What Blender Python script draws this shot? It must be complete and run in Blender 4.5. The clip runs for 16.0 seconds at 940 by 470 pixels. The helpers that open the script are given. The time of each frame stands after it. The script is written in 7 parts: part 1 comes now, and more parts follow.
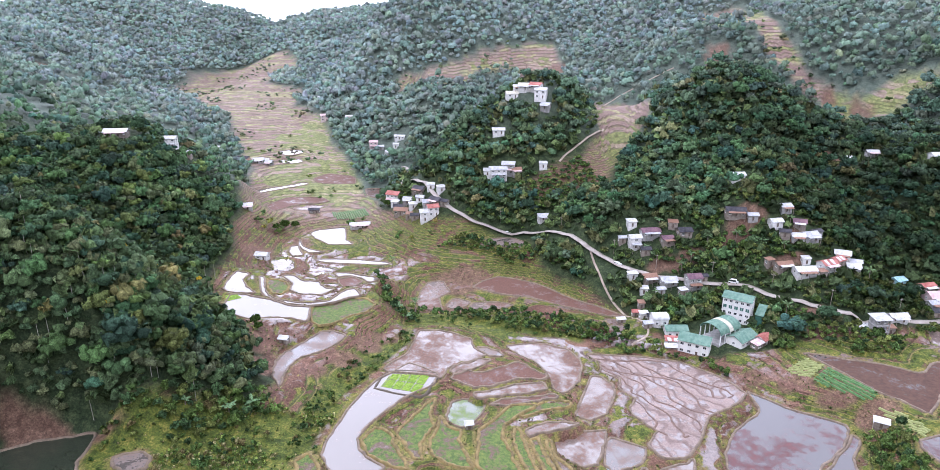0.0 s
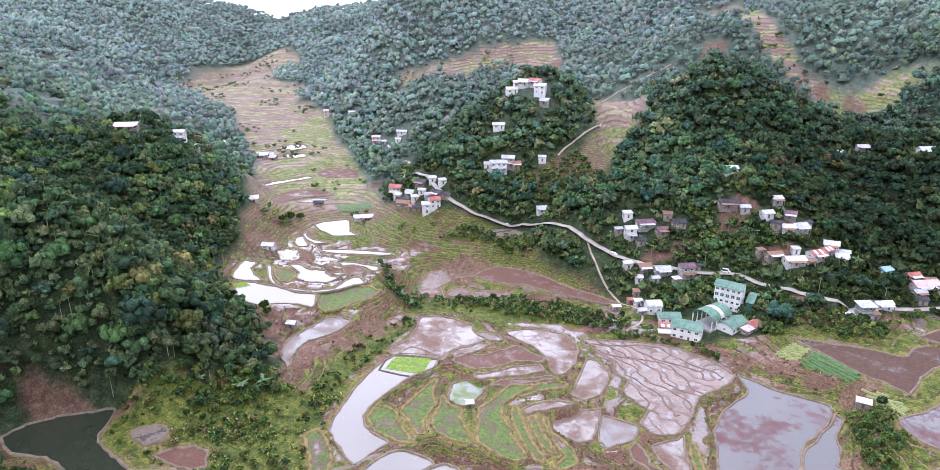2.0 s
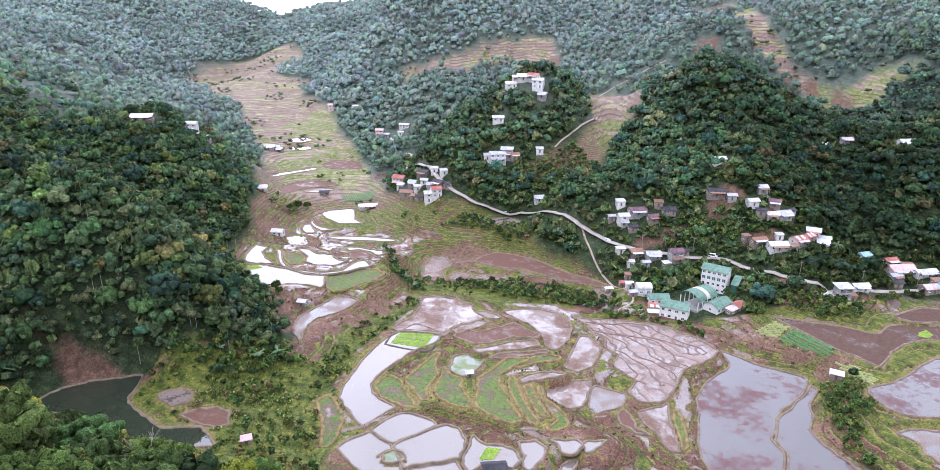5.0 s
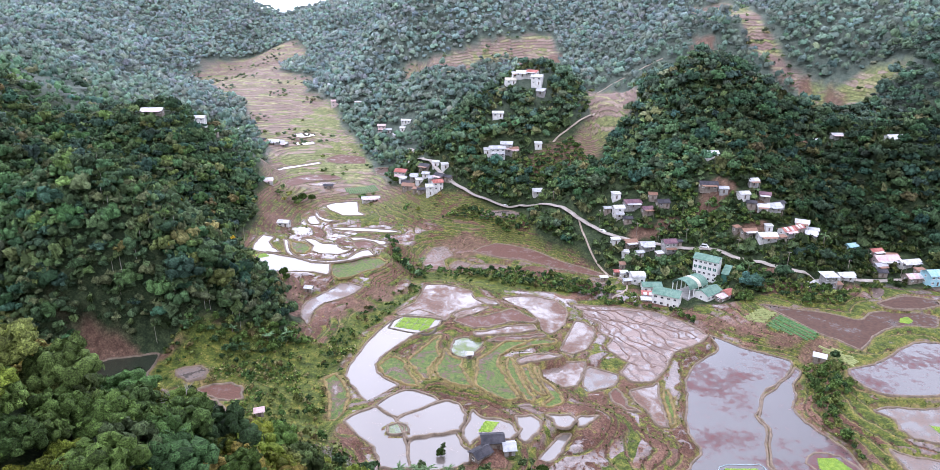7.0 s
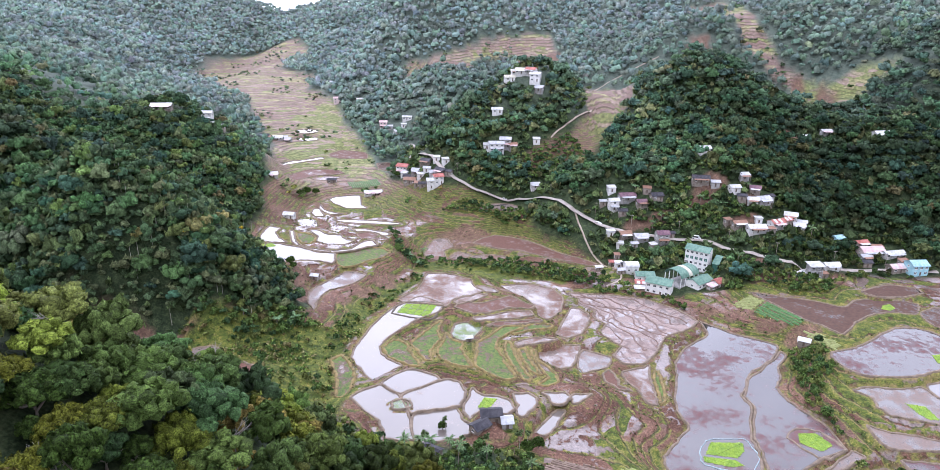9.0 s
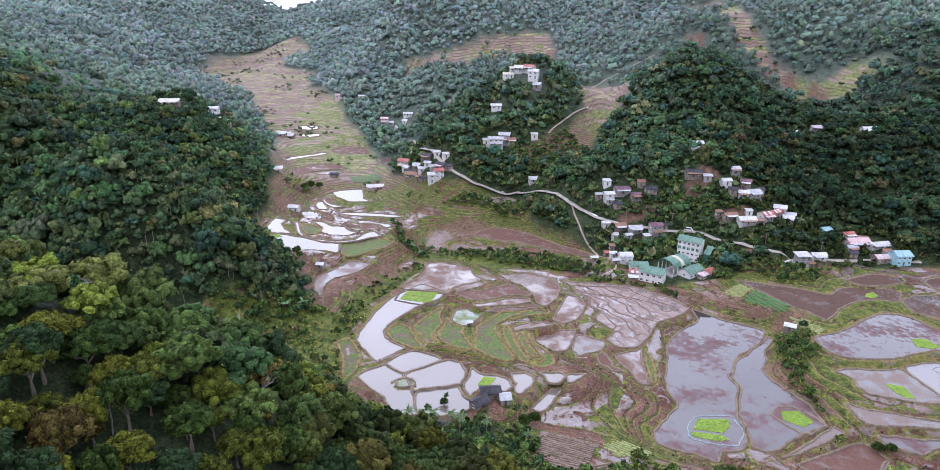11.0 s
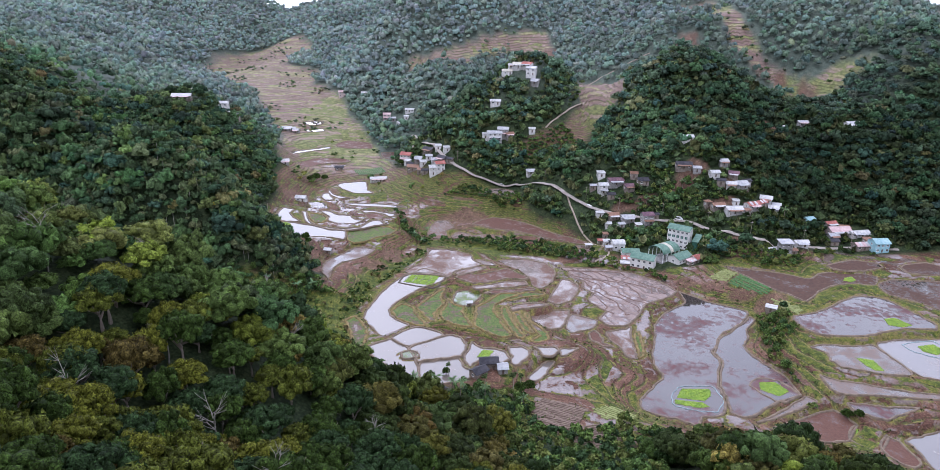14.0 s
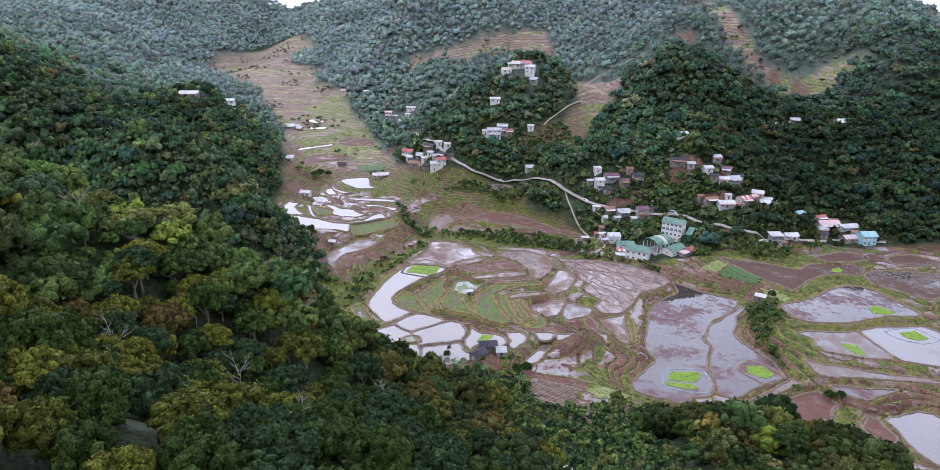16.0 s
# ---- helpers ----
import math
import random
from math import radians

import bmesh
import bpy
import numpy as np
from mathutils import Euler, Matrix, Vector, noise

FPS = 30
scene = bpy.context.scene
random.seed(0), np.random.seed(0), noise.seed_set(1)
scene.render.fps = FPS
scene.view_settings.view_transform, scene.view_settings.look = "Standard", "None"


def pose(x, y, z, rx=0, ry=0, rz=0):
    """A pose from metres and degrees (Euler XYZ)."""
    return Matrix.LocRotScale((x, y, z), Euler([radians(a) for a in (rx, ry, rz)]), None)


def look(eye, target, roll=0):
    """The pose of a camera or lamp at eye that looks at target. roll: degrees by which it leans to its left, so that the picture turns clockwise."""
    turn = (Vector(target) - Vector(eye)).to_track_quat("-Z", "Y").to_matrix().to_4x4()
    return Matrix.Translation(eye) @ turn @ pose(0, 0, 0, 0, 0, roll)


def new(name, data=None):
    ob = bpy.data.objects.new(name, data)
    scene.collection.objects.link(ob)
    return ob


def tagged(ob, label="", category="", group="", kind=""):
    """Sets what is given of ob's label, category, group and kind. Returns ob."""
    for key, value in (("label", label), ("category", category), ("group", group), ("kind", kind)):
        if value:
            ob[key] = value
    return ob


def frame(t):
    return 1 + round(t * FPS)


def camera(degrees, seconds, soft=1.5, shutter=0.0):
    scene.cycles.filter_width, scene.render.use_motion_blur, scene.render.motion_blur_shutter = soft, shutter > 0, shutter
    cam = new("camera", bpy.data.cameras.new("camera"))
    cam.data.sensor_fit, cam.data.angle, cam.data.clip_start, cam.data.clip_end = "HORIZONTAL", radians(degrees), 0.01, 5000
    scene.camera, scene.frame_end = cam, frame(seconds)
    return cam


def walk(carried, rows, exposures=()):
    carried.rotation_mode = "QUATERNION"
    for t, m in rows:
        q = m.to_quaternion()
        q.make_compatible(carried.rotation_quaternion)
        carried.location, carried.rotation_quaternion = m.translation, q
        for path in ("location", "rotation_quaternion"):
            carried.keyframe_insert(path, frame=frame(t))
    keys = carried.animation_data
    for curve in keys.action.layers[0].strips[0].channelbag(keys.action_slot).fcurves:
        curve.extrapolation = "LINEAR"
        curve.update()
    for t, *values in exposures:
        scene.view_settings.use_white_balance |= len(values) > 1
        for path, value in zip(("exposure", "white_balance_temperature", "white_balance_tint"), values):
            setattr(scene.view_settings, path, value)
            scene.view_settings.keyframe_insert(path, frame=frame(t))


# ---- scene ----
cam = camera(70.0, 16.0, soft=0.6)
walk(cam, [
    (0.0, look((0.15, 12.25, 154.81), (0.42, 389.89, 22.97), 0.11)),
    (2.0, look((0.00, 0.00, 155.00), (0.02, 377.17, 21.80), 0.21)),
    (4.0, look((-0.07, -13.15, 155.24), (-0.03, 363.66, 21.02), 0.30)),
    (6.5, look((-0.07, -30.73, 155.59), (-0.16, 345.63, 20.11), 0.50)),
    (9.0, look((-0.43, -48.59, 155.74), (-0.03, 327.55, 19.63), 0.70)),
    (11.5, look((-1.13, -66.23, 155.97), (0.17, 309.65, 19.18), 0.83)),
    (14.0, look((-1.33, -83.85, 156.11), (0.19, 291.96, 19.13), 0.94)),
    (16.0, look((-1.25, -97.56, 156.17), (0.18, 278.29, 19.27), 0.98)),
], exposures=[(0.0, -0.03, 5500, 23), (9.0, -0.07, 5500, 23), (11.5, -0.50, 5440, 23), (16.0, -0.60, 5440, 23)])

# ---- light ----
world = bpy.data.worlds.new("overcast")
scene.world = world
world.use_nodes = True
wn, wl = world.node_tree.nodes, world.node_tree.links
wn.clear()
SUN_HEIGHT, SUN_TURN = radians(56), radians(205)
sky = wn.new("ShaderNodeTexSky")
sky.sky_type, sky.sun_disc = "NISHITA", False
sky.sun_elevation, sky.sun_rotation = SUN_HEIGHT, SUN_TURN
sky_bg = wn.new("ShaderNodeBackground")
sky_bg.inputs["Strength"].default_value = 0.08
wl.new(sky.outputs[0], sky_bg.inputs["Color"])
# a broken deck of cloud, brighter where it is thin
spread = wn.new("ShaderNodeTexCoord")
cloud = wn.new("ShaderNodeTexNoise")
cloud.inputs["Scale"].default_value, cloud.inputs["Detail"].default_value = 3.2, 6
ramp = wn.new("ShaderNodeValToRGB")
ramp.color_ramp.elements[0].position, ramp.color_ramp.elements[1].position = 0.32, 0.68
ramp.color_ramp.elements[0].color, ramp.color_ramp.elements[1].color = (0.595, 0.60, 0.62, 1), (1.0, 0.985, 0.96, 1)
cloud_bg = wn.new("ShaderNodeBackground")
cloud_bg.inputs["Strength"].default_value = 3.4
mixed = wn.new("ShaderNodeMixShader")
mixed.inputs[0].default_value = 0.85
world_out = wn.new("ShaderNodeOutputWorld")
wl.new(spread.outputs["Generated"], cloud.inputs["Vector"])
wl.new(cloud.outputs["Fac"], ramp.inputs[0])
# the cloud is thin and bright over the pass at the head of the valley
aim = Vector((math.sin(SUN_TURN) * math.cos(SUN_HEIGHT), math.cos(SUN_TURN) * math.cos(SUN_HEIGHT), math.sin(SUN_HEIGHT)))
toward = wn.new("ShaderNodeVectorMath")
toward.operation = "DOT_PRODUCT"
toward.inputs[1].default_value = Vector((-0.15, 0.84, 0.52)).normalized()
wl.new(spread.outputs["Generated"], toward.inputs[0])
glow = wn.new("ShaderNodeMapRange")
glow.interpolation_type = "SMOOTHSTEP"
for key, v in (("From Min", 0.5), ("From Max", 1.0), ("To Min", 2.85), ("To Max", 7.3)):
    glow.inputs[key].default_value = v
wl.new(toward.outputs["Value"], glow.inputs["Value"])
wl.new(glow.outputs["Result"], cloud_bg.inputs["Strength"])
wl.new(ramp.outputs[0], cloud_bg.inputs["Color"])
wl.new(sky_bg.outputs[0], mixed.inputs[1])
wl.new(cloud_bg.outputs[0], mixed.inputs[2])
wl.new(mixed.outputs[0], world_out.inputs[0])
sun = new("sun", bpy.data.lights.new("sun", "SUN"))
sun.data.energy, sun.data.angle, sun.data.color = 1.5, radians(14), (1.0, 0.96, 0.9)
sun.matrix_world = look(aim * 900, (0, 0, 0))


# ---- materials ----
def material(name, build):
    """A node material; build(nodes, links, shader) dresses its Principled shader."""
    m = bpy.data.materials.new(name)
    m.use_nodes = True
    build(m.node_tree.nodes, m.node_tree.links, m.node_tree.nodes["Principled BSDF"])
    return m


def noise_node(nodes, links, scale, detail=4.0, rough=0.55, distort=0.0):
    where = nodes.new("ShaderNodeTexCoord")
    n = nodes.new("ShaderNodeTexNoise")
    n.inputs["Scale"].default_value, n.inputs["Detail"].default_value = scale, detail
    n.inputs["Roughness"].default_value, n.inputs["Distortion"].default_value = rough, distort
    links.new(where.outputs["Object"], n.inputs["Vector"])
    return n.outputs["Fac"]


def ramp_node(nodes, links, factor, stops):
    r = nodes.new("ShaderNodeValToRGB")
    while len(r.color_ramp.elements) < len(stops):
        r.color_ramp.elements.new(0.5)
    for e, (at, c) in zip(r.color_ramp.elements, stops):
        e.position, e.color = at, (c, c, c, 1) if isinstance(c, (int, float)) else (*c, 1)
    links.new(factor, r.inputs[0])
    return r.outputs[0]


def blend_node(nodes, links, factor, a, b, kind="MIX"):
    m = nodes.new("ShaderNodeMix")
    m.data_type, m.blend_type = "RGBA", kind
    for place, v in ((0, factor), (6, a), (7, b)):
        socket = m.inputs[place]
        if isinstance(v, (int, float)):
            socket.default_value = v if place == 0 else (v, v, v, 1)
        elif isinstance(v, tuple):
            socket.default_value = (*v, 1)
        else:
            links.new(v, socket)
    return m.outputs[2]


def bump_node(nodes, links, height, strength, distance):
    b = nodes.new("ShaderNodeBump")
    b.inputs["Strength"].default_value, b.inputs["Distance"].default_value = strength, distance
    links.new(height, b.inputs["Height"])
    return b.outputs[0]


def plain(name, low, high, scale=2.0, rough=0.7, metal=0.0, bump=0.02, fine=14.0):
    """A worn surface of two tones, with stains at one size and grain at another."""
    def build(n, l, s):
        stain = noise_node(n, l, scale, 5)
        grain = noise_node(n, l, scale * fine, 3)
        c = ramp_node(n, l, stain, [(0.35, low), (0.65, high)])
        c = blend_node(n, l, 0.25, c, ramp_node(n, l, grain, [(0.3, tuple(v * 0.55 for v in low)), (0.7, high)]))
        l.new(c, s.inputs["Base Color"])
        s.inputs["Roughness"].default_value, s.inputs["Metallic"].default_value = rough, metal
        l.new(bump_node(n, l, grain, 0.4, bump), s.inputs["Normal"])
    return material(name, build)


def wet(name, mud_low, mud_high, scale, share, deep=(0.045, 0.04, 0.033), skin=0.03):
    """Shallow water that lets wet mud show through in patches; share: how much of it is open water."""
    def build(n, l, s):
        big = noise_node(n, l, scale, 8, 0.62, 0.35)
        fine = noise_node(n, l, scale * 11, 5, 0.6)
        both = blend_node(n, l, 0.34, big, fine)
        dry = ramp_node(n, l, both, [(max(share - 0.06, 0.01), 0.0), (share + 0.06, 1.0)])
        mud = blend_node(n, l, 1.0, ramp_node(n, l, fine, [(0.3, mud_low), (0.7, mud_high)]), (1.08, 0.96, 0.92), "MULTIPLY")
        l.new(blend_node(n, l, dry, deep, mud), s.inputs["Base Color"])
        l.new(ramp_node(n, l, dry, [(0.0, skin), (1.0, 0.72)]), s.inputs["Roughness"])
        l.new(ramp_node(n, l, dry, [(0.0, 0.5), (1.0, 0.14)]), s.inputs["Specular IOR Level"])
        s.inputs["IOR"].default_value = 1.62
        lumps = blend_node(n, l, dry, (0.5, 0.5, 0.5), fine)
        l.new(bump_node(n, l, lumps, 0.5, 0.12), s.inputs["Normal"])
    return material(name, build)


WATER = {
    "pond": wet("pond water over red silt", (0.070, 0.034, 0.036), (0.125, 0.066, 0.066), 0.035, 0.545, (0.05, 0.042, 0.038), 0.02),
    "white": wet("still paddy water", (0.15, 0.115, 0.09), (0.20, 0.155, 0.125), 0.16, 0.63, (0.145, 0.125, 0.108)),
    "pale": wet("milky paddy water", (0.17, 0.16, 0.14), (0.26, 0.25, 0.23), 0.05, 0.58, (0.15, 0.14, 0.135)),
    "grey": wet("silty paddy water", (0.13, 0.11, 0.095), (0.20, 0.17, 0.15), 0.11, 0.49, (0.09, 0.08, 0.07)),
    "brown": wet("brown pond water", (0.050, 0.030, 0.021), (0.090, 0.055, 0.039), 0.05, 0.44, (0.036, 0.026, 0.017), 0.06),
    "mudwater": wet("puddled mud", (0.075, 0.046, 0.033), (0.17, 0.118, 0.090), 0.08, 0.48, (0.165, 0.135, 0.115), 0.05),
    "redmud": wet("wet red mud", (0.070, 0.036, 0.026), (0.14, 0.082, 0.060), 0.16, 0.41, (0.10, 0.074, 0.063), 0.07),
    "olive": wet("dark olive pond water", (0.05, 0.05, 0.03), (0.09, 0.085, 0.05), 0.05, 0.72, (0.028, 0.034, 0.022), 0.02),
    "green": wet("weedy paddy water", (0.06, 0.12, 0.03), (0.16, 0.22, 0.08), 0.22, 0.50, (0.10, 0.115, 0.08)),
}

# ---- lie of the land ----
# spurs and hills on the near and west side: centre x, y, spread in x and y, height
NEAR_SPURS = [(-84, 8, 60, 36, -27), (-141, 15, 122, 101, 132), (40, -75, 227, 91, 79), (87, 49, 36, 36, 25), (-148, 227, 41, 36, 55), (-282, 271, 130, 70, 90), (-352, 393, 118, 220, 52), (-518, 536, 204, 399, 84), (-208, 425, 49, 86, 50)]
# smaller swells and hollows of the wooded slopes: centre x, y, spread in x and y, height
SWELLS = [(-120, 200, 28, 28, 5), (-225, 320, 50, 50, -9), (-195, 275, 60, 60, -6), (159, 370, 28, 28, 7), (80, 389, 28, 28, 10), (232, 391, 40, 40, 6), (-58, 1, 30, 30, -6), (-46, 61, 28, 28, 6), (-102, 232, 28, 28, 6), (58, 69, 28, 28, 4), (-258, 370, 28, 28, -6)]
# wooded knoll and the slopes behind the village: centre x, y, spread in x and y, height
MIDDLE_HILLS = [(58, 501, 73, 66, 59), (-11, 483, 36, 60, 27), (110, 489, 36, 53, -47), (116, 386, 51, 46, 28), (178, 399, 36, 109, 28), (135, 509, 88, 89, 56), (211, 479, 80, 62, 48), (390, 515, 52, 82, 47), (261, 647, 162, 67, 27), (238, 683, 144, 110, 48), (42, 506, 30, 26, 15)]
# ridges that close the valley: centre x, y, spread in x and y, height
FAR_RIDGES = [(461, 743, 161, 378, 108), (-26, 648, 37, 47, 33), (-88, 839, 60, 161, 55), (-8, 880, 108, 180, 63), (-679, 1149, 210, 499, 119), (-96, 1368, 589, 279, 130), (278, 966, 388, 249, 144), (289, 394, 59, 62, 43), (-370, 1160, 40, 395, -28)]


def lattice(ix, iy, seed):
    """A repeatable random number between 0 and 1 for each whole-number place."""
    k = (ix.astype(np.int64) * 374761393 + iy.astype(np.int64) * 668265263 + seed * 1442695041) & 0x7FFFFFFF
    k = ((k ^ (k >> 13)) * 1274126177) & 0x7FFFFFFF
    return ((k ^ (k >> 16)) & 0xFFFF) / 65535.0


def rough_field(x, y, size, seed=0, octaves=3):
    """Smooth random relief between -1 and 1, with bumps of that size in metres."""
    total, weight, amp = 0.0, 0.0, 1.0
    for k in range(octaves):
        u, v = x / size, y / size
        iu, iv = np.floor(u), np.floor(v)
        fu, fv = u - iu, v - iv
        fu, fv = fu * fu * (3 - 2 * fu), fv * fv * (3 - 2 * fv)
        a, b = lattice(iu, iv, seed + k), lattice(iu + 1, iv, seed + k)
        c, d = lattice(iu, iv + 1, seed + k), lattice(iu + 1, iv + 1, seed + k)
        total = total + amp * (a + (b - a) * fu + (c - a) * fv + (a - b - c + d) * fu * fv)
        weight, amp, size = weight + amp, amp * 0.5, size * 0.5
    return total / weight * 2 - 1


def ramp01(v, low, high):
    t = np.clip((v - low) / (high - low), 0, 1)
    return t * t * (3 - 2 * t)


def hills(x, y):
    z = 4 + 0.004 * np.maximum(y - 300, 0)
    for cx, cy, rx, ry, h in NEAR_SPURS + SWELLS + MIDDLE_HILLS + FAR_RIDGES:
        z = z + h * np.exp(-((x - cx) / rx) ** 2 - ((y - cy) / ry) ** 2)
    return z


def outline_distance(x, y, pts):
    """Signed distance to a closed outline: below 0 inside."""
    near, inside = np.full(np.shape(x), 1e9), np.zeros(np.shape(x), bool)
    for (ax, ay), (bx, by) in zip(pts, pts[1:] + pts[:1]):
        ex, ey = bx - ax, by - ay
        t = np.clip(((x - ax) * ex + (y - ay) * ey) / (ex * ex + ey * ey + 1e-9), 0, 1)
        near = np.minimum(near, np.hypot(x - ax - t * ex, y - ay - t * ey))
        inside ^= ((ay > y) != (by > y)) & (x < ex * (y - ay) / (ey if abs(ey) > 1e-9 else 1e-9) + ax)
    return np.where(inside, -near, near)


def rounded(pts, steps=4):
    """A smooth closed curve through the corners of an outline."""
    out, n = [], len(pts)
    for i in range(n):
        p0, p1, p2, p3 = (Vector(pts[(i + k) % n]) for k in (-1, 0, 1, 2))
        for s in range(steps):
            t = s / steps
            m1, m2 = (p2 - p0) * 0.24, (p3 - p1) * 0.24
            q = p1 + m1 * t + (3 * (p2 - p1) - 2 * m1 - m2) * t * t + (2 * (p1 - p2) + m1 + m2) * t ** 3
            out.append((q.x + 0.35 * math.sin(q.y * 1.3 + q.x * 0.7), q.y + 0.35 * math.sin(q.x * 1.1 - q.y * 0.5)))
    return out


PADDIES = []


def paddy(kind, z, pts):
    PADDIES.append((kind, z, pts))


# ---- paddies and ponds: what lies in them, water level, outline ----
paddy("pond", 1.0, [(116.3, 255.0), (129.9, 241.0), (144.7, 231.6), (143.0, 226.5), (136.4, 217.8), (121.9, 205.3), (116.6, 195.7), (111.9, 188.4), (113.1, 180.9), (105.5, 162.2), (104.9, 152.5), (102.3, 143.3), (99.0, 138.9), (91.3, 137.8), (87.9, 132.3), (81.6, 136.3), (75.6, 138.3), (69.2, 142.4), (70.0, 149.2), (76.7, 157.9), (84.1, 166.7), (82.7, 177.3), (84.7, 188.7), (90.0, 204.2), (92.5, 214.2), (101.8, 228.7), (115.5, 240.5)])
paddy("pond", 1.0, [(143.8, 225.0), (144.7, 221.5), (137.0, 211.0), (134.4, 202.5), (129.5, 194.9), (129.5, 187.2), (132.9, 177.7), (137.2, 168.2), (137.2, 154.8), (126.9, 149.8), (116.5, 142.8), (109.8, 138.3), (104.0, 141.2), (106.2, 152.5), (106.8, 162.2), (114.3, 181.0), (113.3, 188.4), (119.8, 200.7), (135.6, 215.7)])
paddy("pond", 8.3, [(159.8, 212.2), (172.6, 216.8), (181.4, 222.2), (201.1, 235.8), (211.1, 236.2), (217.9, 231.0), (222.1, 216.5), (225.0, 206.2), (221.6, 200.9), (206.9, 201.0), (192.2, 196.0), (184.9, 193.3), (170.1, 192.8), (163.4, 193.8), (158.9, 200.0), (157.6, 207.3)])
paddy("brown", 9.5, [(146.6, 272.4), (160.7, 267.3), (176.2, 262.5), (187.1, 255.8), (198.0, 264.2), (216.3, 265.9), (227.2, 260.0), (219.1, 248.5), (208.4, 250.6), (196.8, 247.6), (184.3, 238.9), (172.3, 226.8), (167.6, 234.3), (161.0, 242.1), (155.8, 254.5)])
paddy("brown", 9.5, [(221.5, 248.6), (232.4, 255.8), (258.1, 254.2), (269.3, 250.4), (253.5, 224.5), (236.8, 218.0), (229.2, 228.9), (220.6, 236.3)])
paddy("grey", 6.0, [(156.0, 186.3), (164.1, 188.4), (176.3, 187.0), (185.1, 188.5), (187.6, 177.5), (188.2, 163.5), (177.3, 163.2), (166.0, 167.0), (160.5, 169.5), (159.1, 174.9), (160.4, 180.6)])
paddy("pale", 5.5, [(187.8, 190.1), (200.9, 194.8), (209.9, 195.1), (221.9, 195.5), (226.9, 185.4), (209.8, 157.9), (199.1, 159.6), (190.9, 163.4), (189.0, 174.0)])
paddy("grey", 4.0, [(150.6, 164.8), (155.6, 161.3), (162.6, 159.5), (173.4, 155.4), (184.6, 152.4), (194.2, 151.2), (201.5, 146.7), (177.4, 148.9), (165.5, 150.4), (151.2, 151.4), (149.6, 157.2)])
paddy("pond", 2.0, [(152.8, 147.2), (161.3, 146.5), (168.0, 144.9), (180.5, 144.8), (170.3, 140.1), (162.0, 136.4), (157.2, 138.8), (153.8, 141.8)])
paddy("grey", 0.0, [(112.3, 136.4), (125.3, 144.1), (140.0, 154.7), (142.5, 151.4), (130.3, 144.2), (117.9, 138.2)])
paddy("redmud", -1.0, [(117.7, 134.2), (128.1, 138.7), (144.0, 146.1), (147.9, 146.2), (150.1, 143.2), (151.3, 136.7), (143.8, 127.6), (134.5, 126.2), (125.5, 127.1), (120.3, 129.0)])
paddy("redmud", -1.0, [(159.4, 130.4), (162.4, 125.3), (163.0, 114.5), (159.2, 112.6), (155.2, 114.6), (153.0, 122.7)])
paddy("pale", -1.0, [(165.3, 128.1), (172.5, 130.3), (181.7, 133.4), (186.8, 131.8), (188.9, 125.9), (171.1, 99.4), (166.7, 104.2), (165.4, 111.0), (165.9, 122.3)])
paddy("brown", 11.0, [(205.0, 272.0), (223.6, 280.6), (235.7, 276.2), (236.1, 270.5), (222.7, 265.3), (208.9, 265.6)])
paddy("brown", 11.0, [(248.2, 272.9), (265.9, 278.5), (276.7, 264.7), (257.6, 259.5), (246.2, 263.5)])
paddy("white", 12.5, [(-33.8, 177.2), (-24.4, 187.5), (-11.5, 180.6), (-25.9, 169.8)])
paddy("white", 12.5, [(-25.0, 169.1), (-10.4, 179.9), (-4.5, 179.0), (-1.2, 171.8), (-3.4, 162.4), (-15.0, 159.4), (-20.9, 157.6), (-22.9, 164.1)])
paddy("white", 12.3, [(-34.5, 176.4), (-26.2, 169.0), (-21.6, 156.7), (-18.6, 142.2), (-28.1, 143.2), (-31.6, 152.5), (-43.1, 165.4), (-43.5, 169.0)])
paddy("white", 12.0, [(-20.2, 156.7), (-15.0, 159.0), (-4.1, 161.4), (-2.2, 155.1), (1.0, 152.2), (0.0, 145.6), (-7.4, 142.5), (-17.7, 141.7)])
paddy("white", 12.0, [(1.2, 174.9), (5.1, 170.5), (12.4, 169.2), (16.1, 165.6), (16.9, 162.1), (13.9, 158.3), (4.0, 159.8), (0.2, 155.1), (-2.1, 161.8), (0.7, 171.7)])
paddy("white", 11.0, [(16.9, 172.2), (22.1, 173.6), (26.0, 170.0), (24.8, 164.1), (20.0, 158.5), (17.3, 160.2), (18.4, 165.4)])
paddy("white", 9.5, [(28.8, 176.0), (38.4, 176.2), (38.7, 172.0), (35.3, 168.8), (32.2, 168.7), (30.6, 173.3)])
paddy("white", 8.2, [(40.3, 176.9), (48.3, 177.5), (44.5, 173.6), (40.1, 170.8)])
paddy("white", 7.0, [(33.3, 168.0), (36.9, 168.0), (32.1, 157.7), (27.6, 152.8), (23.7, 153.6), (29.6, 162.7)])
paddy("white", 8.0, [(-25.7, 265.5), (-13.0, 257.2), (-15.2, 248.1), (-23.8, 241.4), (-30.4, 231.7), (-37.6, 220.4), (-39.3, 211.3), (-35.3, 203.5), (-27.9, 197.6), (-32.7, 192.5), (-38.6, 185.0), (-44.0, 193.1), (-50.4, 204.1), (-49.4, 216.1), (-45.6, 233.9), (-37.8, 251.5)])
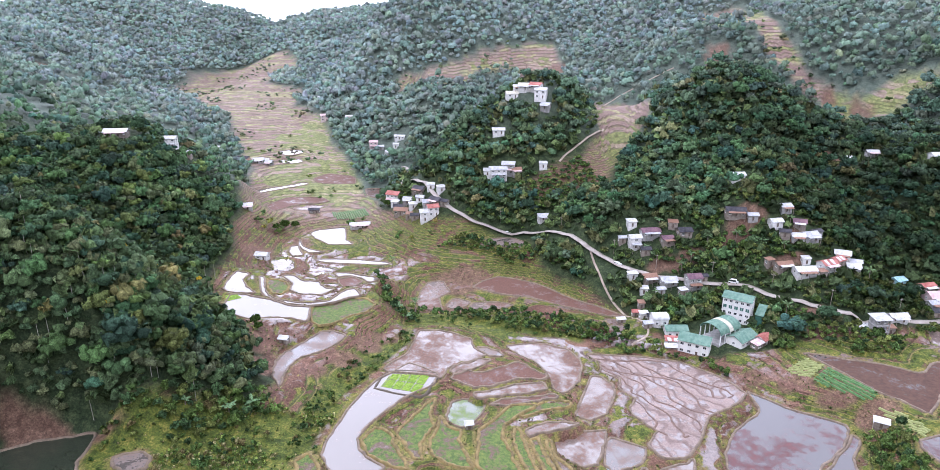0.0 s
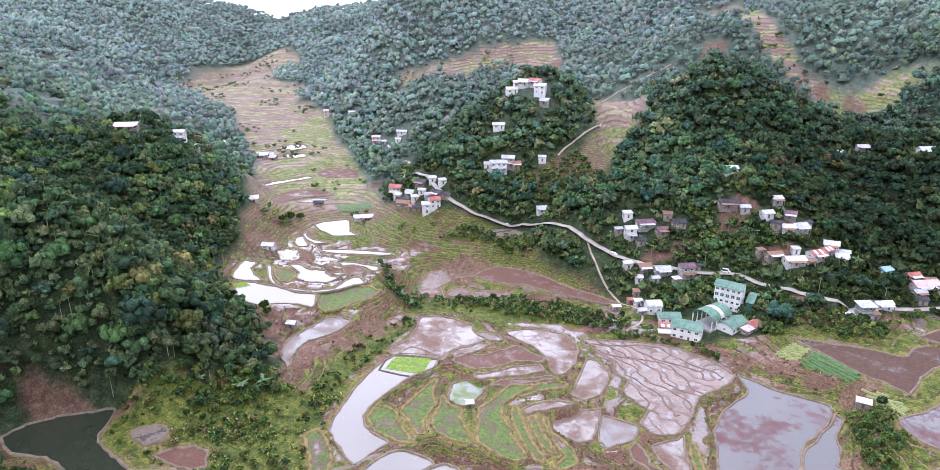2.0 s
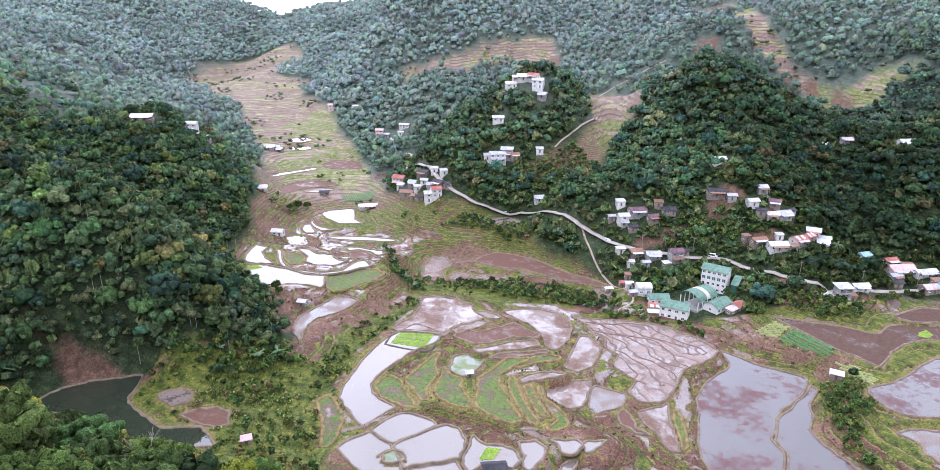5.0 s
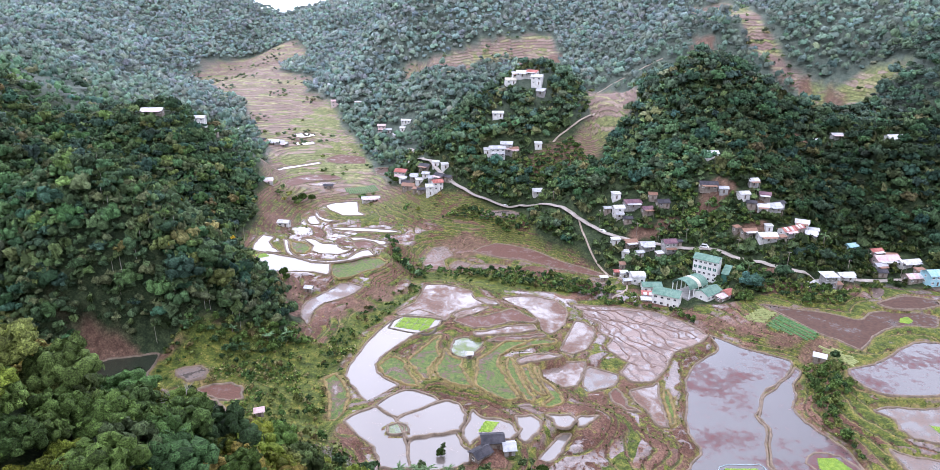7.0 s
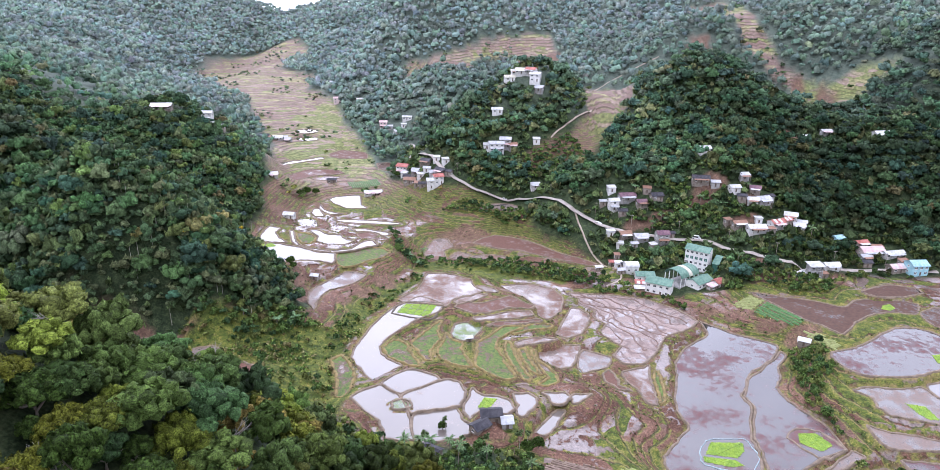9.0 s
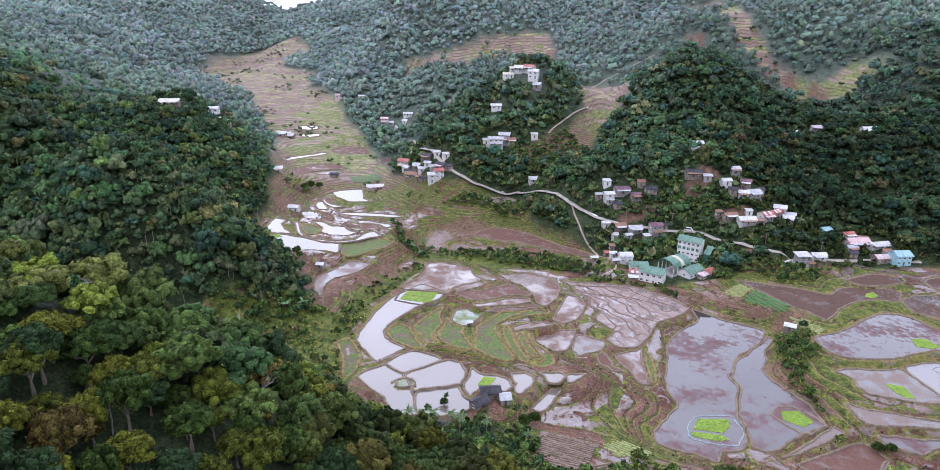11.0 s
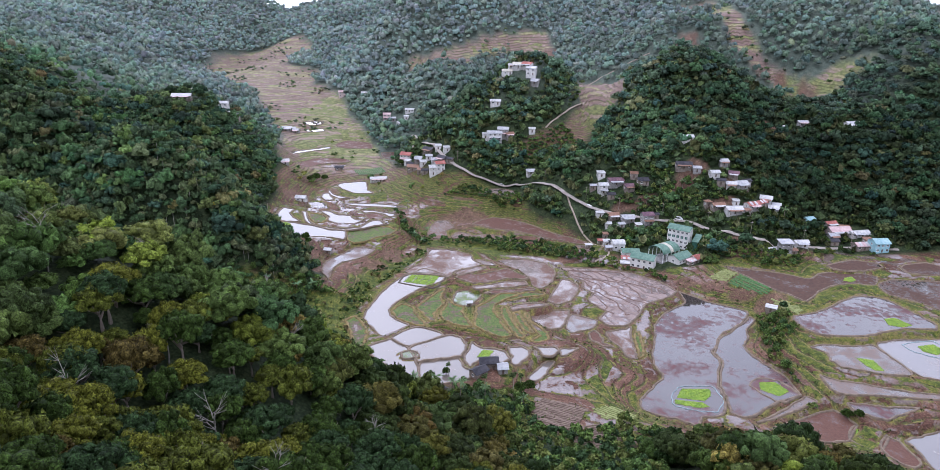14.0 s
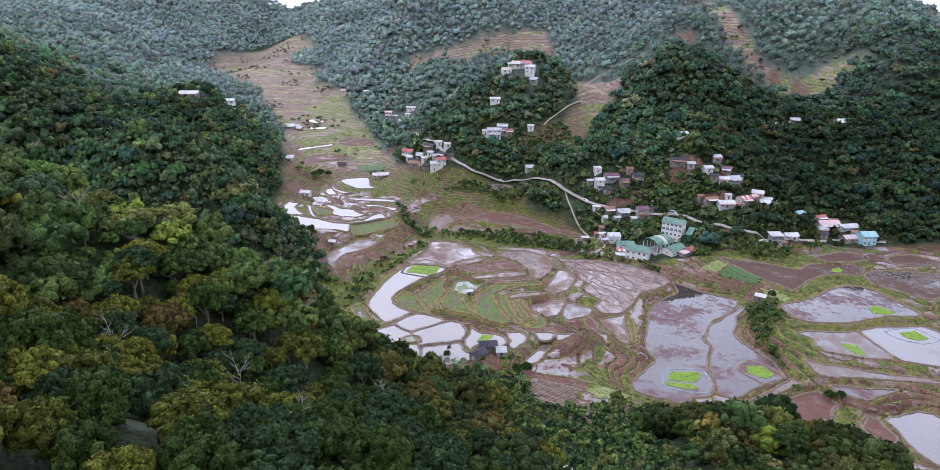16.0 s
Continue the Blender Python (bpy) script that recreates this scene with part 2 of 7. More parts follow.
paddy("mudwater", 8.2, [(-23.2, 295.4), (-10.5, 294.8), (0.7, 287.7), (2.1, 279.3), (7.3, 273.9), (2.0, 267.1), (-8.2, 262.6), (-11.7, 253.9), (-15.5, 255.8), (-33.2, 258.6), (-35.7, 262.5), (-27.0, 273.8)])
paddy("green", 6.0, [(-8.3, 226.6), (-7.9, 233.6), (-6.4, 239.7), (1.9, 241.9), (6.5, 236.5), (1.8, 225.9), (-2.7, 223.2)])
paddy("mudwater", 5.0, [(17.3, 286.8), (32.6, 289.1), (44.5, 284.0), (49.4, 271.7), (45.8, 256.9), (39.5, 247.8), (34.9, 250.0), (32.8, 264.1), (28.4, 273.2), (22.2, 278.5)])
paddy("mudwater", 4.5, [(41.1, 234.0), (51.4, 260.1), (55.3, 261.1), (59.3, 255.5), (59.2, 248.7), (52.7, 234.0), (46.3, 230.0)])
paddy("mudwater", 4.0, [(34.8, 222.3), (51.0, 223.8), (48.1, 213.9), (44.2, 204.6), (38.3, 203.7), (32.1, 209.6), (29.2, 215.8)])
paddy("grey", 3.5, [(51.6, 220.2), (63.1, 213.9), (60.8, 206.6), (54.2, 202.7), (48.7, 201.1), (47.3, 206.5)])
paddy("meadow", 8.1, [(-37.6, 212.5), (-33.8, 219.8), (-28.2, 216.8), (-26.2, 210.1), (-21.6, 200.7), (-20.0, 196.9), (-26.1, 198.4), (-34.2, 204.4)])
paddy("meadow", 7.7, [(-25.9, 217.5), (-20.5, 227.8), (-15.5, 236.9), (-12.9, 239.4), (-14.3, 232.1), (-14.5, 226.5), (-12.6, 222.0), (-15.3, 215.4), (-17.1, 210.0), (-16.2, 202.8), (-19.2, 203.6), (-22.0, 209.9)])
paddy("meadow", 7.6, [(-10.4, 227.6), (-7.4, 220.8), (-2.6, 218.7), (-3.5, 213.2), (-0.4, 203.5), (1.0, 197.8), (-5.0, 199.3), (-9.2, 202.3), (-13.0, 205.8), (-13.8, 212.6), (-11.7, 218.6)])
paddy("meadow", 7.3, [(3.6, 218.4), (8.3, 224.6), (16.4, 235.0), (25.6, 235.6), (17.3, 227.4), (12.9, 222.4), (12.1, 214.2), (14.6, 207.6), (15.4, 202.2), (18.3, 194.7), (19.7, 190.1), (14.5, 189.0), (10.3, 192.1), (4.5, 196.8), (2.6, 202.0), (3.5, 210.0)])
paddy("meadow", 7.2, [(16.7, 220.4), (18.6, 220.0), (19.4, 214.4), (21.2, 204.3), (22.9, 196.7), (25.2, 191.7), (24.8, 187.5), (22.7, 189.5), (19.6, 197.1), (17.6, 204.3), (16.0, 212.3)])
paddy("mudwater", 7.5, [(20.9, 218.6), (24.5, 222.2), (29.8, 224.0), (35.9, 224.1), (40.6, 222.8), (34.2, 220.1), (26.8, 217.8), (21.6, 216.1)])
paddy("meadow", 7.0, [(22.2, 214.3), (24.8, 214.3), (26.2, 206.6), (28.7, 197.4), (30.0, 193.4), (27.2, 194.1), (25.1, 199.3), (23.2, 206.6)])
paddy("meadow", 6.8, [(27.4, 214.2), (29.0, 213.4), (29.9, 205.0), (34.2, 198.9), (36.3, 193.4), (36.2, 187.4), (31.2, 185.3), (28.3, 186.0), (32.8, 191.2), (30.4, 199.2), (28.5, 206.5)])
paddy("meadow", 6.9, [(31.3, 239.2), (39.4, 238.3), (38.5, 234.9), (29.4, 232.9), (20.1, 228.1), (20.0, 230.4), (25.6, 235.7)])
paddy("redmud", 8.2, [(-4.2, 260.6), (4.6, 257.8), (15.7, 263.7), (21.4, 266.7), (26.6, 260.9), (32.1, 255.9), (30.5, 252.6), (20.6, 253.6), (9.7, 248.0), (1.8, 246.9), (-4.3, 251.1), (-7.0, 253.8)])
paddy("mudwater", 7.9, [(1.8, 242.8), (9.6, 244.9), (20.4, 249.8), (29.7, 250.4), (31.5, 246.7), (25.2, 243.5), (12.1, 241.3), (3.3, 239.7)])
paddy("redmud", 7.5, [(8.6, 236.0), (14.6, 239.5), (25.0, 240.6), (33.7, 242.8), (35.3, 240.8), (27.4, 238.7), (14.9, 235.1)])
paddy("mudwater", 8.3, [(-7.8, 260.9), (-2.3, 265.7), (4.7, 269.3), (9.2, 268.2), (6.6, 264.6), (0.2, 259.9), (-6.0, 256.4)])
paddy("grey", 8.2, [(3.7, 279.5), (7.7, 279.5), (13.1, 275.8), (15.0, 272.1), (10.4, 271.4), (6.5, 273.8)])
paddy("redmud", 3.5, [(58.5, 201.9), (61.0, 203.0), (62.5, 196.7), (62.6, 191.4), (66.4, 187.6), (61.9, 188.6), (58.0, 193.5), (56.8, 198.1)])
paddy("mudwater", 2.9, [(65.8, 202.8), (75.5, 206.7), (79.2, 208.3), (76.6, 197.7), (76.0, 187.2), (75.0, 179.0), (71.2, 179.6), (69.8, 188.8), (67.0, 194.0)])
paddy("meadow", 2.6, [(80.1, 204.9), (81.8, 201.5), (80.6, 191.0), (78.8, 181.7), (76.3, 179.1), (77.8, 187.6), (78.3, 196.3)])
paddy("swirl", 3.5, [(53, 282), (62, 281), (75, 280), (93, 275), (107, 262), (113, 250), (105, 241), (93, 234), (85, 219), (76, 209), (68, 209), (65, 216), (70, 224), (65, 232), (63, 238), (67, 246), (62, 253), (64, 261), (57, 266), (58, 274)])
paddy("white", 16.0, [(-118.6, 303.2), (-118.9, 318.8), (-111.1, 318.9), (-97.1, 312.9), (-86.4, 306.4), (-76.4, 304.3), (-74.7, 289.9), (-81.6, 292.5), (-90.5, 293.8), (-101.7, 292.3), (-110.1, 296.3), (-116.0, 299.0)])
paddy("white", 15.6, [(-125.6, 326.8), (-127.2, 340.2), (-126.6, 350.9), (-118.5, 347.3), (-119.4, 339.4), (-113.5, 328.5), (-107.5, 322.2), (-113.7, 322.1), (-120.2, 322.9)])
paddy("white", 15.2, [(-112.2, 343.9), (-109.0, 343.1), (-105.7, 331.2), (-100.9, 320.8), (-93.1, 314.7), (-80.0, 311.1), (-69.1, 314.2), (-63.7, 325.9), (-58.8, 328.4), (-54.4, 320.5), (-59.8, 317.3), (-67.9, 311.2), (-76.4, 308.2), (-88.9, 310.3), (-100.1, 317.7), (-105.8, 324.7)])
paddy("meadow", 14.9, [(-107.2, 341.2), (-101.7, 340.4), (-95.4, 336.2), (-92.9, 328.8), (-95.1, 322.3), (-99.9, 323.9), (-104.3, 331.9)])
paddy("white", 14.4, [(-101.0, 347.8), (-95.0, 347.8), (-88.4, 340.9), (-79.8, 339.2), (-75.1, 331.7), (-70.1, 329.3), (-73.9, 322.9), (-86.0, 323.6), (-92.1, 329.1), (-93.1, 337.4)])
paddy("redmud", 13.5, [(-70.3, 344.1), (-63.2, 347.7), (-57.1, 342.5), (-59.7, 335.7), (-66.0, 334.8)])
paddy("white", 13.3, [(-73.7, 353.5), (-67.7, 354.5), (-56.9, 350.0), (-47.9, 345.7), (-53.3, 341.3), (-57.2, 345.6), (-65.3, 350.0), (-71.0, 348.1)])
paddy("meadow", 14.2, [(-75.9, 308.2), (-68.0, 311.2), (-60.0, 318.1), (-51.3, 318.1), (-46.1, 311.4), (-49.2, 302.8), (-54.2, 300.6), (-61.5, 292.5), (-67.5, 289.1), (-72.7, 292.4)])
paddy("white", 6.0, [(-107.8, 442.9), (-102.2, 449.2), (-86.4, 453.2), (-80.9, 428.5), (-74.8, 420.4), (-90.1, 419.2), (-102.5, 431.9)])
paddy("white", 8.0, [(-112.8, 410.3), (-108.2, 411.5), (-101.8, 395.5), (-106.8, 393.5), (-111.5, 400.7)])
paddy("white", 7.0, [(-110.9, 425.5), (-103.6, 410.9), (-90.6, 403.4), (-99.7, 402.3), (-108.3, 413.1)])
paddy("white", 5.5, [(-94.5, 394.9), (-66.9, 394.1), (-48.0, 389.2), (-51.2, 385.3), (-73.0, 387.1), (-86.0, 389.0)])
paddy("grey", 12.0, [(-79.0, 248.9), (-80.9, 260.2), (-78.8, 268.5), (-72.7, 277.3), (-67.7, 286.6), (-62.3, 287.9), (-55.8, 283.5), (-58.6, 275.6), (-65.2, 267.5), (-71.1, 264.1), (-74.0, 257.6), (-74.9, 248.9), (-74.1, 241.6)])
paddy("redmud", 3.0, [(2.2, 359.4), (16.6, 373.3), (37.4, 364.2), (55.5, 342.8), (70.1, 331.0), (79.4, 321.3), (68.7, 323.4), (51.0, 333.1), (32.4, 345.0), (15.7, 349.9)])
paddy("mudwater", 0.5, [(-12.8, 339.6), (-8.0, 348.7), (0.5, 343.8), (-2.8, 338.1), (-9.4, 335.7)])
paddy("mudwater", 1.5, [(-25.7, 333.4), (-28.1, 345.4), (-24.4, 367.2), (-15.6, 370.1), (-10.9, 355.7), (-16.4, 347.2), (-14.2, 332.7)])
paddy("mudwater", 0.5, [(2.1, 342.2), (15.6, 343.9), (23.7, 340.0), (15.2, 334.4), (0.5, 334.2)])
paddy("olive", 20.5, [(-151.2, 182.7), (-147.1, 189.3), (-139.7, 194.1), (-129.2, 197.0), (-122.3, 198.8), (-120.4, 184.8), (-119.2, 181.0), (-110.5, 173.8), (-101.3, 166.4), (-88.7, 167.1), (-84.9, 162.7), (-81.1, 156.6), (-118.3, 156.3), (-122.1, 166.8), (-131.1, 172.5), (-143.5, 174.7)])
paddy("white", 19.2, [(-180.1, 643.0), (-164.0, 648.9), (-156.7, 635.1), (-166.7, 624.1), (-177.1, 629.3)])
paddy("white", 16.8, [(-172.2, 614.2), (-157.3, 619.5), (-150.5, 607.0), (-160.7, 599.5), (-170.7, 604.2)])
paddy("redmud", 12.6, [(-131.4, 563.2), (-121.9, 580.6), (-98.9, 570.0), (-93.8, 547.3), (-110.0, 545.1), (-126.2, 550.9)])
paddy("mudwater", 9.4, [(-132.3, 491.9), (-119.7, 497.0), (-107.5, 493.9), (-114.6, 484.2), (-128.1, 484.0)])
paddy("redmud", 10.2, [(-151.1, 493.9), (-140.1, 514.3), (-116.4, 514.7), (-106.9, 502.7), (-130.5, 494.1), (-142.2, 478.1)])
paddy("white", 13.2, [(-170.4, 521.0), (-162.9, 528.6), (-150.3, 536.4), (-135.7, 548.4), (-131.9, 542.5), (-148.3, 528.8), (-164.0, 515.7)])
paddy("brown", 11.8, [(-83.2, 533.0), (-71.2, 535.1), (-59.7, 520.4), (-67.6, 506.1), (-79.1, 514.7)])
paddy("grey", 13.1, [(9.3, 408.9), (25.7, 412.6), (34.9, 404.5), (28.5, 394.3), (11.8, 401.9)])

paddy("grey", 21.6, [(-109.5, 184.5), (-104, 188), (-99, 186), (-97.5, 181), (-101.5, 177.5), (-106, 180)])
paddy("redmud", 19.2, [(-99, 175.5), (-94, 179), (-88, 180), (-83, 177), (-81, 170), (-86, 169), (-92, 171)])
paddy("meadow", 9.2, [(-58, 199), (-54, 203), (-49, 195), (-46, 186), (-47, 174), (-51, 172), (-53, 186)])
paddy("green", 12.62, [(-28, 164), (-25, 166), (-22, 165), (-21, 161), (-24, 159.5), (-28, 160)])


# ---- farmland: the valley floor and the terraced pockets on the slopes ----
VALLEY = [(-135, 188), (-112, 203), (-98, 211), (-77, 224), (-77, 251), (-91, 268), (-106, 281), (-130, 319), (-140, 373), (-146, 423),
          (-160, 463), (-185, 572), (-232, 672), (-263, 748), (-299, 774), (-343, 854), (-397, 933), (-403, 1016), (-360, 1128), (-290, 1130), (-261, 1056),
          (-285, 960), (-215, 890), (-205, 811), (-150, 714), (-130, 645), (-98, 582), (-84, 524), (-63, 471), (-20, 425), (36, 405), (44, 372)]
VALLEY += [(66, 345), (82, 318), (92, 292), (112, 282), (140, 283), (165, 290), (185, 284), (230, 296), (290, 290), (330, 220), (330, 100),
           (220, 40), (150, 52), (124, 98), (105, 108), (90, 113), (70, 104), (45, 98), (19, 108), (22, 133), (0, 138), (-25, 136),
           (-50, 140), (-75, 142), (-100, 146), (-140, 146), (-165, 170)]
POCKETS = [
    [(104, 655), (145, 599), (130, 502), (104, 478), (88, 432), (46, 424), (38, 438), (73, 458), (95, 492)],
    [(-78, 713), (-41, 730), (3, 729), (-9, 688), (-64, 688)],
    [(-29, 735), (30, 778), (93, 800), (96, 737), (71, 700), (45, 745), (-16, 725)],
    [(264, 812), (298, 796), (284, 640), (290, 602), (312, 575), (316, 540), (304, 556), (280, 590), (264, 624)],
    [(314, 569), (348, 562), (358, 535), (322, 536)],
]


# grassy banks without terraces
GRASSY = [
    [(-26, 302), (-39, 288), (-49, 270), (-57, 250), (-62, 226), (-62, 209), (-60, 195), (-50, 195), (-53, 209), (-51, 227), (-47, 244), (-37, 262), (-25, 285)],
    [(-122, 200), (-105, 206), (-91, 212), (-68, 226), (-60, 222), (-52, 195), (-46, 180), (-46, 150), (-60, 141), (-104, 145), (-82, 156), (-88, 168), (-110, 176), (-120, 186)],
    [(-30, 326), (0, 322), (30, 312), (56, 298), (52, 290), (22, 302), (-4, 306), (-28, 306)],
]


def grassy(x, y):
    d = np.full(np.shape(x), 99.0)
    for p in GRASSY:
        d = np.minimum(d, outline_distance(x, y, p))
    return 1 - ramp01(d + rough_field(x, y, 10, 63, 2) * 2, -2, 2)


def farmland(x, y):
    d = outline_distance(x, y, VALLEY)
    for p in POCKETS:
        d = np.minimum(d, outline_distance(x, y, p))
    return d


# levelled yards under the larger buildings: x, y, radius, height
YARDS = [(103.5, 286, 11, 3), (131, 310, 9, 7), (118, 296, 9, 5), (126, 290, 8, 5), (98, 300, 8, 4), (136, 290, 6, 5.5), (94, 309, 7, 6), (9, 151, 8, 12.5), (186, 288, 6, 11)]


# cut banks and slips of bare red earth: x, y, reach in x and y
SCARS = [(161, 300, 10, 5), (143, 352, 10, 5), (166, 334, 12, 4), (120, 350, 8, 4), (-136, 195, 26, 5), (-122, 262, 3, 3), (104, 347, 11, 5), (150, 360, 15, 8), (176, 345, 10, 6), (158, 288, 10, 6), (232, 430, 13, 6), (316, 556, 8, 16), (300, 580, 6, 14),
         (222, 634, 16, 14), (70, 700, 12, 22), (96, 640, 10, 18), (60, 520, 8, 8), (-90, 270, 6, 10), (-83, 256, 6, 8), (-64, 254, 6, 8), (-56, 266, 9, 7), (-45, 280, 9, 6), (-38, 288, 8, 5), (-79, 282, 8, 4), (-125, 390, 10, 16), (-108, 420, 6, 12), (-5, 365, 22, 14), (-460, 745, 22, 9), (90, 740, 12, 12), (200, 336, 8, 5), (124, 262, 12, 5), (136, 255, 11, 5), (146, 244, 10, 6), (156, 232, 8, 6), (114, 252, 6, 8), (-10, 330, 20, 8)]


def scarred(x, y):
    s = np.zeros_like(x)
    for cx, cy, rx, ry in SCARS:
        s = np.maximum(s, 1 - ramp01(np.hypot((x - cx) / rx, (y - cy) / ry) + rough_field(x, y, 8, 51, 2) * 0.45, 0.7, 1.05))
    return s


def land(x, y):
    """Height of the ground on the grid, and what covers it: farmed, bank, a number for each terrace, dryness and
    painted haze by distance.
    """
    z = hills(x, y)
    z = z + rough_field(x, y, 60, 3) * np.clip((z - 12) * 0.12, 0, 7)
    # the round field of ring terraces
    out = np.hypot((x + 1) / 1.35, (y - 231) * 1.05 + 0.12 * x) + rough_field(x, y, 26, 21, 3) * 10
    ring = 1 - ramp01(np.hypot((x - 8) / 48, (y - 226) / 46), 0.8, 1.1)
    z = z + (7.4 - 0.09 * out - z) * ring
    pull, weight = np.zeros_like(z), np.zeros_like(z)
    dist = []
    for kind, level, pts in PADDIES:
        px, py = [p[0] for p in pts], [p[1] for p in pts]
        close = (x > min(px) - 40) & (x < max(px) + 40) & (y > min(py) - 40) & (y < max(py) + 40)
        d = np.full_like(z, 99.0)
        d[close] = outline_distance(x[close], y[close], rounded(pts, 3))
        dist.append(d)
        w = np.exp(-(np.maximum(d, 0) / (4 + 5 * (1 - ring))) ** 2)
        pull, weight = pull + w * level, weight + w
    for cx, cy, r, level in YARDS:
        w = 4 * np.exp(-(np.maximum(np.hypot(x - cx, y - cy) - r * 0.8, 0) / 3) ** 2)
        pull, weight = pull + w * level, weight + w
    z = np.where(weight > 0.02, z + (pull / np.maximum(weight, 1e-6) - z) * np.minimum(weight, 1), z)
    wobble = rough_field(x, y, 26, 9, 2) * 5
    farm = 1 - ramp01(farmland(x, y) + wobble, -3, 3)
    # terraces follow the contours: a flat, a crest with a low bund, a steep bank down to the next
    step = np.where(y > 470, np.where(x < -60, 1.1, 2.8), 1.05) * (1 - 0.3 * ring)
    u = (z + rough_field(x, y, 30, 5, 2) * np.where(y > 470, 0.6, 1.5) * (1 - 0.6 * ring)) / step
    u = u + np.maximum(y - 430, 0) * 0.07 * (1 - ramp01(x, -70, -40))
    gy, gx = np.gradient(u, y[:, 0], x[0])
    steep = np.maximum(np.hypot(gx, gy), 0.01)
    part_up = u - np.floor(u)
    grain = np.maximum(np.maximum(np.gradient(x[0])[None, :], np.gradient(y[:, 0])[:, None]) / 1.15, 1)
    left = part_up / steep / grain
    bank = 1 - ramp01(left, 0.5, 1.9)
    crest = ramp01((1 - part_up) / steep / grain, 0.3, 0.8) * (1 - ramp01((1 - part_up) / steep / grain, 1.0, 2.2))
    low_side = ramp01(left, 0.2, 1.7)
    shaped = z + (np.floor(u) - 1 + low_side - u + 1.0) * step + crest * 0.25 * np.minimum(grain, 2)
    edge = np.maximum(bank, crest * 0.5)
    rim_all = np.zeros_like(z)
    z = z + (shaped - z) * farm * (1 - 0.8 * grassy(x, y))
    z = z + grassy(x, y) * farm * rough_field(x, y, 5, 65, 2) * 0.5
    z = z + (1 - farm) * (rough_field(x, y, 9, 71, 2) * 1.3 + rough_field(x, y, 3.2, 73, 2) * 1.2 * scarred(x, y)) * ramp01(z, 8, 20)
    for (kind, level, pts), d in zip(PADDIES, dist):
        z = np.where(d < 0.6, level - 0.45, z)
        rim = (d >= 0.6) & (d < 1.9)
        z = np.where(rim, np.maximum(z * 0.3 + (level + 0.1) * 0.7, level - 0.3), z)
        edge = np.where((d > 0) & (d < 1.7), 0.5, edge)
        rim_all = np.where((d > 0) & (d < 1.7), 1, rim_all)
    return z, farm, edge * farm, np.stack([u, steep, ramp01(y, 400, 520), rim_all], -1)


def spaced(low, fine_low, fine_high, high, fine, growth, widest):
    """Grid lines: even between fine_low and fine_high, wider and wider apart beyond."""
    mid = list(np.arange(fine_low, fine_high, fine))
    up, s, v = [], fine, mid[-1]
    while v < high:
        s = min(s * growth, widest)
        v += s
        up.append(v)
    down, s, v = [], fine, mid[0]
    while v > low:
        s = min(s * growth, widest)
        v -= s
        down.append(v)
    return np.array(down[::-1] + mid + up)


def mesh_from(name, verts, faces, smooth=False):
    """A mesh from numpy arrays; faces all have the same number of corners."""
    me = bpy.data.meshes.new(name)
    n, k = faces.shape
    me.vertices.add(len(verts))
    me.vertices.foreach_set("co", np.ascontiguousarray(verts, np.float32).ravel())
    me.loops.add(n * k)
    me.loops.foreach_set("vertex_index", np.ascontiguousarray(faces, np.int32).ravel())
    me.polygons.add(n)
    me.polygons.foreach_set("loop_start", np.arange(0, n * k, k, dtype=np.int32))
    me.polygons.foreach_set("use_smooth", np.full(n, smooth))
    me.update(calc_edges=True)
    return me


def tint(me, name, values):
    a = me.color_attributes.new(name, "FLOAT_COLOR", "POINT")
    a.data.foreach_set("color", np.ascontiguousarray(values, np.float32).ravel())


def attribute(nodes, name):
    a = nodes.new("ShaderNodeAttribute")
    a.attribute_name = name
    return a


# lush grass among the fields
LUSH = [(300, 740, 40, 50), (335, 548, 45, 40), (160, 270, 40, 12), (200, 245, 60, 10), (-2, 206, 30, 16), (-52, 238, 15, 46), (-85, 185, 45, 34), (20, 345, 46, 26), (-66, 420, 56, 26), (150, 215, 12, 60), (180, 240, 60, 9), (168, 180, 26, 10), (205, 200, 30, 8), (30, 310, 60, 14), (-95, 300, 16, 12), (-120, 560, 50, 70), (-150, 680, 40, 60), (30, 85, 34, 32), (60, 385, 30, 16), (115, 470, 24, 40), (60, 138, 18, 16), (20, 400, 40, 22), (195, 205, 55, 45), (10, 365, 60, 30), (-88, 190, 40, 34)]


def number_node(n, l, kind, a, b=0.0, c=0.0):
    """A sum on numbers; each of a, b, c is a socket or a number."""
    m = n.new("ShaderNodeMath")
    m.operation = kind
    for socket, v in zip(m.inputs, (a, b, c)):
        if isinstance(v, (int, float)):
            socket.default_value = v
        else:
            l.new(v, socket)
    return m.outputs[0]


def chance_node(n, l, a, b):
    """A random number for each pair of whole numbers."""
    v = n.new("ShaderNodeCombineXYZ")
    l.new(a, v.inputs[0])
    l.new(b, v.inputs[1])
    w = n.new("ShaderNodeTexWhiteNoise")
    w.noise_dimensions = "2D"
    l.new(v.outputs[0], w.inputs["Vector"])
    return w.outputs["Value"], w.outputs["Color"]


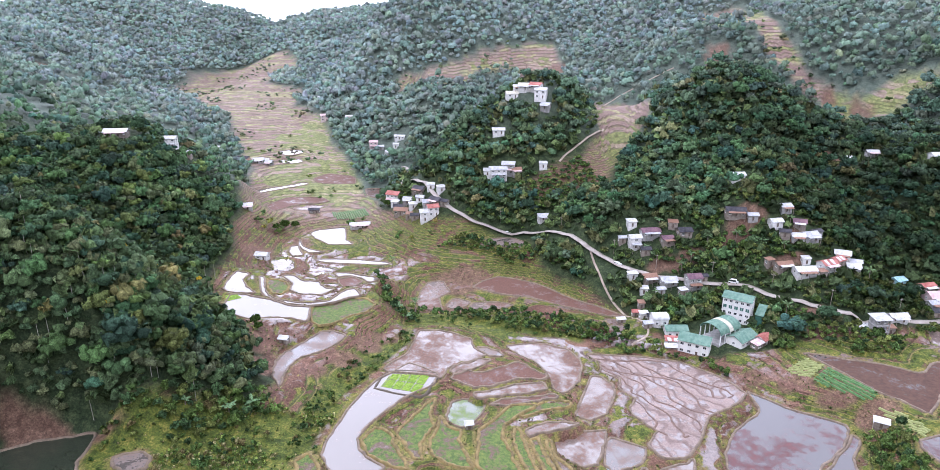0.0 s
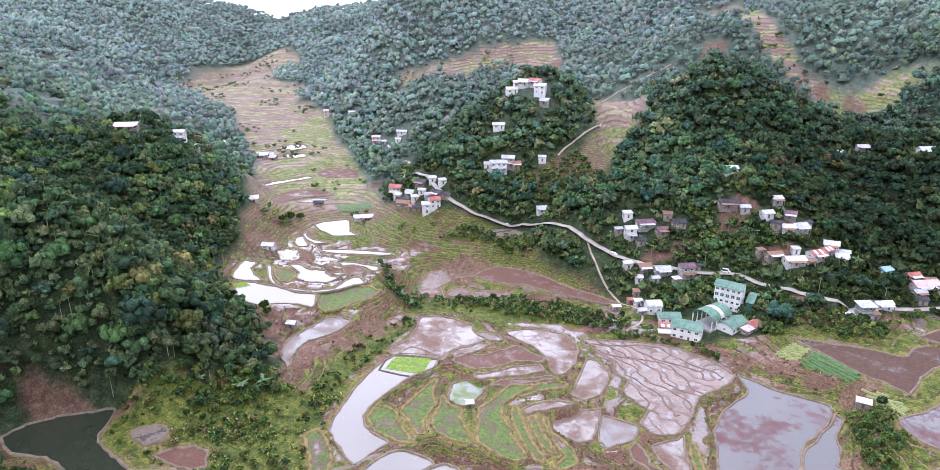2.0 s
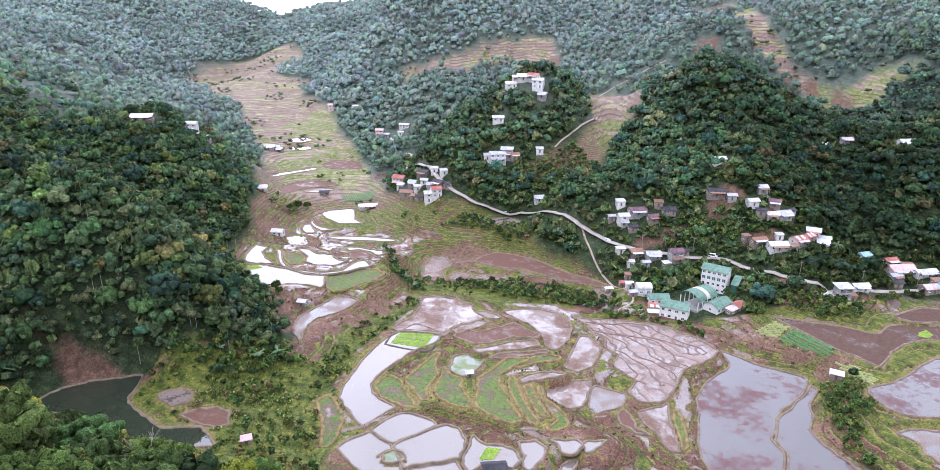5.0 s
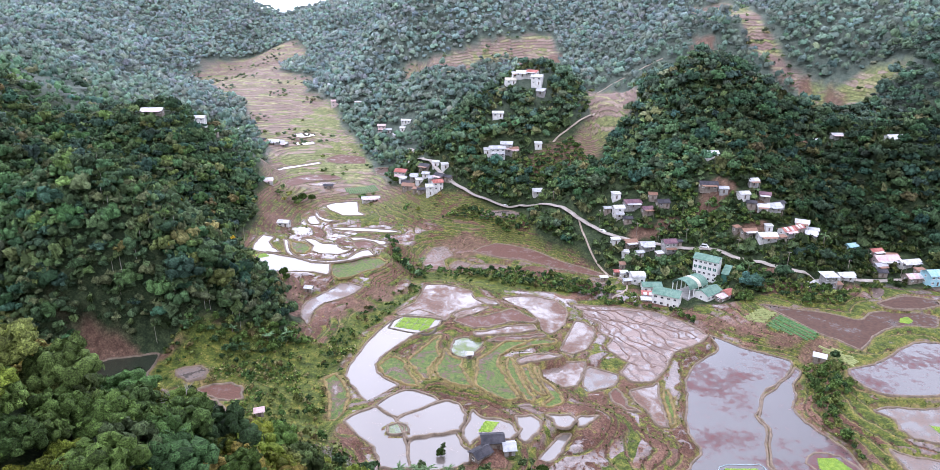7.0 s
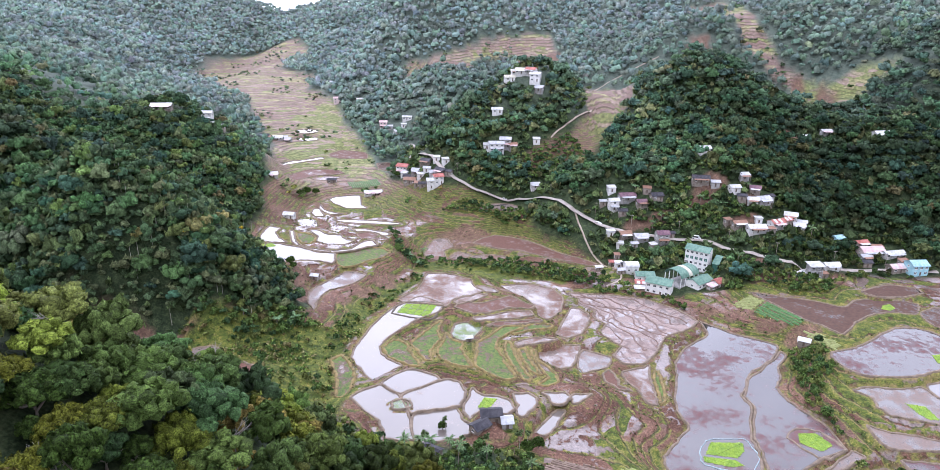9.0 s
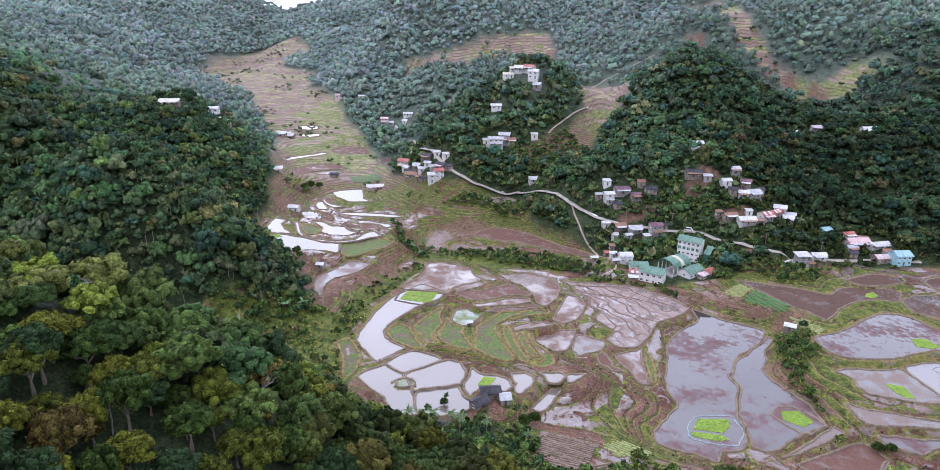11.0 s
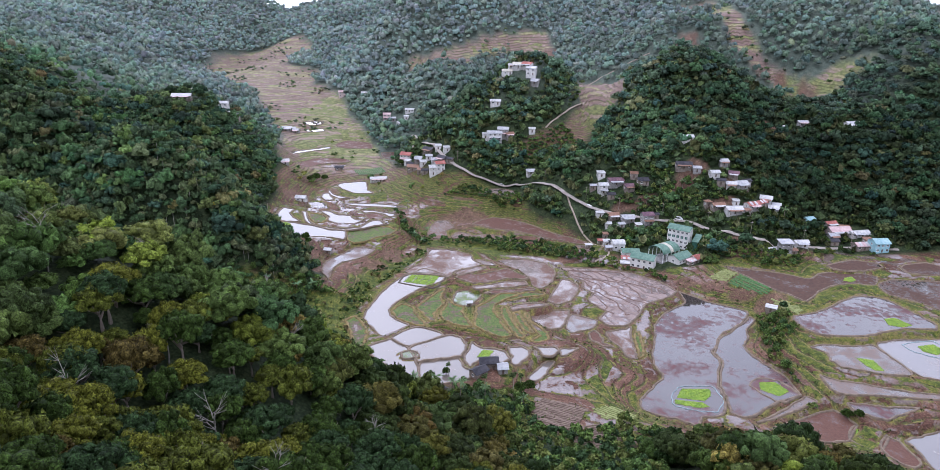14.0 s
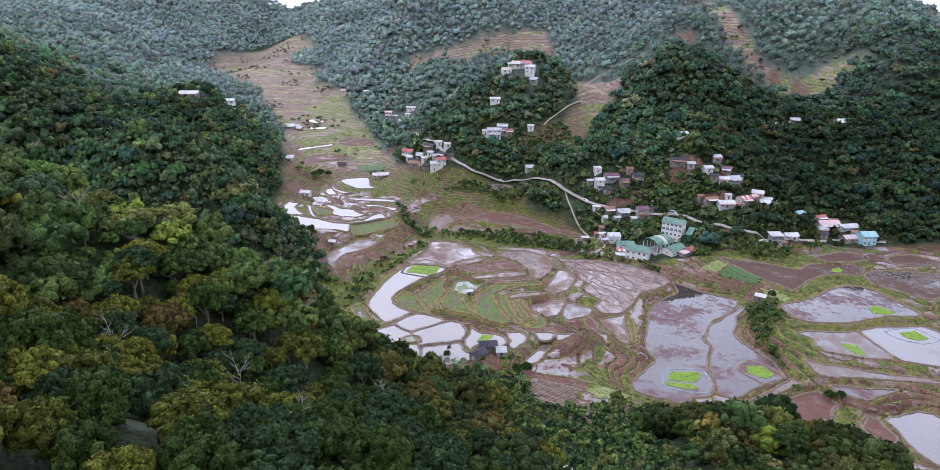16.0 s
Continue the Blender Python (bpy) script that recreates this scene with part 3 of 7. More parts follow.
def ground_build(n, l, s):
    def num(kind, a, b=0.0, c=0.0):
        return number_node(n, l, kind, a, b, c)

    def ramp(f, *stops):
        return ramp_node(n, l, f, list(stops))

    def mix(f, a, b, kind="MIX"):
        return blend_node(n, l, f, a, b, kind)
    cover, lie = attribute(n, "cover"), attribute(n, "lie")
    split, ways = n.new("ShaderNodeSeparateColor"), n.new("ShaderNodeSeparateColor")
    l.new(cover.outputs["Color"], split.inputs[0])
    l.new(lie.outputs["Color"], ways.inputs[0])
    farm, bare, lush = split.outputs
    far, rim = ways.outputs[2], lie.outputs["Alpha"]
    big, mid, fine = noise_node(n, l, 0.05, 5), noise_node(n, l, 0.3, 5), noise_node(n, l, 1.7, 4)
    broad, puddle = noise_node(n, l, 0.022, 2), noise_node(n, l, 0.16, 7, 0.68, 1.6)
    grain = mix(0.5, mid, fine)
    # terraces: how far up each step a place lies, and a number for each plot
    u = num("ADD", ways.outputs[0], num("MULTIPLY_ADD", mid, 0.5, -0.25))
    f, step = num("FRACT", u), num("FLOOR", u)
    steep = num("MAXIMUM", ways.outputs[1], 0.01)
    wide = num("MULTIPLY_ADD", far, 2.0, 1.0)
    up_bank = num("MAXIMUM", num("DIVIDE", num("DIVIDE", f, steep), wide), num("MULTIPLY", f, 3.6))
    to_crest = num("MAXIMUM", num("DIVIDE", num("DIVIDE", num("SUBTRACT", 1.0, f), steep), wide), num("MULTIPLY", num("SUBTRACT", 1.0, f), 4.5))
    plain_land = num("SUBTRACT", 1.0, num("MAXIMUM", cover.outputs["Alpha"], num("MULTIPLY", far, ramp(big, (0.36, 0.78), (0.62, 0.22)))))
    bank_here = num("MULTIPLY", ramp(up_bank, (0.7, 1.0), (1.0, 0.0)), plain_land)
    crest_here = num("MULTIPLY", ramp(to_crest, (0.6, 1.0), (0.95, 0.0)), plain_land)
    luck, colour = chance_node(n, l, step, num("FLOOR", num("MULTIPLY", broad, 16.0)))
    split_luck = n.new("ShaderNodeSeparateColor")
    l.new(colour, split_luck.inputs[0])
    second = split_luck.outputs[1]
    # forest floor far off: haze painted in as a lighter colour
    hazy_wood = ramp(grain, (0.36, (0.070, 0.095, 0.075)), (0.64, (0.140, 0.170, 0.130)))
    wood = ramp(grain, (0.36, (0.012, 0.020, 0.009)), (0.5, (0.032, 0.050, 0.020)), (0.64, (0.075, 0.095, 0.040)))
    grass = ramp(grain, (0.36, (0.022, 0.040, 0.010)), (0.46, (0.055, 0.085, 0.015)), (0.55, (0.110, 0.142, 0.024)), (0.66, (0.25, 0.220, 0.060)))
    mud = ramp(mix(0.5, big, fine), (0.38, (0.060, 0.031, 0.021)), (0.50, (0.118, 0.068, 0.048)), (0.62, (0.215, 0.140, 0.104)))
    straw = ramp(grain, (0.36, (0.15, 0.125, 0.05)), (0.64, (0.33, 0.275, 0.13)))
    dirt = ramp(grain, (0.36, (0.165, 0.10, 0.075)), (0.64, (0.31, 0.21, 0.16)))
    # plots close by: grass or mud with standing water; plots far off: bare earth, stubble, young green
    green = ramp(num("ADD", num("MULTIPLY_ADD", luck, 0.5, num("MULTIPLY", mid, 0.5)), num("MULTIPLY", lush, 0.23)), (0.55, 0.0), (0.62, 1.0))
    wet_here = ramp(num("MULTIPLY_ADD", second, 0.22, num("MULTIPLY", puddle, 0.8)), (0.50, 0.0), (0.54, 1.0))
    wet_here = num("MULTIPLY", wet_here, num("SUBTRACT", 1.0, num("MAXIMUM", num("MAXIMUM", green, cover.outputs["Alpha"]), num("MULTIPLY", lush, 0.5))))
    wet_here = num("MULTIPLY", wet_here, ramp(steep, (0.10, 1.0), (0.30, 0.0)))
    green = num("MAXIMUM", green, cover.outputs["Alpha"])
    near = mix(wet_here, mix(green, mud, grass), (0.16, 0.135, 0.125))
    tan = ramp(luck, (0.0, 0.0), (0.55, 0.2), (0.6, 0.9), (1.0, 1.0))
    dry_plots = mix(ramp(num("MULTIPLY_ADD", mid, 0.5, num("MULTIPLY", second, 0.5)), (0.42, 0.0), (0.5, 1.0)), mix(tan, dirt, straw), ramp(fine, (0.3, (0.13, 0.075, 0.055)), (0.7, (0.23, 0.15, 0.115))))
    dry_plots = mix(ramp(num("ADD", num("MULTIPLY", second, 0.7), num("MULTIPLY", lush, 0.4)), (0.60, 0.0), (0.66, 1.0)), dry_plots, mix(0.45, grass, straw))
    # far plots are lightened, most of all in blue
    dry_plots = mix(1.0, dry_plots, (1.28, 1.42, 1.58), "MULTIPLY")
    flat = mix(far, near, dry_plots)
    crest = mix(ramp(mid, (0.40, 0.0), (0.56, 1.0)), mix(lush, mud, straw), mix(0.3, grass, straw))
    bank = mix(ramp(num("ADD", mid, num("MULTIPLY", lush, 0.1)), (0.46, 0.0), (0.56, 1.0)), ramp(grain, (0.36, (0.045, 0.024, 0.016)), (0.64, (0.135, 0.078, 0.056))), ramp(fine, (0.3, (0.04, 0.055, 0.020)), (0.7, (0.10, 0.115, 0.042))))
    fields = mix(crest_here, flat, crest)
    fields = mix(bank_here, fields, bank)
    fields = mix(rim, fields, crest)
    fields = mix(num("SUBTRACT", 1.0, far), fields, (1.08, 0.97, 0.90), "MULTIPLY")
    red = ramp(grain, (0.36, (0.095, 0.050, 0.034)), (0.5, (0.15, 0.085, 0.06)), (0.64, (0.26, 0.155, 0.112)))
    whole = mix(num("MULTIPLY", bare, 0.85), mix(farm, mix(ramp(far, (0.6, 0.0), (1.0, 1.0)), wood, hazy_wood), fields), red)
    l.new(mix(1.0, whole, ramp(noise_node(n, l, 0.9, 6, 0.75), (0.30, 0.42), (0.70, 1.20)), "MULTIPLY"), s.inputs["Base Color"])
    dull = num("MAXIMUM", num("MAXIMUM", bank_here, crest_here), num("MAXIMUM", rim, num("MAXIMUM", far, num("SUBTRACT", 1.0, farm))))
    pool = num("MULTIPLY", wet_here, num("SUBTRACT", 1.0, dull))
    l.new(ramp(pool, (0.0, 0.8), (1.0, 0.06)), s.inputs["Roughness"])
    l.new(ramp(pool, (0.0, 0.16), (1.0, 0.5)), s.inputs["Specular IOR Level"])
    lumps = mix(pool, grain, (0.5, 0.5, 0.5))
    l.new(bump_node(n, l, lumps, 0.7, 0.4), s.inputs["Normal"])


def part(name, data, mat, parent, label=""):
    """Links a bmesh or mesh as one mesh object under a thing or a part."""
    if isinstance(data, bmesh.types.BMesh):
        me = bpy.data.meshes.new(name)
        data.to_mesh(me)
        data.free()
        data = me
    if mat and not data.materials:
        data.materials.append(mat)
    ob = new(name, data)
    ob.parent = parent
    return tagged(ob, label)


def thing(name, at, label, category, group="", kind=""):
    ob = new(name)
    ob.matrix_world = at if isinstance(at, Matrix) else Matrix.Translation(at)
    return tagged(ob, label, category, group, kind)


GROUND = material("earth and grass", ground_build)
xs = spaced(-1900, -135, 235, 1900, 1.4, 1.04, 30)
ys = spaced(-420, 98, 330, 2600, 1.4, 1.024, 30)
GX, GY = np.meshgrid(xs, ys)
GZ, FARM, EDGE, LIE = land(GX, GY)
nx, ny = len(xs), len(ys)
corner = (np.arange(ny - 1)[:, None] * nx + np.arange(nx - 1)[None, :]).ravel()
ground_mesh = mesh_from("ground", np.stack([GX, GY, GZ], -1).reshape(-1, 3), np.stack([corner, corner + 1, corner + nx + 1, corner + nx], -1), True)
tint(ground_mesh, "lie", LIE.reshape(-1, 4))
BARE = scarred(GX, GY)
GREEN = np.zeros_like(GX)
for cx, cy, rx, ry in LUSH:
    GREEN = np.maximum(GREEN, 1 - ramp01(np.hypot((GX - cx) / rx, (GY - cy) / ry) + rough_field(GX, GY, 12, 61, 3) * 0.5, 0.75, 1.1))
MEADOW = grassy(GX, GY)
tint(ground_mesh, "cover", np.stack([FARM, BARE, GREEN, MEADOW], -1).reshape(-1, 4))
ground_mesh.materials.append(GROUND)
ground = tagged(new("ground", ground_mesh), "valley ground of terraced fields and wooded slopes", "ground", kind="structure")


def height(x, y):
    """Height of the ground sheet at single places or arrays."""
    x, y = np.asarray(x, float), np.asarray(y, float)
    i, j = np.clip(np.searchsorted(xs, x) - 1, 0, nx - 2), np.clip(np.searchsorted(ys, y) - 1, 0, ny - 2)
    u, v = (x - xs[i]) / (xs[i + 1] - xs[i]), (y - ys[j]) / (ys[j + 1] - ys[j])
    return GZ[j, i] * (1 - u) * (1 - v) + GZ[j, i + 1] * u * (1 - v) + GZ[j + 1, i] * (1 - u) * v + GZ[j + 1, i + 1] * u * v


BUND = plain("trodden earth bund", (0.10, 0.075, 0.052), (0.22, 0.165, 0.115), 0.5, 0.9, 0, 0.08, 6)
SAY = {"pond": "wide flooded paddy of still water over red silt", "white": "flooded paddy of bright still water within bunds",
       "pale": "flooded paddy of milky grey water within bunds", "grey": "shallow silty grey paddy between earth bunds",
       "brown": "brown fish pond with grassy earth edges", "mudwater": "puddled brown mud paddy with shining pools",
       "redmud": "drained paddy of wet reddish mud", "green": "small paddy of weedy green water", "swirl": "ploughed mud flat with curling furrows", "olive": "dark olive pond below a red earth bank", "meadow": "grassy fallow terrace with muddy hollows within a bund"}


def bund_mesh(pts, level, width=0.48, tall=0.42):
    """A low rounded dyke of trodden earth that runs round an outline."""
    ring = rounded(pts, 4)
    n = len(ring)
    verts, faces = [], []
    for i, (x, y) in enumerate(ring):
        a, b = Vector(ring[i - 1]), Vector(ring[(i + 1) % n])
        side = Vector((b.y - a.y, a.x - b.x)).normalized()
        w, t = width * random.uniform(0.8, 1.3), tall * random.uniform(0.75, 1.25)
        for off, up in ((-1.35, -0.5), (-0.75, t * 0.75), (0, t), (0.75, t * 0.7), (1.5, -0.6)):
            verts.append((x + side.x * off * w, y + side.y * off * w, level + up))
    for i in range(n):
        j = (i + 1) % n
        for k in range(4):
            faces.append((i * 5 + k, i * 5 + k + 1, j * 5 + k + 1, j * 5 + k))
    return mesh_from("bund", np.array(verts), np.array(faces), True)


def sheet_mesh(name, pts, level):
    """A flat sheet within a smooth outline."""
    ring = rounded(pts, 4)
    me = bpy.data.meshes.new(name)
    me.from_pydata([(x, y, level) for x, y in ring], [], [tuple(range(len(ring)))])
    if me.polygons[0].normal.z < 0:
        me.flip_normals()
    return me


def furrowed(n, l, s):
    """Puddled mud: fine lines that flow along the field, silt between them and films of water."""
    where = n.new("ShaderNodeTexCoord")
    flow = n.new("ShaderNodeVectorMath")
    flow.operation = "DOT_PRODUCT"
    flow.inputs[1].default_value = (0.72, 0.50, 0.0)
    l.new(where.outputs["Object"], flow.inputs[0])
    bend = noise_node(n, l, 0.028, 3, 0.5)
    phase = number_node(n, l, "MULTIPLY_ADD", bend, 70.0, number_node(n, l, "MULTIPLY", flow.outputs["Value"], 0.6))
    lines = number_node(n, l, "MULTIPLY_ADD", number_node(n, l, "SINE", phase), 0.5, 0.5)
    big, fine, film = noise_node(n, l, 0.06, 4), noise_node(n, l, 1.5, 4), noise_node(n, l, 0.11, 7, 0.66, 1.5)
    mud = ramp_node(n, l, blend_node(n, l, 0.5, big, fine), [(0.38, (0.125, 0.080, 0.062)), (0.62, (0.25, 0.18, 0.15))])
    ridge = ramp_node(n, l, fine, [(0.3, (0.065, 0.036, 0.026)), (0.7, (0.15, 0.092, 0.068))])
    crest = ramp_node(n, l, lines, [(0.78, 0.0), (0.95, 1.0)])
    pool = number_node(n, l, "MULTIPLY", ramp_node(n, l, film, [(0.50, 0.0), (0.55, 1.0)]), number_node(n, l, "SUBTRACT", 1.0, crest))
    c = blend_node(n, l, crest, mud, ridge)
    l.new(blend_node(n, l, pool, c, (0.17, 0.14, 0.125)), s.inputs["Base Color"])
    l.new(ramp_node(n, l, pool, [(0.0, 0.45), (1.0, 0.05)]), s.inputs["Roughness"])
    l.new(bump_node(n, l, blend_node(n, l, pool, blend_node(n, l, 0.3, lines, fine), (0.4, 0.4, 0.4)), 0.8, 0.35), s.inputs["Normal"])


def fallow(n, l, s):
    """Short grass over mud, with wet hollows."""
    big, mid, fine = noise_node(n, l, 0.11, 6, 0.6, 1.0), noise_node(n, l, 0.7, 5), noise_node(n, l, 3.0, 4)
    grass = ramp_node(n, l, blend_node(n, l, 0.5, mid, fine), [(0.36, (0.026, 0.052, 0.008)), (0.5, (0.070, 0.112, 0.015)), (0.64, (0.165, 0.185, 0.032))])
    mud = ramp_node(n, l, fine, [(0.3, (0.060, 0.036, 0.024)), (0.7, (0.15, 0.098, 0.068))])
    patch = ramp_node(n, l, blend_node(n, l, 0.35, big, mid), [(0.49, 0.0), (0.56, 1.0)])
    l.new(blend_node(n, l, patch, grass, mud), s.inputs["Base Color"])
    l.new(ramp_node(n, l, blend_node(n, l, 0.35, big, mid), [(0.58, 0.85), (0.63, 0.2)]), s.inputs["Roughness"])
    l.new(bump_node(n, l, fine, 0.6, 0.2), s.inputs["Normal"])


WATER["meadow"] = material("fallow grass", fallow)
GRASSY_BUND = plain("grassy bund", (0.080, 0.062, 0.020), (0.25, 0.18, 0.065), 0.5, 0.9, 0, 0.1, 5)
WATER["swirl"] = material("ploughed wet mud", furrowed)
for kind, level, pts in PADDIES:
    field = thing("rice_paddy", (0, 0, 0), SAY[kind], "paddy", "flooded paddies of the valley")
    part("water", sheet_mesh("water", pts, level), WATER.get(kind, WATER["redmud"]), field)
    if kind == "meadow":
        part("bund", bund_mesh(pts, level, 0.6, 0.5), GRASSY_BUND, field, "bund grown with yellow grass")
    else:
        part("bund", bund_mesh(pts, level), BUND, field, "low bund of trodden earth")


def ridge_mesh(line, level, width, tall):
    """A low ridge of mud along an open line."""
    verts, faces = [], []
    for i, (x, y) in enumerate(line):
        a, b = Vector(line[max(i - 1, 0)]), Vector(line[min(i + 1, len(line) - 1)])
        side = Vector((b.y - a.y, a.x - b.x)).normalized()
        w, t = width * random.uniform(0.7, 1.4), tall * random.uniform(0.6, 1.3)
        for off, up in ((-1.4, -0.1), (-0.6, t * 0.8), (0.5, t), (1.4, -0.1)):
            verts.append((x + side.x * off * w, y + side.y * off * w, level + up))
        if i:
            faces += [((i - 1) * 4 + k, (i - 1) * 4 + k + 1, i * 4 + k + 1, i * 4 + k) for k in range(3)]
    return mesh_from("ridge", np.array(verts), np.array(faces), True)


# ridges of earth that run along the mud flat from its upper corner and bend round with its lower edge
UPPER_EDGE = [(56, 281), (66, 280), (78, 279), (92, 274), (104, 263), (110, 251), (104, 243)]
LOWER_EDGE = [(57, 270), (61, 259), (63, 247), (65, 235), (67, 222), (73, 212), (80, 214)]
RED_RIDGE = plain("ridge of red mud", (0.075, 0.043, 0.031), (0.17, 0.108, 0.080), 0.5, 0.8, 0, 0.08, 6)
mud_flat = thing("mud_flat", (0, 0, 0), "curving ridges of reddish mud on a puddled flat", "mud ridges")
for k in range(1, 8):
    share, line = (k - 0.3) / 7.5, []
    for i in range(6 * 8 + 1):
        j, t = min(i // 8, 5), i / 8 - min(i // 8, 5)
        (ax, ay), (bx, by) = UPPER_EDGE[j], UPPER_EDGE[j + 1]
        (cx, cy), (dx, dy) = LOWER_EDGE[j], LOWER_EDGE[j + 1]
        x = (ax + (bx - ax) * t) * (1 - share) + (cx + (dx - cx) * t) * share
        y = (ay + (by - ay) * t) * (1 - share) + (cy + (dy - cy) * t) * share
        line.append((x + 1.9 * math.sin(i * 0.33 + k * 1.7) + 0.7 * math.sin(i * 0.9 + k), y + 1.9 * math.sin(i * 0.27 + k * 2.3)))
    cut = (k * 5) % 12
    part("ridge", ridge_mesh(line[cut // 2: len(line) - cut], 3.5, 0.36, 0.26), RED_RIDGE, mud_flat)


# ---- building parts ----
SPOTS = []  # ground that buildings and roads keep clear of trees: x, y, radius


def block(bm, x0, y0, z0, x1, y1, z1):
    """A box between two corners."""
    v = [bm.verts.new(p) for p in ((x0, y0, z0), (x1, y0, z0), (x1, y1, z0), (x0, y1, z0), (x0, y0, z1), (x1, y0, z1), (x1, y1, z1), (x0, y1, z1))]
    for f in ((3, 2, 1, 0), (4, 5, 6, 7), (0, 1, 5, 4), (1, 2, 6, 5), (2, 3, 7, 6), (3, 0, 4, 7)):
        bm.faces.new([v[i] for i in f])
    return bm


def sheet_metal(name, low, high, rust=(0.20, 0.10, 0.06), share=0.70):
    """Corrugated roofing with dirt and rust, its colour darker along the troughs."""
    def build(n, l, s):
        where = n.new("ShaderNodeTexCoord")
        ribs = n.new("ShaderNodeTexWave")
        ribs.bands_direction, ribs.wave_profile = "X", "SIN"
        ribs.inputs["Scale"].default_value = 2.2
        l.new(where.outputs["Object"], ribs.inputs["Vector"])
        stain, fine = noise_node(n, l, 0.5, 5), noise_node(n, l, 5.0, 4)
        c = ramp_node(n, l, stain, [(0.35, low), (0.65, high)])
        c = blend_node(n, l, ramp_node(n, l, blend_node(n, l, 0.4, stain, fine), [(share - 0.12, 0.0), (share, 0.8)]), c, rust)
        c = blend_node(n, l, 1.0, c, ramp_node(n, l, ribs.outputs["Fac"], [(0.0, 0.82), (0.4, 1.0)]), "MULTIPLY")
        l.new(c, s.inputs["Base Color"])
        s.inputs["Roughness"].default_value = 0.7
        s.inputs["Specular IOR Level"].default_value = 0.25
        l.new(bump_node(n, l, ribs.outputs["Fac"], 0.6, 0.04), s.inputs["Normal"])
    return material(name, build)


ROOFS = {
    "white": sheet_metal("whitish roofing", (0.38, 0.38, 0.38), (0.60, 0.60, 0.585)),
    "grey": sheet_metal("dull zinc roofing", (0.30, 0.31, 0.33), (0.50, 0.50, 0.50)),
    "dark": sheet_metal("dark weathered roofing", (0.022, 0.022, 0.028), (0.06, 0.056, 0.064), share=0.80),
    "purple": sheet_metal("faded maroon roofing", (0.10, 0.055, 0.075), (0.19, 0.11, 0.13)),
    "rust": sheet_metal("rusty roofing", (0.22, 0.12, 0.08), (0.38, 0.26, 0.20), share=0.55),
    "red": sheet_metal("faded red roofing", (0.26, 0.075, 0.06), (0.42, 0.17, 0.14), share=0.8),
    "pink": sheet_metal("bleached pinkish roofing", (0.45, 0.30, 0.30), (0.62, 0.48, 0.46)),
    "teal": sheet_metal("light teal roofing", (0.20, 0.36, 0.39), (0.36, 0.50, 0.52), share=0.85),
    "green": sheet_metal("sea green roofing", (0.085, 0.17, 0.125), (0.17, 0.265, 0.205), share=0.86),
    "cream": sheet_metal("cream roofing", (0.40, 0.38, 0.30), (0.60, 0.57, 0.47)),
}
ROOFS["redwhite"], ROOFS["rustwhite"] = ROOFS["red"], ROOFS["pink"]
PAINT = plain("stained white render", (0.47, 0.455, 0.43), (0.74, 0.73, 0.70), 0.45, 0.85)
CONCRETE = plain("bare concrete", (0.24, 0.23, 0.22), (0.40, 0.39, 0.37), 0.6, 0.9)
BOARDS = plain("weathered boards", (0.16, 0.13, 0.105), (0.30, 0.26, 0.215), 0.8, 0.9)
PINKISH = plain("pinkish painted render", (0.52, 0.40, 0.38), (0.68, 0.55, 0.52), 0.5, 0.8)
TURQUOISE = plain("turquoise painted render", (0.24, 0.45, 0.50), (0.38, 0.60, 0.64), 0.5, 0.8)
TRIM = plain("pale painted trim", (0.62, 0.62, 0.60), (0.78, 0.78, 0.76), 1.0, 0.6)
DARK_WOOD = plain("dark door wood", (0.07, 0.05, 0.04), (0.14, 0.10, 0.075), 2.0, 0.7)


def glass_build(n, l, s):
    l.new(ramp_node(n, l, noise_node(n, l, 0.7, 3), [(0.4, (0.018, 0.021, 0.023)), (0.6, (0.045, 0.05, 0.052))]), s.inputs["Base Color"])
    s.inputs["Roughness"].default_value = 0.12


GLASS = material("dark window glass", glass_build)
GREEN_GLASS = plain("green tinted screens", (0.03, 0.10, 0.075), (0.06, 0.16, 0.12), 1.0, 0.4)


def frame_mesh(w, h, bar=0.09, deep=0.1):
    """A window frame with a mullion, in the plane y = 0, that faces -y."""
    bm = bmesh.new()
    for x0, x1, z0, z1 in ((-w / 2, w / 2, -h / 2, -h / 2 + bar), (-w / 2, w / 2, h / 2 - bar, h / 2), (-w / 2, -w / 2 + bar, -h / 2 + bar, h / 2 - bar),
                           (w / 2 - bar, w / 2, -h / 2 + bar, h / 2 - bar), (-bar / 2, bar / 2, -h / 2 + bar, h / 2 - bar)):
        block(bm, x0, -deep, z0, x1, 0.02, z1)
    return bm


def pane_mesh(w, h):
    bm = bmesh.new()
    block(bm, -w / 2 + 0.08, -0.045, -h / 2 + 0.08, w / 2 - 0.08, 0.02, h / 2 - 0.08)
    return bm


def window(parent, x, y, z, turn, w=1.3, h=1.2, glass=None):
    """A framed window under a house, at a place on its wall; turn is the way that it faces."""
    f = part("window", frame_mesh(w, h), TRIM, parent)
    f.matrix_local = pose(x, y, z, 0, 0, turn)
    part("pane", pane_mesh(w, h), glass or GLASS, f)
    sill = bmesh.new()
    block(sill, -w / 2 - 0.1, -0.18, -h / 2 - 0.1, w / 2 + 0.1, 0.0, -h / 2)
    part("sill", sill, TRIM, f)
    return f


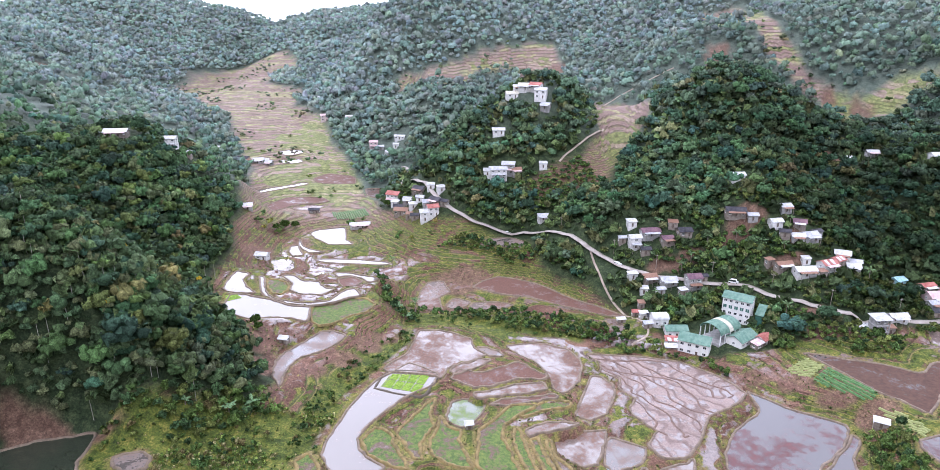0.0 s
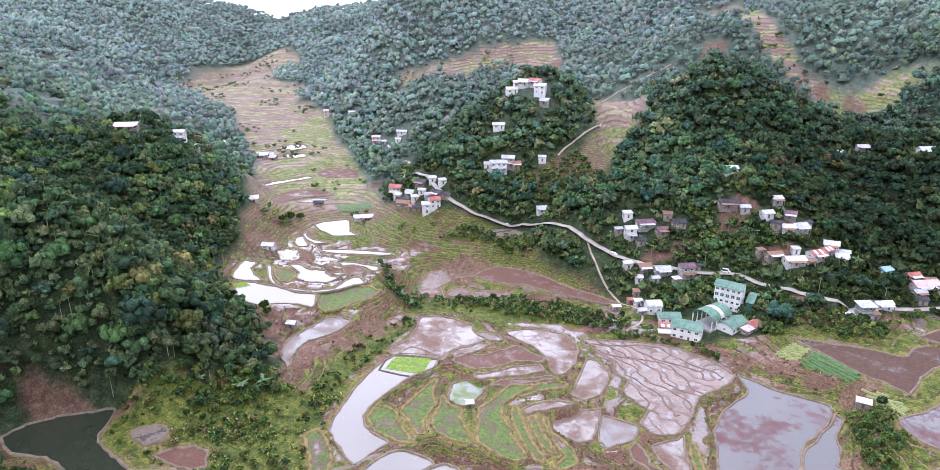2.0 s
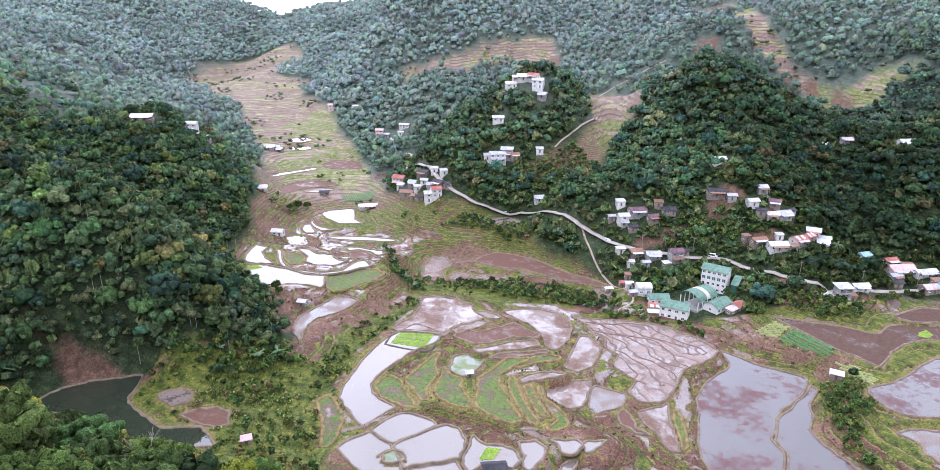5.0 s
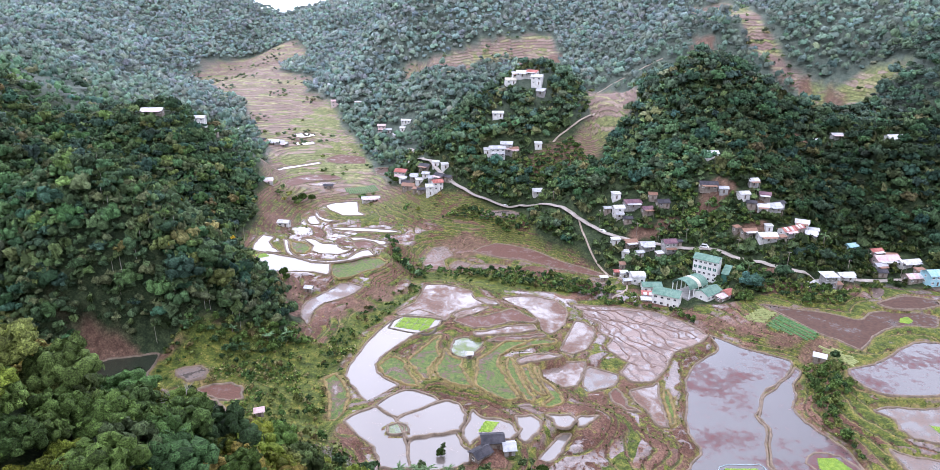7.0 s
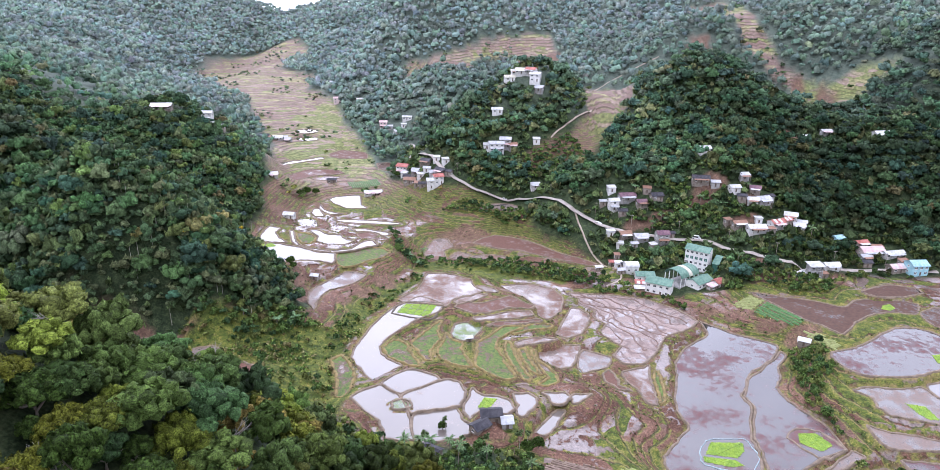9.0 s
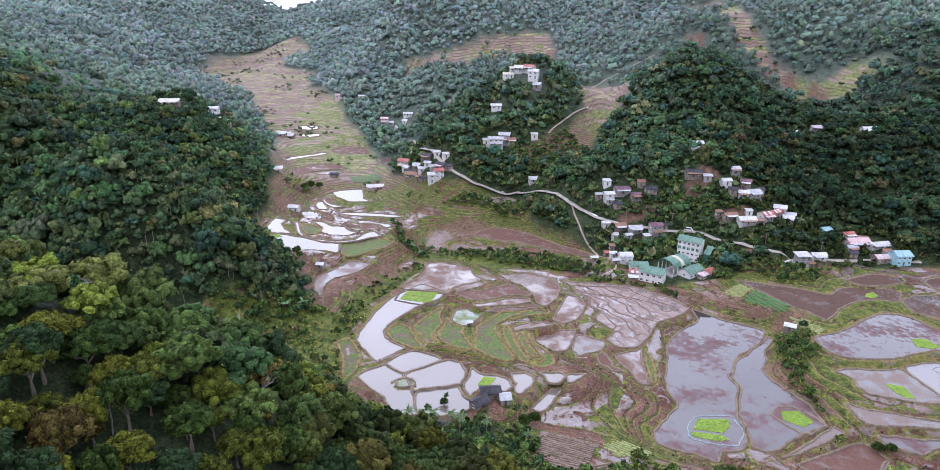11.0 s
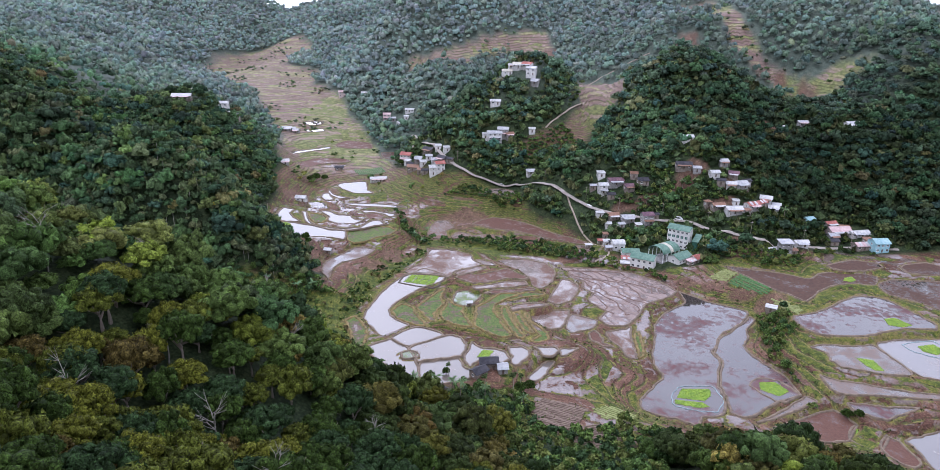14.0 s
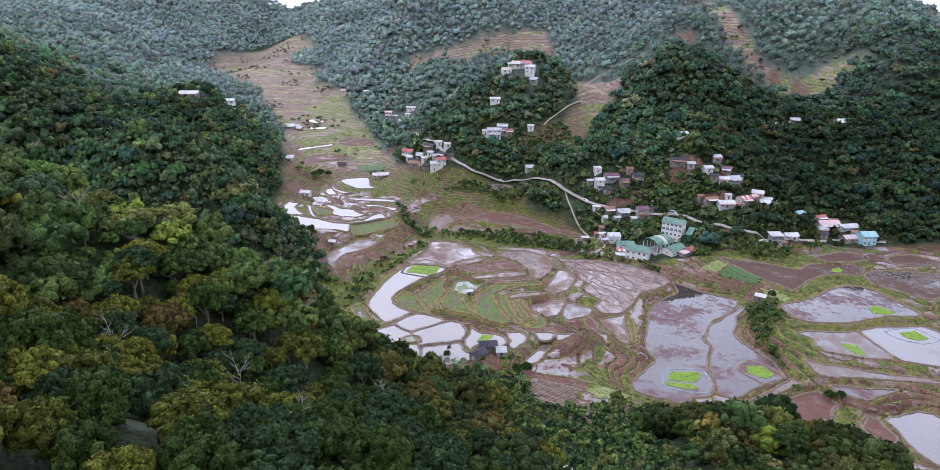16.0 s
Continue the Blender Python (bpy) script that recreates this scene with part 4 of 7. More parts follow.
def gable_mesh(w, d, rise, over=0.6, thick=0.12):
    """A gable roof of two sheets with thickness and overhang; the ridge runs along x."""
    bm = bmesh.new()
    X, Y = w / 2 + over, d / 2 + over
    drop = rise * over / (d / 2)
    top = [(-X, -Y, -drop), (X, -Y, -drop), (X, 0, rise), (-X, 0, rise), (-X, Y, -drop), (X, Y, -drop)]
    up = [bm.verts.new((a, b, c + thick)) for a, b, c in top]
    lo = [bm.verts.new(p) for p in top]
    for q in ((0, 1, 2, 3), (3, 2, 5, 4)):
        bm.faces.new([up[i] for i in q])
        bm.faces.new([lo[i] for i in reversed(q)])
    for a, b in ((0, 1), (1, 2), (2, 5), (5, 4), (4, 3), (3, 0)):
        bm.faces.new([lo[a], lo[b], up[b], up[a]])
    return bm


def lean_mesh(w, d, rise, over=0.4, thick=0.1):
    """A single sheet that falls towards -y."""
    bm = bmesh.new()
    X, Y = w / 2 + over, d / 2 + over
    pts = [(-X, -Y, 0), (X, -Y, 0), (X, Y, rise), (-X, Y, rise)]
    up, lo = [bm.verts.new((a, b, c + thick)) for a, b, c in pts], [bm.verts.new(p) for p in pts]
    bm.faces.new(up)
    bm.faces.new(lo[::-1])
    for i in range(4):
        j = (i + 1) % 4
        bm.faces.new([lo[i], lo[j], up[j], up[i]])
    return bm


def walls_mesh(w, d, h, deep, rise=0.0):
    """Four walls 0.2 m thick that run down into the slope; gable ends rise by rise."""
    bm = bmesh.new()
    t = 0.2
    block(bm, -w / 2, -d / 2, -deep, w / 2, -d / 2 + t, h)
    block(bm, -w / 2, d / 2 - t, -deep, w / 2, d / 2, h)
    for x0, x1 in ((-w / 2, -w / 2 + t), (w / 2 - t, w / 2)):
        block(bm, x0, -d / 2 + t, -deep, x1, d / 2 - t, h)
        if rise:
            v = [bm.verts.new(p) for p in ((x0, -d / 2, h), (x0, d / 2, h), (x0, 0, h + rise), (x1, -d / 2, h), (x1, d / 2, h), (x1, 0, h + rise))]
            for f in ((0, 2, 1), (3, 4, 5), (0, 3, 5, 2), (1, 2, 5, 4), (0, 1, 4, 3)):
                bm.faces.new([v[i] for i in f])
    return bm


SCHOOL_PAINT = plain("clean cream white render", (0.66, 0.645, 0.60), (0.82, 0.81, 0.77), 0.4, 0.8)
WALLS = {"paint": PAINT, "cream": SCHOOL_PAINT, "concrete": CONCRETE, "boards": BOARDS, "pink": PINKISH, "turquoise": TURQUOISE}
ROOF_SAY = {"white": "whitish metal", "grey": "dull zinc", "dark": "dark metal", "purple": "faded maroon", "rust": "rusty metal", "red": "faded red",
            "pink": "bleached pinkish", "teal": "light teal", "green": "sea green", "cream": "cream", "redwhite": "faded red", "rustwhite": "bleached pinkish"}
WALL_SAY = {"paint": "white rendered", "cream": "cream rendered", "concrete": "grey concrete", "boards": "weathered board", "pink": "pinkish rendered", "turquoise": "turquoise rendered"}


def house(x, y, w, d, floors, roof, turn=0, wall="paint", base=None, deep=2.5, lean=False, on="on the slope", group="houses of the village", glass=None, name="house", storey=2.9, every=2.6, porch=None):
    """A house with walls, roof, door and windows; base: the height of its floor, or the ground's."""
    z = float(height(x, y)) if base is None else base
    SPOTS.append((x, y, max(w, d) / 2 + 4.0))
    h = floors * storey
    rise = (0.16 if lean else 0.24) * d
    ob = thing(name, pose(x, y, z, 0, 0, turn), "%s house with a %s roof %s" % (WALL_SAY[wall], ROOF_SAY[roof], on), "house", group)
    part("wall", walls_mesh(w, d, h, deep, 0 if lean else rise), WALLS[wall], ob)
    top = part("roof", lean_mesh(w, d, rise) if lean else gable_mesh(w, d, rise), ROOFS[roof], ob)
    top.matrix_local = pose(0, 0, h + 0.02)
    if roof in ("redwhite", "rustwhite"):
        for k in range(2):
            strip = bmesh.new()
            block(strip, -0.9, -d / 2 - 0.5, 0, 0.9, -0.1, 0.03)
            s = part("roof_sheet", strip, ROOFS["white"], top, "pale replaced roofing sheet")
            s.matrix_local = Matrix.Translation((-w * 0.25 + k * w * 0.45, 0, rise + 0.17)) @ Matrix.Rotation(math.atan2(rise, d / 2), 4, "X")
    floor = bmesh.new()
    block(floor, -w / 2 + 0.2, -d / 2 + 0.2, -0.15, w / 2 - 0.2, d / 2 - 0.2, 0)
    part("floor_slab", floor, CONCRETE, ob)
    count = max(1, int((w - 1) / every))
    for f in range(floors):
        for k in range(count):
            u = (k + 0.5) / count * w - w / 2
            if f == 0 and k == count // 2:
                door = bmesh.new()
                block(door, -0.48, -0.06, 0, 0.48, 0.02, 2.05)
                part("door", door, DARK_WOOD, ob).matrix_local = pose(u, -d / 2, 0)
            else:
                shutter = glass if f == floors - 2 else None
                window(ob, u, -d / 2, f * storey + 1.55, 0, min(1.5, every * 0.6) * (1.25 if shutter else 1.0), 1.9 if shutter else 1.25, shutter)
        for side in (-1, 1):
            window(ob, side * w / 2, 0, f * storey + 1.55, 90 * side, 1.2, 1.1)
    if porch:
        X, out, low = w * 0.42, 2.2, 2.35
        shed = part("porch_roof", lean_mesh(2 * X, out, 0.5, 0.25, 0.08), ROOFS[porch], ob, "lean-to porch roof of metal sheets")
        shed.matrix_local = pose(0, -d / 2 - out / 2, low)
        for k in (-1, 0, 1):
            post = bmesh.new()
            block(post, -0.07, -0.07, -deep, 0.07, 0.07, low + 0.05)
            part("post", post, BOARDS, ob).matrix_local = pose(k * X * 0.95, -d / 2 - out + 0.1, 0)
    return ob


def ribbon(name, line, width, thick, mat, label, category, drop=0.0):
    """A road or path that follows the ground along a line."""
    pts = []
    for i in range(len(line) - 1):
        p0, p1, p2, p3 = (Vector(line[min(max(i + k, 0), len(line) - 1)]) for k in (-1, 0, 1, 2))
        for s in range(6):
            t = s / 6
            pts.append(0.5 * (2 * p1 + (p2 - p0) * t + (2 * p0 - 5 * p1 + 4 * p2 - p3) * t * t + (3 * p1 - p0 - 3 * p2 + p3) * t ** 3))
    verts, faces = [], []
    for i, p in enumerate(pts):
        a, b = pts[max(i - 1, 0)], pts[min(i + 1, len(pts) - 1)]
        side = Vector((b.y - a.y, a.x - b.x)).normalized() * width / 2
        SPOTS.append((p.x, p.y - 1.5, width / 2 + 3.4))
        z = max(float(height(p.x, p.y)), float(height(p.x + side.x, p.y + side.y)), float(height(p.x - side.x, p.y - side.y))) + 0.12
        for q, up in ((p + side * 1.15, -thick), (p + side, 0.05), (p, 0.12), (p - side, 0.05), (p - side * 1.15, -thick)):
            verts.append((q.x, q.y, z + up))
    for i in range(len(pts) - 1):
        for k in range(4):
            faces.append((i * 5 + k, i * 5 + k + 1, i * 5 + k + 6, i * 5 + k + 5))
    me = mesh_from(name, np.array(verts), np.array(faces), True)
    me.materials.append(mat)
    return tagged(new(name, me), label, category, kind="structure")


ROAD = plain("dusty pale concrete road", (0.26, 0.225, 0.19), (0.42, 0.375, 0.33), 0.2, 0.9, 0, 0.03, 9)
ribbon("road", [(260, 296), (233, 301), (209, 297), (181, 295), (169, 300), (159, 309), (150, 318), (140, 328), (124, 333), (109, 338), (97, 342), (84, 350), (77, 357), (68, 367), (58, 385), (46, 402),
                (38, 410), (32, 414), (15, 417), (0, 421), (-12, 430), (-22, 442), (-29, 456), (-40, 480), (-52, 520), (-50, 560), (-58, 575)], 3.0, 0.5, ROAD,
       "dusty pale village road along the foot of the slope", "road")
PATH = plain("trodden footpath", (0.26, 0.20, 0.15), (0.42, 0.35, 0.28), 0.5, 0.95, 0, 0.03)
ribbon("footpath", [(68, 368), (72, 345), (80, 322), (86, 308), (84, 296), (74, 288)], 1.0, 0.5, PATH, "narrow pale footpath down the bank", "path")
ribbon("footpath", [(60, 452), (76, 466), (92, 490), (98, 500)], 1.4, 0.5, PATH, "pale path round the knoll", "path")
ribbon("footpath", [(112, 622), (150, 632), (190, 640)], 1.4, 0.5, PATH, "pale track below the high terraces", "path")

# ---- the school below the road ----
house(131.4, 310.4, 13.1, 8.1, 4, "green", -34.8, base=7.0, deep=4, on="beside the road", group="school buildings", glass=GREEN_GLASS, name="school_building", wall="cream", storey=3.05, every=2.4)
house(103.5, 286.1, 13.2, 9.0, 2, "green", -28.5, base=3.0, deep=3, on="above the mud flats", group="school buildings", name="school_building", wall="cream", storey=3.2, every=3.0)
house(126.5, 290.7, 12.5, 8.0, 1, "green", 37, base=5.0, deep=3, on="beside the covered court", group="school buildings", name="school_building", wall="cream", storey=3.4)
house(98.6, 300.2, 10.0, 6.0, 1, "green", 0, base=4.0, deep=3, on="behind the school", group="school buildings", name="school_building", wall="cream", storey=3.6)
house(95.0, 292.0, 6.5, 4.0, 1, "redwhite", -8, base=3.0, deep=2, lean=True, on="beside the school", storey=2.8)
house(136.5, 290.0, 6.0, 5.0, 1, "red", 35, base=5.5, deep=2, on="beside the school", storey=2.7)
house(132.5, 286.0, 7.0, 3.5, 1, "rustwhite", 35, base=5.0, deep=2, lean=True, on="beside the school", wall="boards", storey=2.5)
house(93.5, 287.5, 6.0, 3.0, 1, "white", -5, base=2.5, deep=2, lean=True, on="beside the school", wall="boards", storey=2.2)


def vault_mesh(w, length, rise, thick=0.14, n=14):
    """A barrel roof along x."""
    bm = bmesh.new()
    rows = []
    for r in (0, thick):
        for x in (-length / 2, length / 2):
            rows.append([bm.verts.new((x, -math.cos(math.pi * k / n) * (w / 2 + r), math.sin(math.pi * k / n) * (rise + r))) for k in range(n + 1)])
    for k in range(n):
        bm.faces.new([rows[2][k], rows[2][k + 1], rows[3][k + 1], rows[3][k]])
        bm.faces.new([rows[0][k + 1], rows[0][k], rows[1][k], rows[1][k + 1]])
        for a, b in ((0, 2), (3, 1)):
            bm.faces.new([rows[a][k], rows[a][k + 1], rows[b][k + 1], rows[b][k]])
    for k in (0, n):
        bm.faces.new([rows[0][k], rows[2][k], rows[3][k], rows[1][k]])
    return bm


court = thing("covered_court", pose(118.1, 295.8, 5.0, 0, 0, 33.7), "open covered court with a green barrel roof on posts", "hall", "school buildings")
part("roof", vault_mesh(11.5, 15.0, 3.6), ROOFS["green"], court).matrix_local = pose(0, 0, 5.2)
light_strip = part("roof_light", vault_mesh(11.62, 2.6, 3.66), ROOFS["cream"], court, "pale translucent roofing strip")
light_strip.matrix_local = pose(0.5, 0, 5.24)
SPOTS += [(118, 296, 15), (112, 290, 10), (124, 300, 10), (100, 280, 7), (108, 278, 7)]
slab = bmesh.new()
block(slab, -7.5, -5.7, -2.0, 7.5, 5.7, 0.1)
part("floor_slab", slab, CONCRETE, court)
for k in range(5):
    for side in (-1, 1):
        post = bmesh.new()
        block(post, -0.18, -0.18, 0.1, 0.18, 0.18, 5.3)
        part("post", post, TRIM, court).matrix_local = pose(-7 + 3.5 * k, side * 5.55, 0)

dome = thing("house", pose(92.5, 307.5, 6.0, 0, 0, 4), "white rendered house with a curved whitish roof", "house", "houses of the village")
part("wall", walls_mesh(7.5, 6.0, 3.6, 3.0), PAINT, dome)
part("roof", vault_mesh(6.6, 8.0, 2.0), ROOFS["white"], dome).matrix_local = pose(0, 0, 3.6)
for k in (-1, 1):
    window(dome, k * 1.9, -3.0, 1.7, 0, 1.4, 1.3)
ends = bmesh.new()
for x in (-3.75, 3.55):
    ring = [(x, -math.cos(math.pi * k / 10) * 3.0, 3.6 + math.sin(math.pi * k / 10) * 1.8) for k in range(11)]
    a, b = [ends.verts.new(p) for p in ring], [ends.verts.new((p[0] + 0.2, p[1], p[2])) for p in ring]
    ends.faces.new(a)
    ends.faces.new(b[::-1])
part("gable_wall", ends, PAINT, dome)
stair = thing("outside_stair", pose(140.5, 305.0, 7.0, 0, 0, -34.8), "dark green covered stair against the school", "stair")
well = bmesh.new()
block(well, -1.6, -3.5, -3.0, 1.6, 3.5, 6.0)
part("wall", well, GREEN_GLASS, stair)
part("roof", lean_mesh(3.2, 7.0, 3.0), ROOFS["green"], stair).matrix_local = pose(0, 0, 6.0)

# ---- houses of the village: x, y, width, depth, floors, roof, turn, wall ----
ROADSIDE = [
    (91, 360, 6, 5, 2, "white", 8, "paint"), (100, 364, 10, 6, 1, "purple", 8, "concrete"), (118, 361, 7, 6, 1, "dark", 8, "boards"),
    (91, 370, 5, 4, 1, "white", 8, "paint"), (95, 340, 7, 5, 1, "rust", 12, "boards"), (104, 336, 8, 5, 1, "grey", 8, "concrete"),
    (116, 333, 7, 6, 2, "purple", 8, "concrete"), (87, 343, 5, 3, 1, "white", 10, "paint"), (88, 325, 3, 3, 1, "rust", 0, "boards"),
    (87, 315, 4, 3, 1, "white", 5, "paint"),
]
UPPER_VILLAGE = [
    (145, 362, 10, 6, 1, "dark", -6, "boards"), (153, 358, 5, 4, 1, "grey", -6, "concrete"), (171, 361, 6, 5, 1, "grey", 10, "concrete"),
    (179, 346, 8, 6, 1, "grey", 14, "concrete"), (172, 344, 6, 5, 1, "white", -10, "paint"), (172, 332, 4, 3, 1, "white", 0, "paint"),
    (168, 324, 10, 6, 1, "white", 4, "paint"), (181, 328, 8, 6, 1, "redwhite", 20, "paint"), (195, 340, 7, 6, 1, "white", -25, "paint"),
    (160, 330, 8, 4, 1, "rust", 12, "boards"), (197, 332, 6, 5, 1, "white", -15, "paint"), (153, 385, 7, 5, 1, "white", 5, "paint"),
    (241, 429, 4, 4, 1, "white", 10, "paint"), (277, 402, 10, 6, 1, "white", 8, "paint"), (255, 431, 7, 4, 1, "grey", 0, "concrete"),
]
EAST_END = [
    (234, 318, 13, 8, 1, "pink", 6, "pink"), (245, 314, 12, 4, 1, "white", 12, "paint"), (240, 300, 10, 6, 1, "rustwhite", 8, "boards"),
    (248, 297, 9, 8, 2, "teal", 6, "turquoise"), (221, 331, 6, 5, 1, "teal", 20, "turquoise"), (199, 294, 8, 4, 1, "white", 5, "paint"),
    (187, 291, 8, 4, 1, "grey", 5, "concrete"),
]
CROSSROADS = [
    (-54, 475, 9, 7, 2, "red", -20, "paint"), (-42, 456, 6, 5, 1, "grey", -15, "concrete"), (-34, 456, 8, 6, 1, "dark", -30, "boards"),
    (-29, 429, 6, 6, 2, "white", 8, "paint"), (-24, 430, 7, 6, 2, "red", 20, "paint"), (-46, 448, 9, 6, 1, "rust", -10, "boards"),
    (-22, 438, 8, 6, 1, "dark", -40, "boards"), (-28, 440, 6, 5, 1, "grey", 10, "concrete"), (-49, 456, 6, 5, 1, "dark", 0, "boards"),
]
KNOLL_AND_WEST = [
    (-72, 600, 6, 5, 1, "white", 30, "paint"), (-87, 615, 7, 5, 2, "pink", 0, "pink"), (-63, 615, 9, 4, 1, "white", -10, "paint"),
    (-150, 709, 8, 5, 2, "pink", 10, "pink"), (-168, 783, 8, 4, 1, "white", 0, "paint"), (-120, 682, 7, 4, 1, "white", 0, "paint"),
    (19, 446, 11, 6, 2, "grey", 6, "paint"), (20, 473, 8, 5, 1, "white", 0, "paint"), (49, 449, 5, 4, 1, "white", 0, "paint"),
    (46, 413, 6, 4, 1, "grey", 6, "paint"), (40, 497, 10, 6, 1, "cream", -15, "paint"), (30, 496, 8, 6, 1, "cream", 10, "paint"),
    (47, 494, 8, 6, 1, "red", -30, "paint"), (50, 488, 8, 6, 2, "white", -20, "paint"), (-213, 415, 13, 6, 1, "white", 8, "boards"),
    (-192, 440, 7, 5, 2, "white", 0, "paint"), (-250, 560, 9, 6, 1, "grey", 0, "concrete"), (-238, 560, 7, 5, 1, "dark", 10, "boards"),
    (-226, 613, 6, 4, 1, "white", 0, "paint"), (-199, 592, 9, 6, 1, "dark", -5, "boards"), (-187, 593, 10, 6, 1, "white", 10, "paint"),
    (-176, 590, 6, 5, 1, "grey", -10, "concrete"), (-150, 447, 6, 5, 1, "white", 20, "paint"), (-112, 476, 7, 4, 1, "dark", 5, "boards"),
    (-75, 449, 13, 4, 1, "white", 12, "paint"), (-122, 382, 7, 5, 1, "white", -10, "paint"),
]
# smaller sheds and lean-tos crowded between the larger houses
LEAN_TOS = [
    (96, 355, 5, 4, 1, "dark", 0, "boards"), (108, 358, 6, 5, 1, "purple", 12, "boards"), (113, 366, 5, 4, 1, "rust", -10, "boards"), (85, 364, 4, 3, 1, "grey", 5, "boards"),
    (91, 333, 4, 3, 1, "white", -5, "paint"), (99, 331, 4, 3, 1, "grey", 10, "concrete"), (110, 329, 4, 3, 1, "white", 15, "boards"), (122, 336, 4, 3, 1, "dark", 5, "boards"),
    (84, 320, 3, 3, 1, "red", 0, "boards"), (90, 312, 4, 3, 1, "dark", 0, "boards"), (86, 304, 4, 3, 1, "grey", 10, "boards"),
    (163, 352, 6, 5, 1, "white", 10, "paint"), (176, 352, 6, 5, 1, "purple", -20, "boards"), (184, 349, 5, 4, 1, "dark", 20, "concrete"), (166, 346, 5, 4, 1, "dark", -15, "boards"),
    (189, 333, 6, 5, 1, "redwhite", 30, "boards"), (201, 337, 5, 4, 1, "grey", -20, "concrete"), (176, 322, 4, 3, 1, "rust", 15, "boards"), (155, 335, 4, 3, 1, "rust", 20, "boards"),
    (228, 312, 6, 4, 1, "grey", 10, "concrete"), (232, 325, 7, 4, 1, "red", 15, "boards"), (239, 320, 6, 4, 1, "rust", -5, "boards"), (246, 305, 5, 4, 1, "rust", 5, "boards"),
    (225, 305, 5, 4, 1, "dark", 0, "boards"), (181, 290, 5, 3, 1, "white", 10, "boards"), (193, 289, 4, 3, 1, "rust", 0, "boards"),
    (-38, 445, 5, 4, 1, "white", 15, "paint"), (-33, 447, 5, 4, 1, "grey", -15, "paint"), (-19, 445, 5, 4, 1, "white", 20, "paint"), (-40, 438, 4, 4, 1, "rust", -10, "boards"), (-36, 434, 5, 4, 1, "dark", 5, "boards"),
    (-16, 434, 5, 4, 1, "dark", -30, "boards"), (-52, 465, 5, 4, 1, "white", -25, "paint"), (-26, 452, 5, 4, 1, "white", 0, "paint"),
    (26, 449, 8, 6, 2, "grey", -8, "concrete"), (12, 447, 5, 5, 1, "white", 0, "paint"), (31, 447, 6, 5, 1, "rust", 12, "concrete"),
    (35, 500, 7, 5, 1, "white", 5, "paint"), (53, 482, 6, 5, 1, "grey", -25, "concrete"), (-193, 588, 5, 4, 1, "rust", 0, "boards"), (-182, 599, 6, 4, 1, "grey", 15, "boards"),
    (-244, 566, 5, 4, 1, "white", 8, "paint"), (-185, 445, 5, 4, 1, "grey", 0, "boards"), (-80, 610, 5, 4, 1, "grey", 10, "concrete"), (-66, 607, 5, 4, 1, "white", 0, "paint"),
]
for x, y, w, d, floors, roof, turn, wall in LEAN_TOS + ROADSIDE + UPPER_VILLAGE + EAST_END + CROSSROADS + KNOLL_AND_WEST:
    porch = random.choice(("rust", "grey", "white", "rustwhite", None)) if w >= 6 and floors < 3 else None
    house(x, y, w, d, floors, roof, turn, wall, lean=roof in ("white", "rust", "rustwhite") and w * d < 30, porch=porch)

# a bare concrete house on tall posts over the fish pond
frame_house = thing("house", pose(186.5, 287.0, 10.5, 0, 0, 4), "unfinished grey concrete house on tall posts above the pond", "house", "houses of the village")
for level, name in ((0.0, "lower_floor"), (3.0, "middle_floor"), (6.0, "upper_floor")):
    deck = bmesh.new()
    block(deck, -3.4, -2.8, level - 0.2, 3.4, 2.8, level)
    part(name, deck, CONCRETE, frame_house)
for i in range(3):
    for j in range(2):
        post = bmesh.new()
        block(post, -0.2, -0.2, -4.0, 0.2, 0.2, 9.0)
        part("post", post, CONCRETE, frame_house).matrix_local = pose(-3.1 + 3.1 * i, -2.5 + 5.0 * j, 0)
for level in (3.0, 6.0):
    room = bmesh.new()
    block(room, -3.0, -1.6, level, 3.0, 2.4, level + 2.7)
    part("wall", room, CONCRETE, frame_house)
    for k in (-1, 1):
        window(frame_house, k * 1.5, -1.6, level + 1.5, 0, 1.2, 1.2)
part("roof", lean_mesh(7.5, 6.0, 0.8), ROOFS["grey"], frame_house).matrix_local = pose(0, 0, 9.0)

# sheds in the fields
house(-81, 275, 3.6, 3.0, 1, "white", -15, "boards", on="on a bank", group="field sheds", name="field_shed", storey=2.2)
house(0, 221, 2.4, 2.2, 1, "white", 10, "boards", on="by a paddy", group="field sheds", name="field_shed", storey=2.4)
house(-72, 162, 2.6, 2.4, 1, "pink", 20, "boards", on="on a grassy bank", group="field sheds", name="field_shed", storey=2.2)
house(75, 311, 4.0, 2.0, 1, "white", 10, "boards", on="beside the footpath", group="field sheds", name="field_shed", lean=True, storey=1.9)
house(155, 227, 5.0, 3.2, 1, "white", -30, "boards", on="by vegetable rows", group="field sheds", name="field_shed", lean=True, storey=2.2)
house(8.0, 154.0, 7.0, 5.0, 1, "dark", 6, "boards", base=12.3, on="by the paddies", group="farmhouses", name="farmhouse", storey=3.4)
house(4.0, 148.0, 6.0, 4.5, 1, "dark", 40, "boards", base=12.0, on="by the paddies", group="farmhouses", name="farmhouse", storey=2.8)
house(13.5, 151.0, 3.5, 4.5, 1, "grey", 6, "concrete", base=12.3, on="by the paddies", group="farmhouses", name="farmhouse", storey=2.6)
house(-12.0, 132.0, 6.0, 4.5, 1, "dark", -30, "boards", on="among the trees", group="farmhouses", name="farmhouse", storey=2.6)
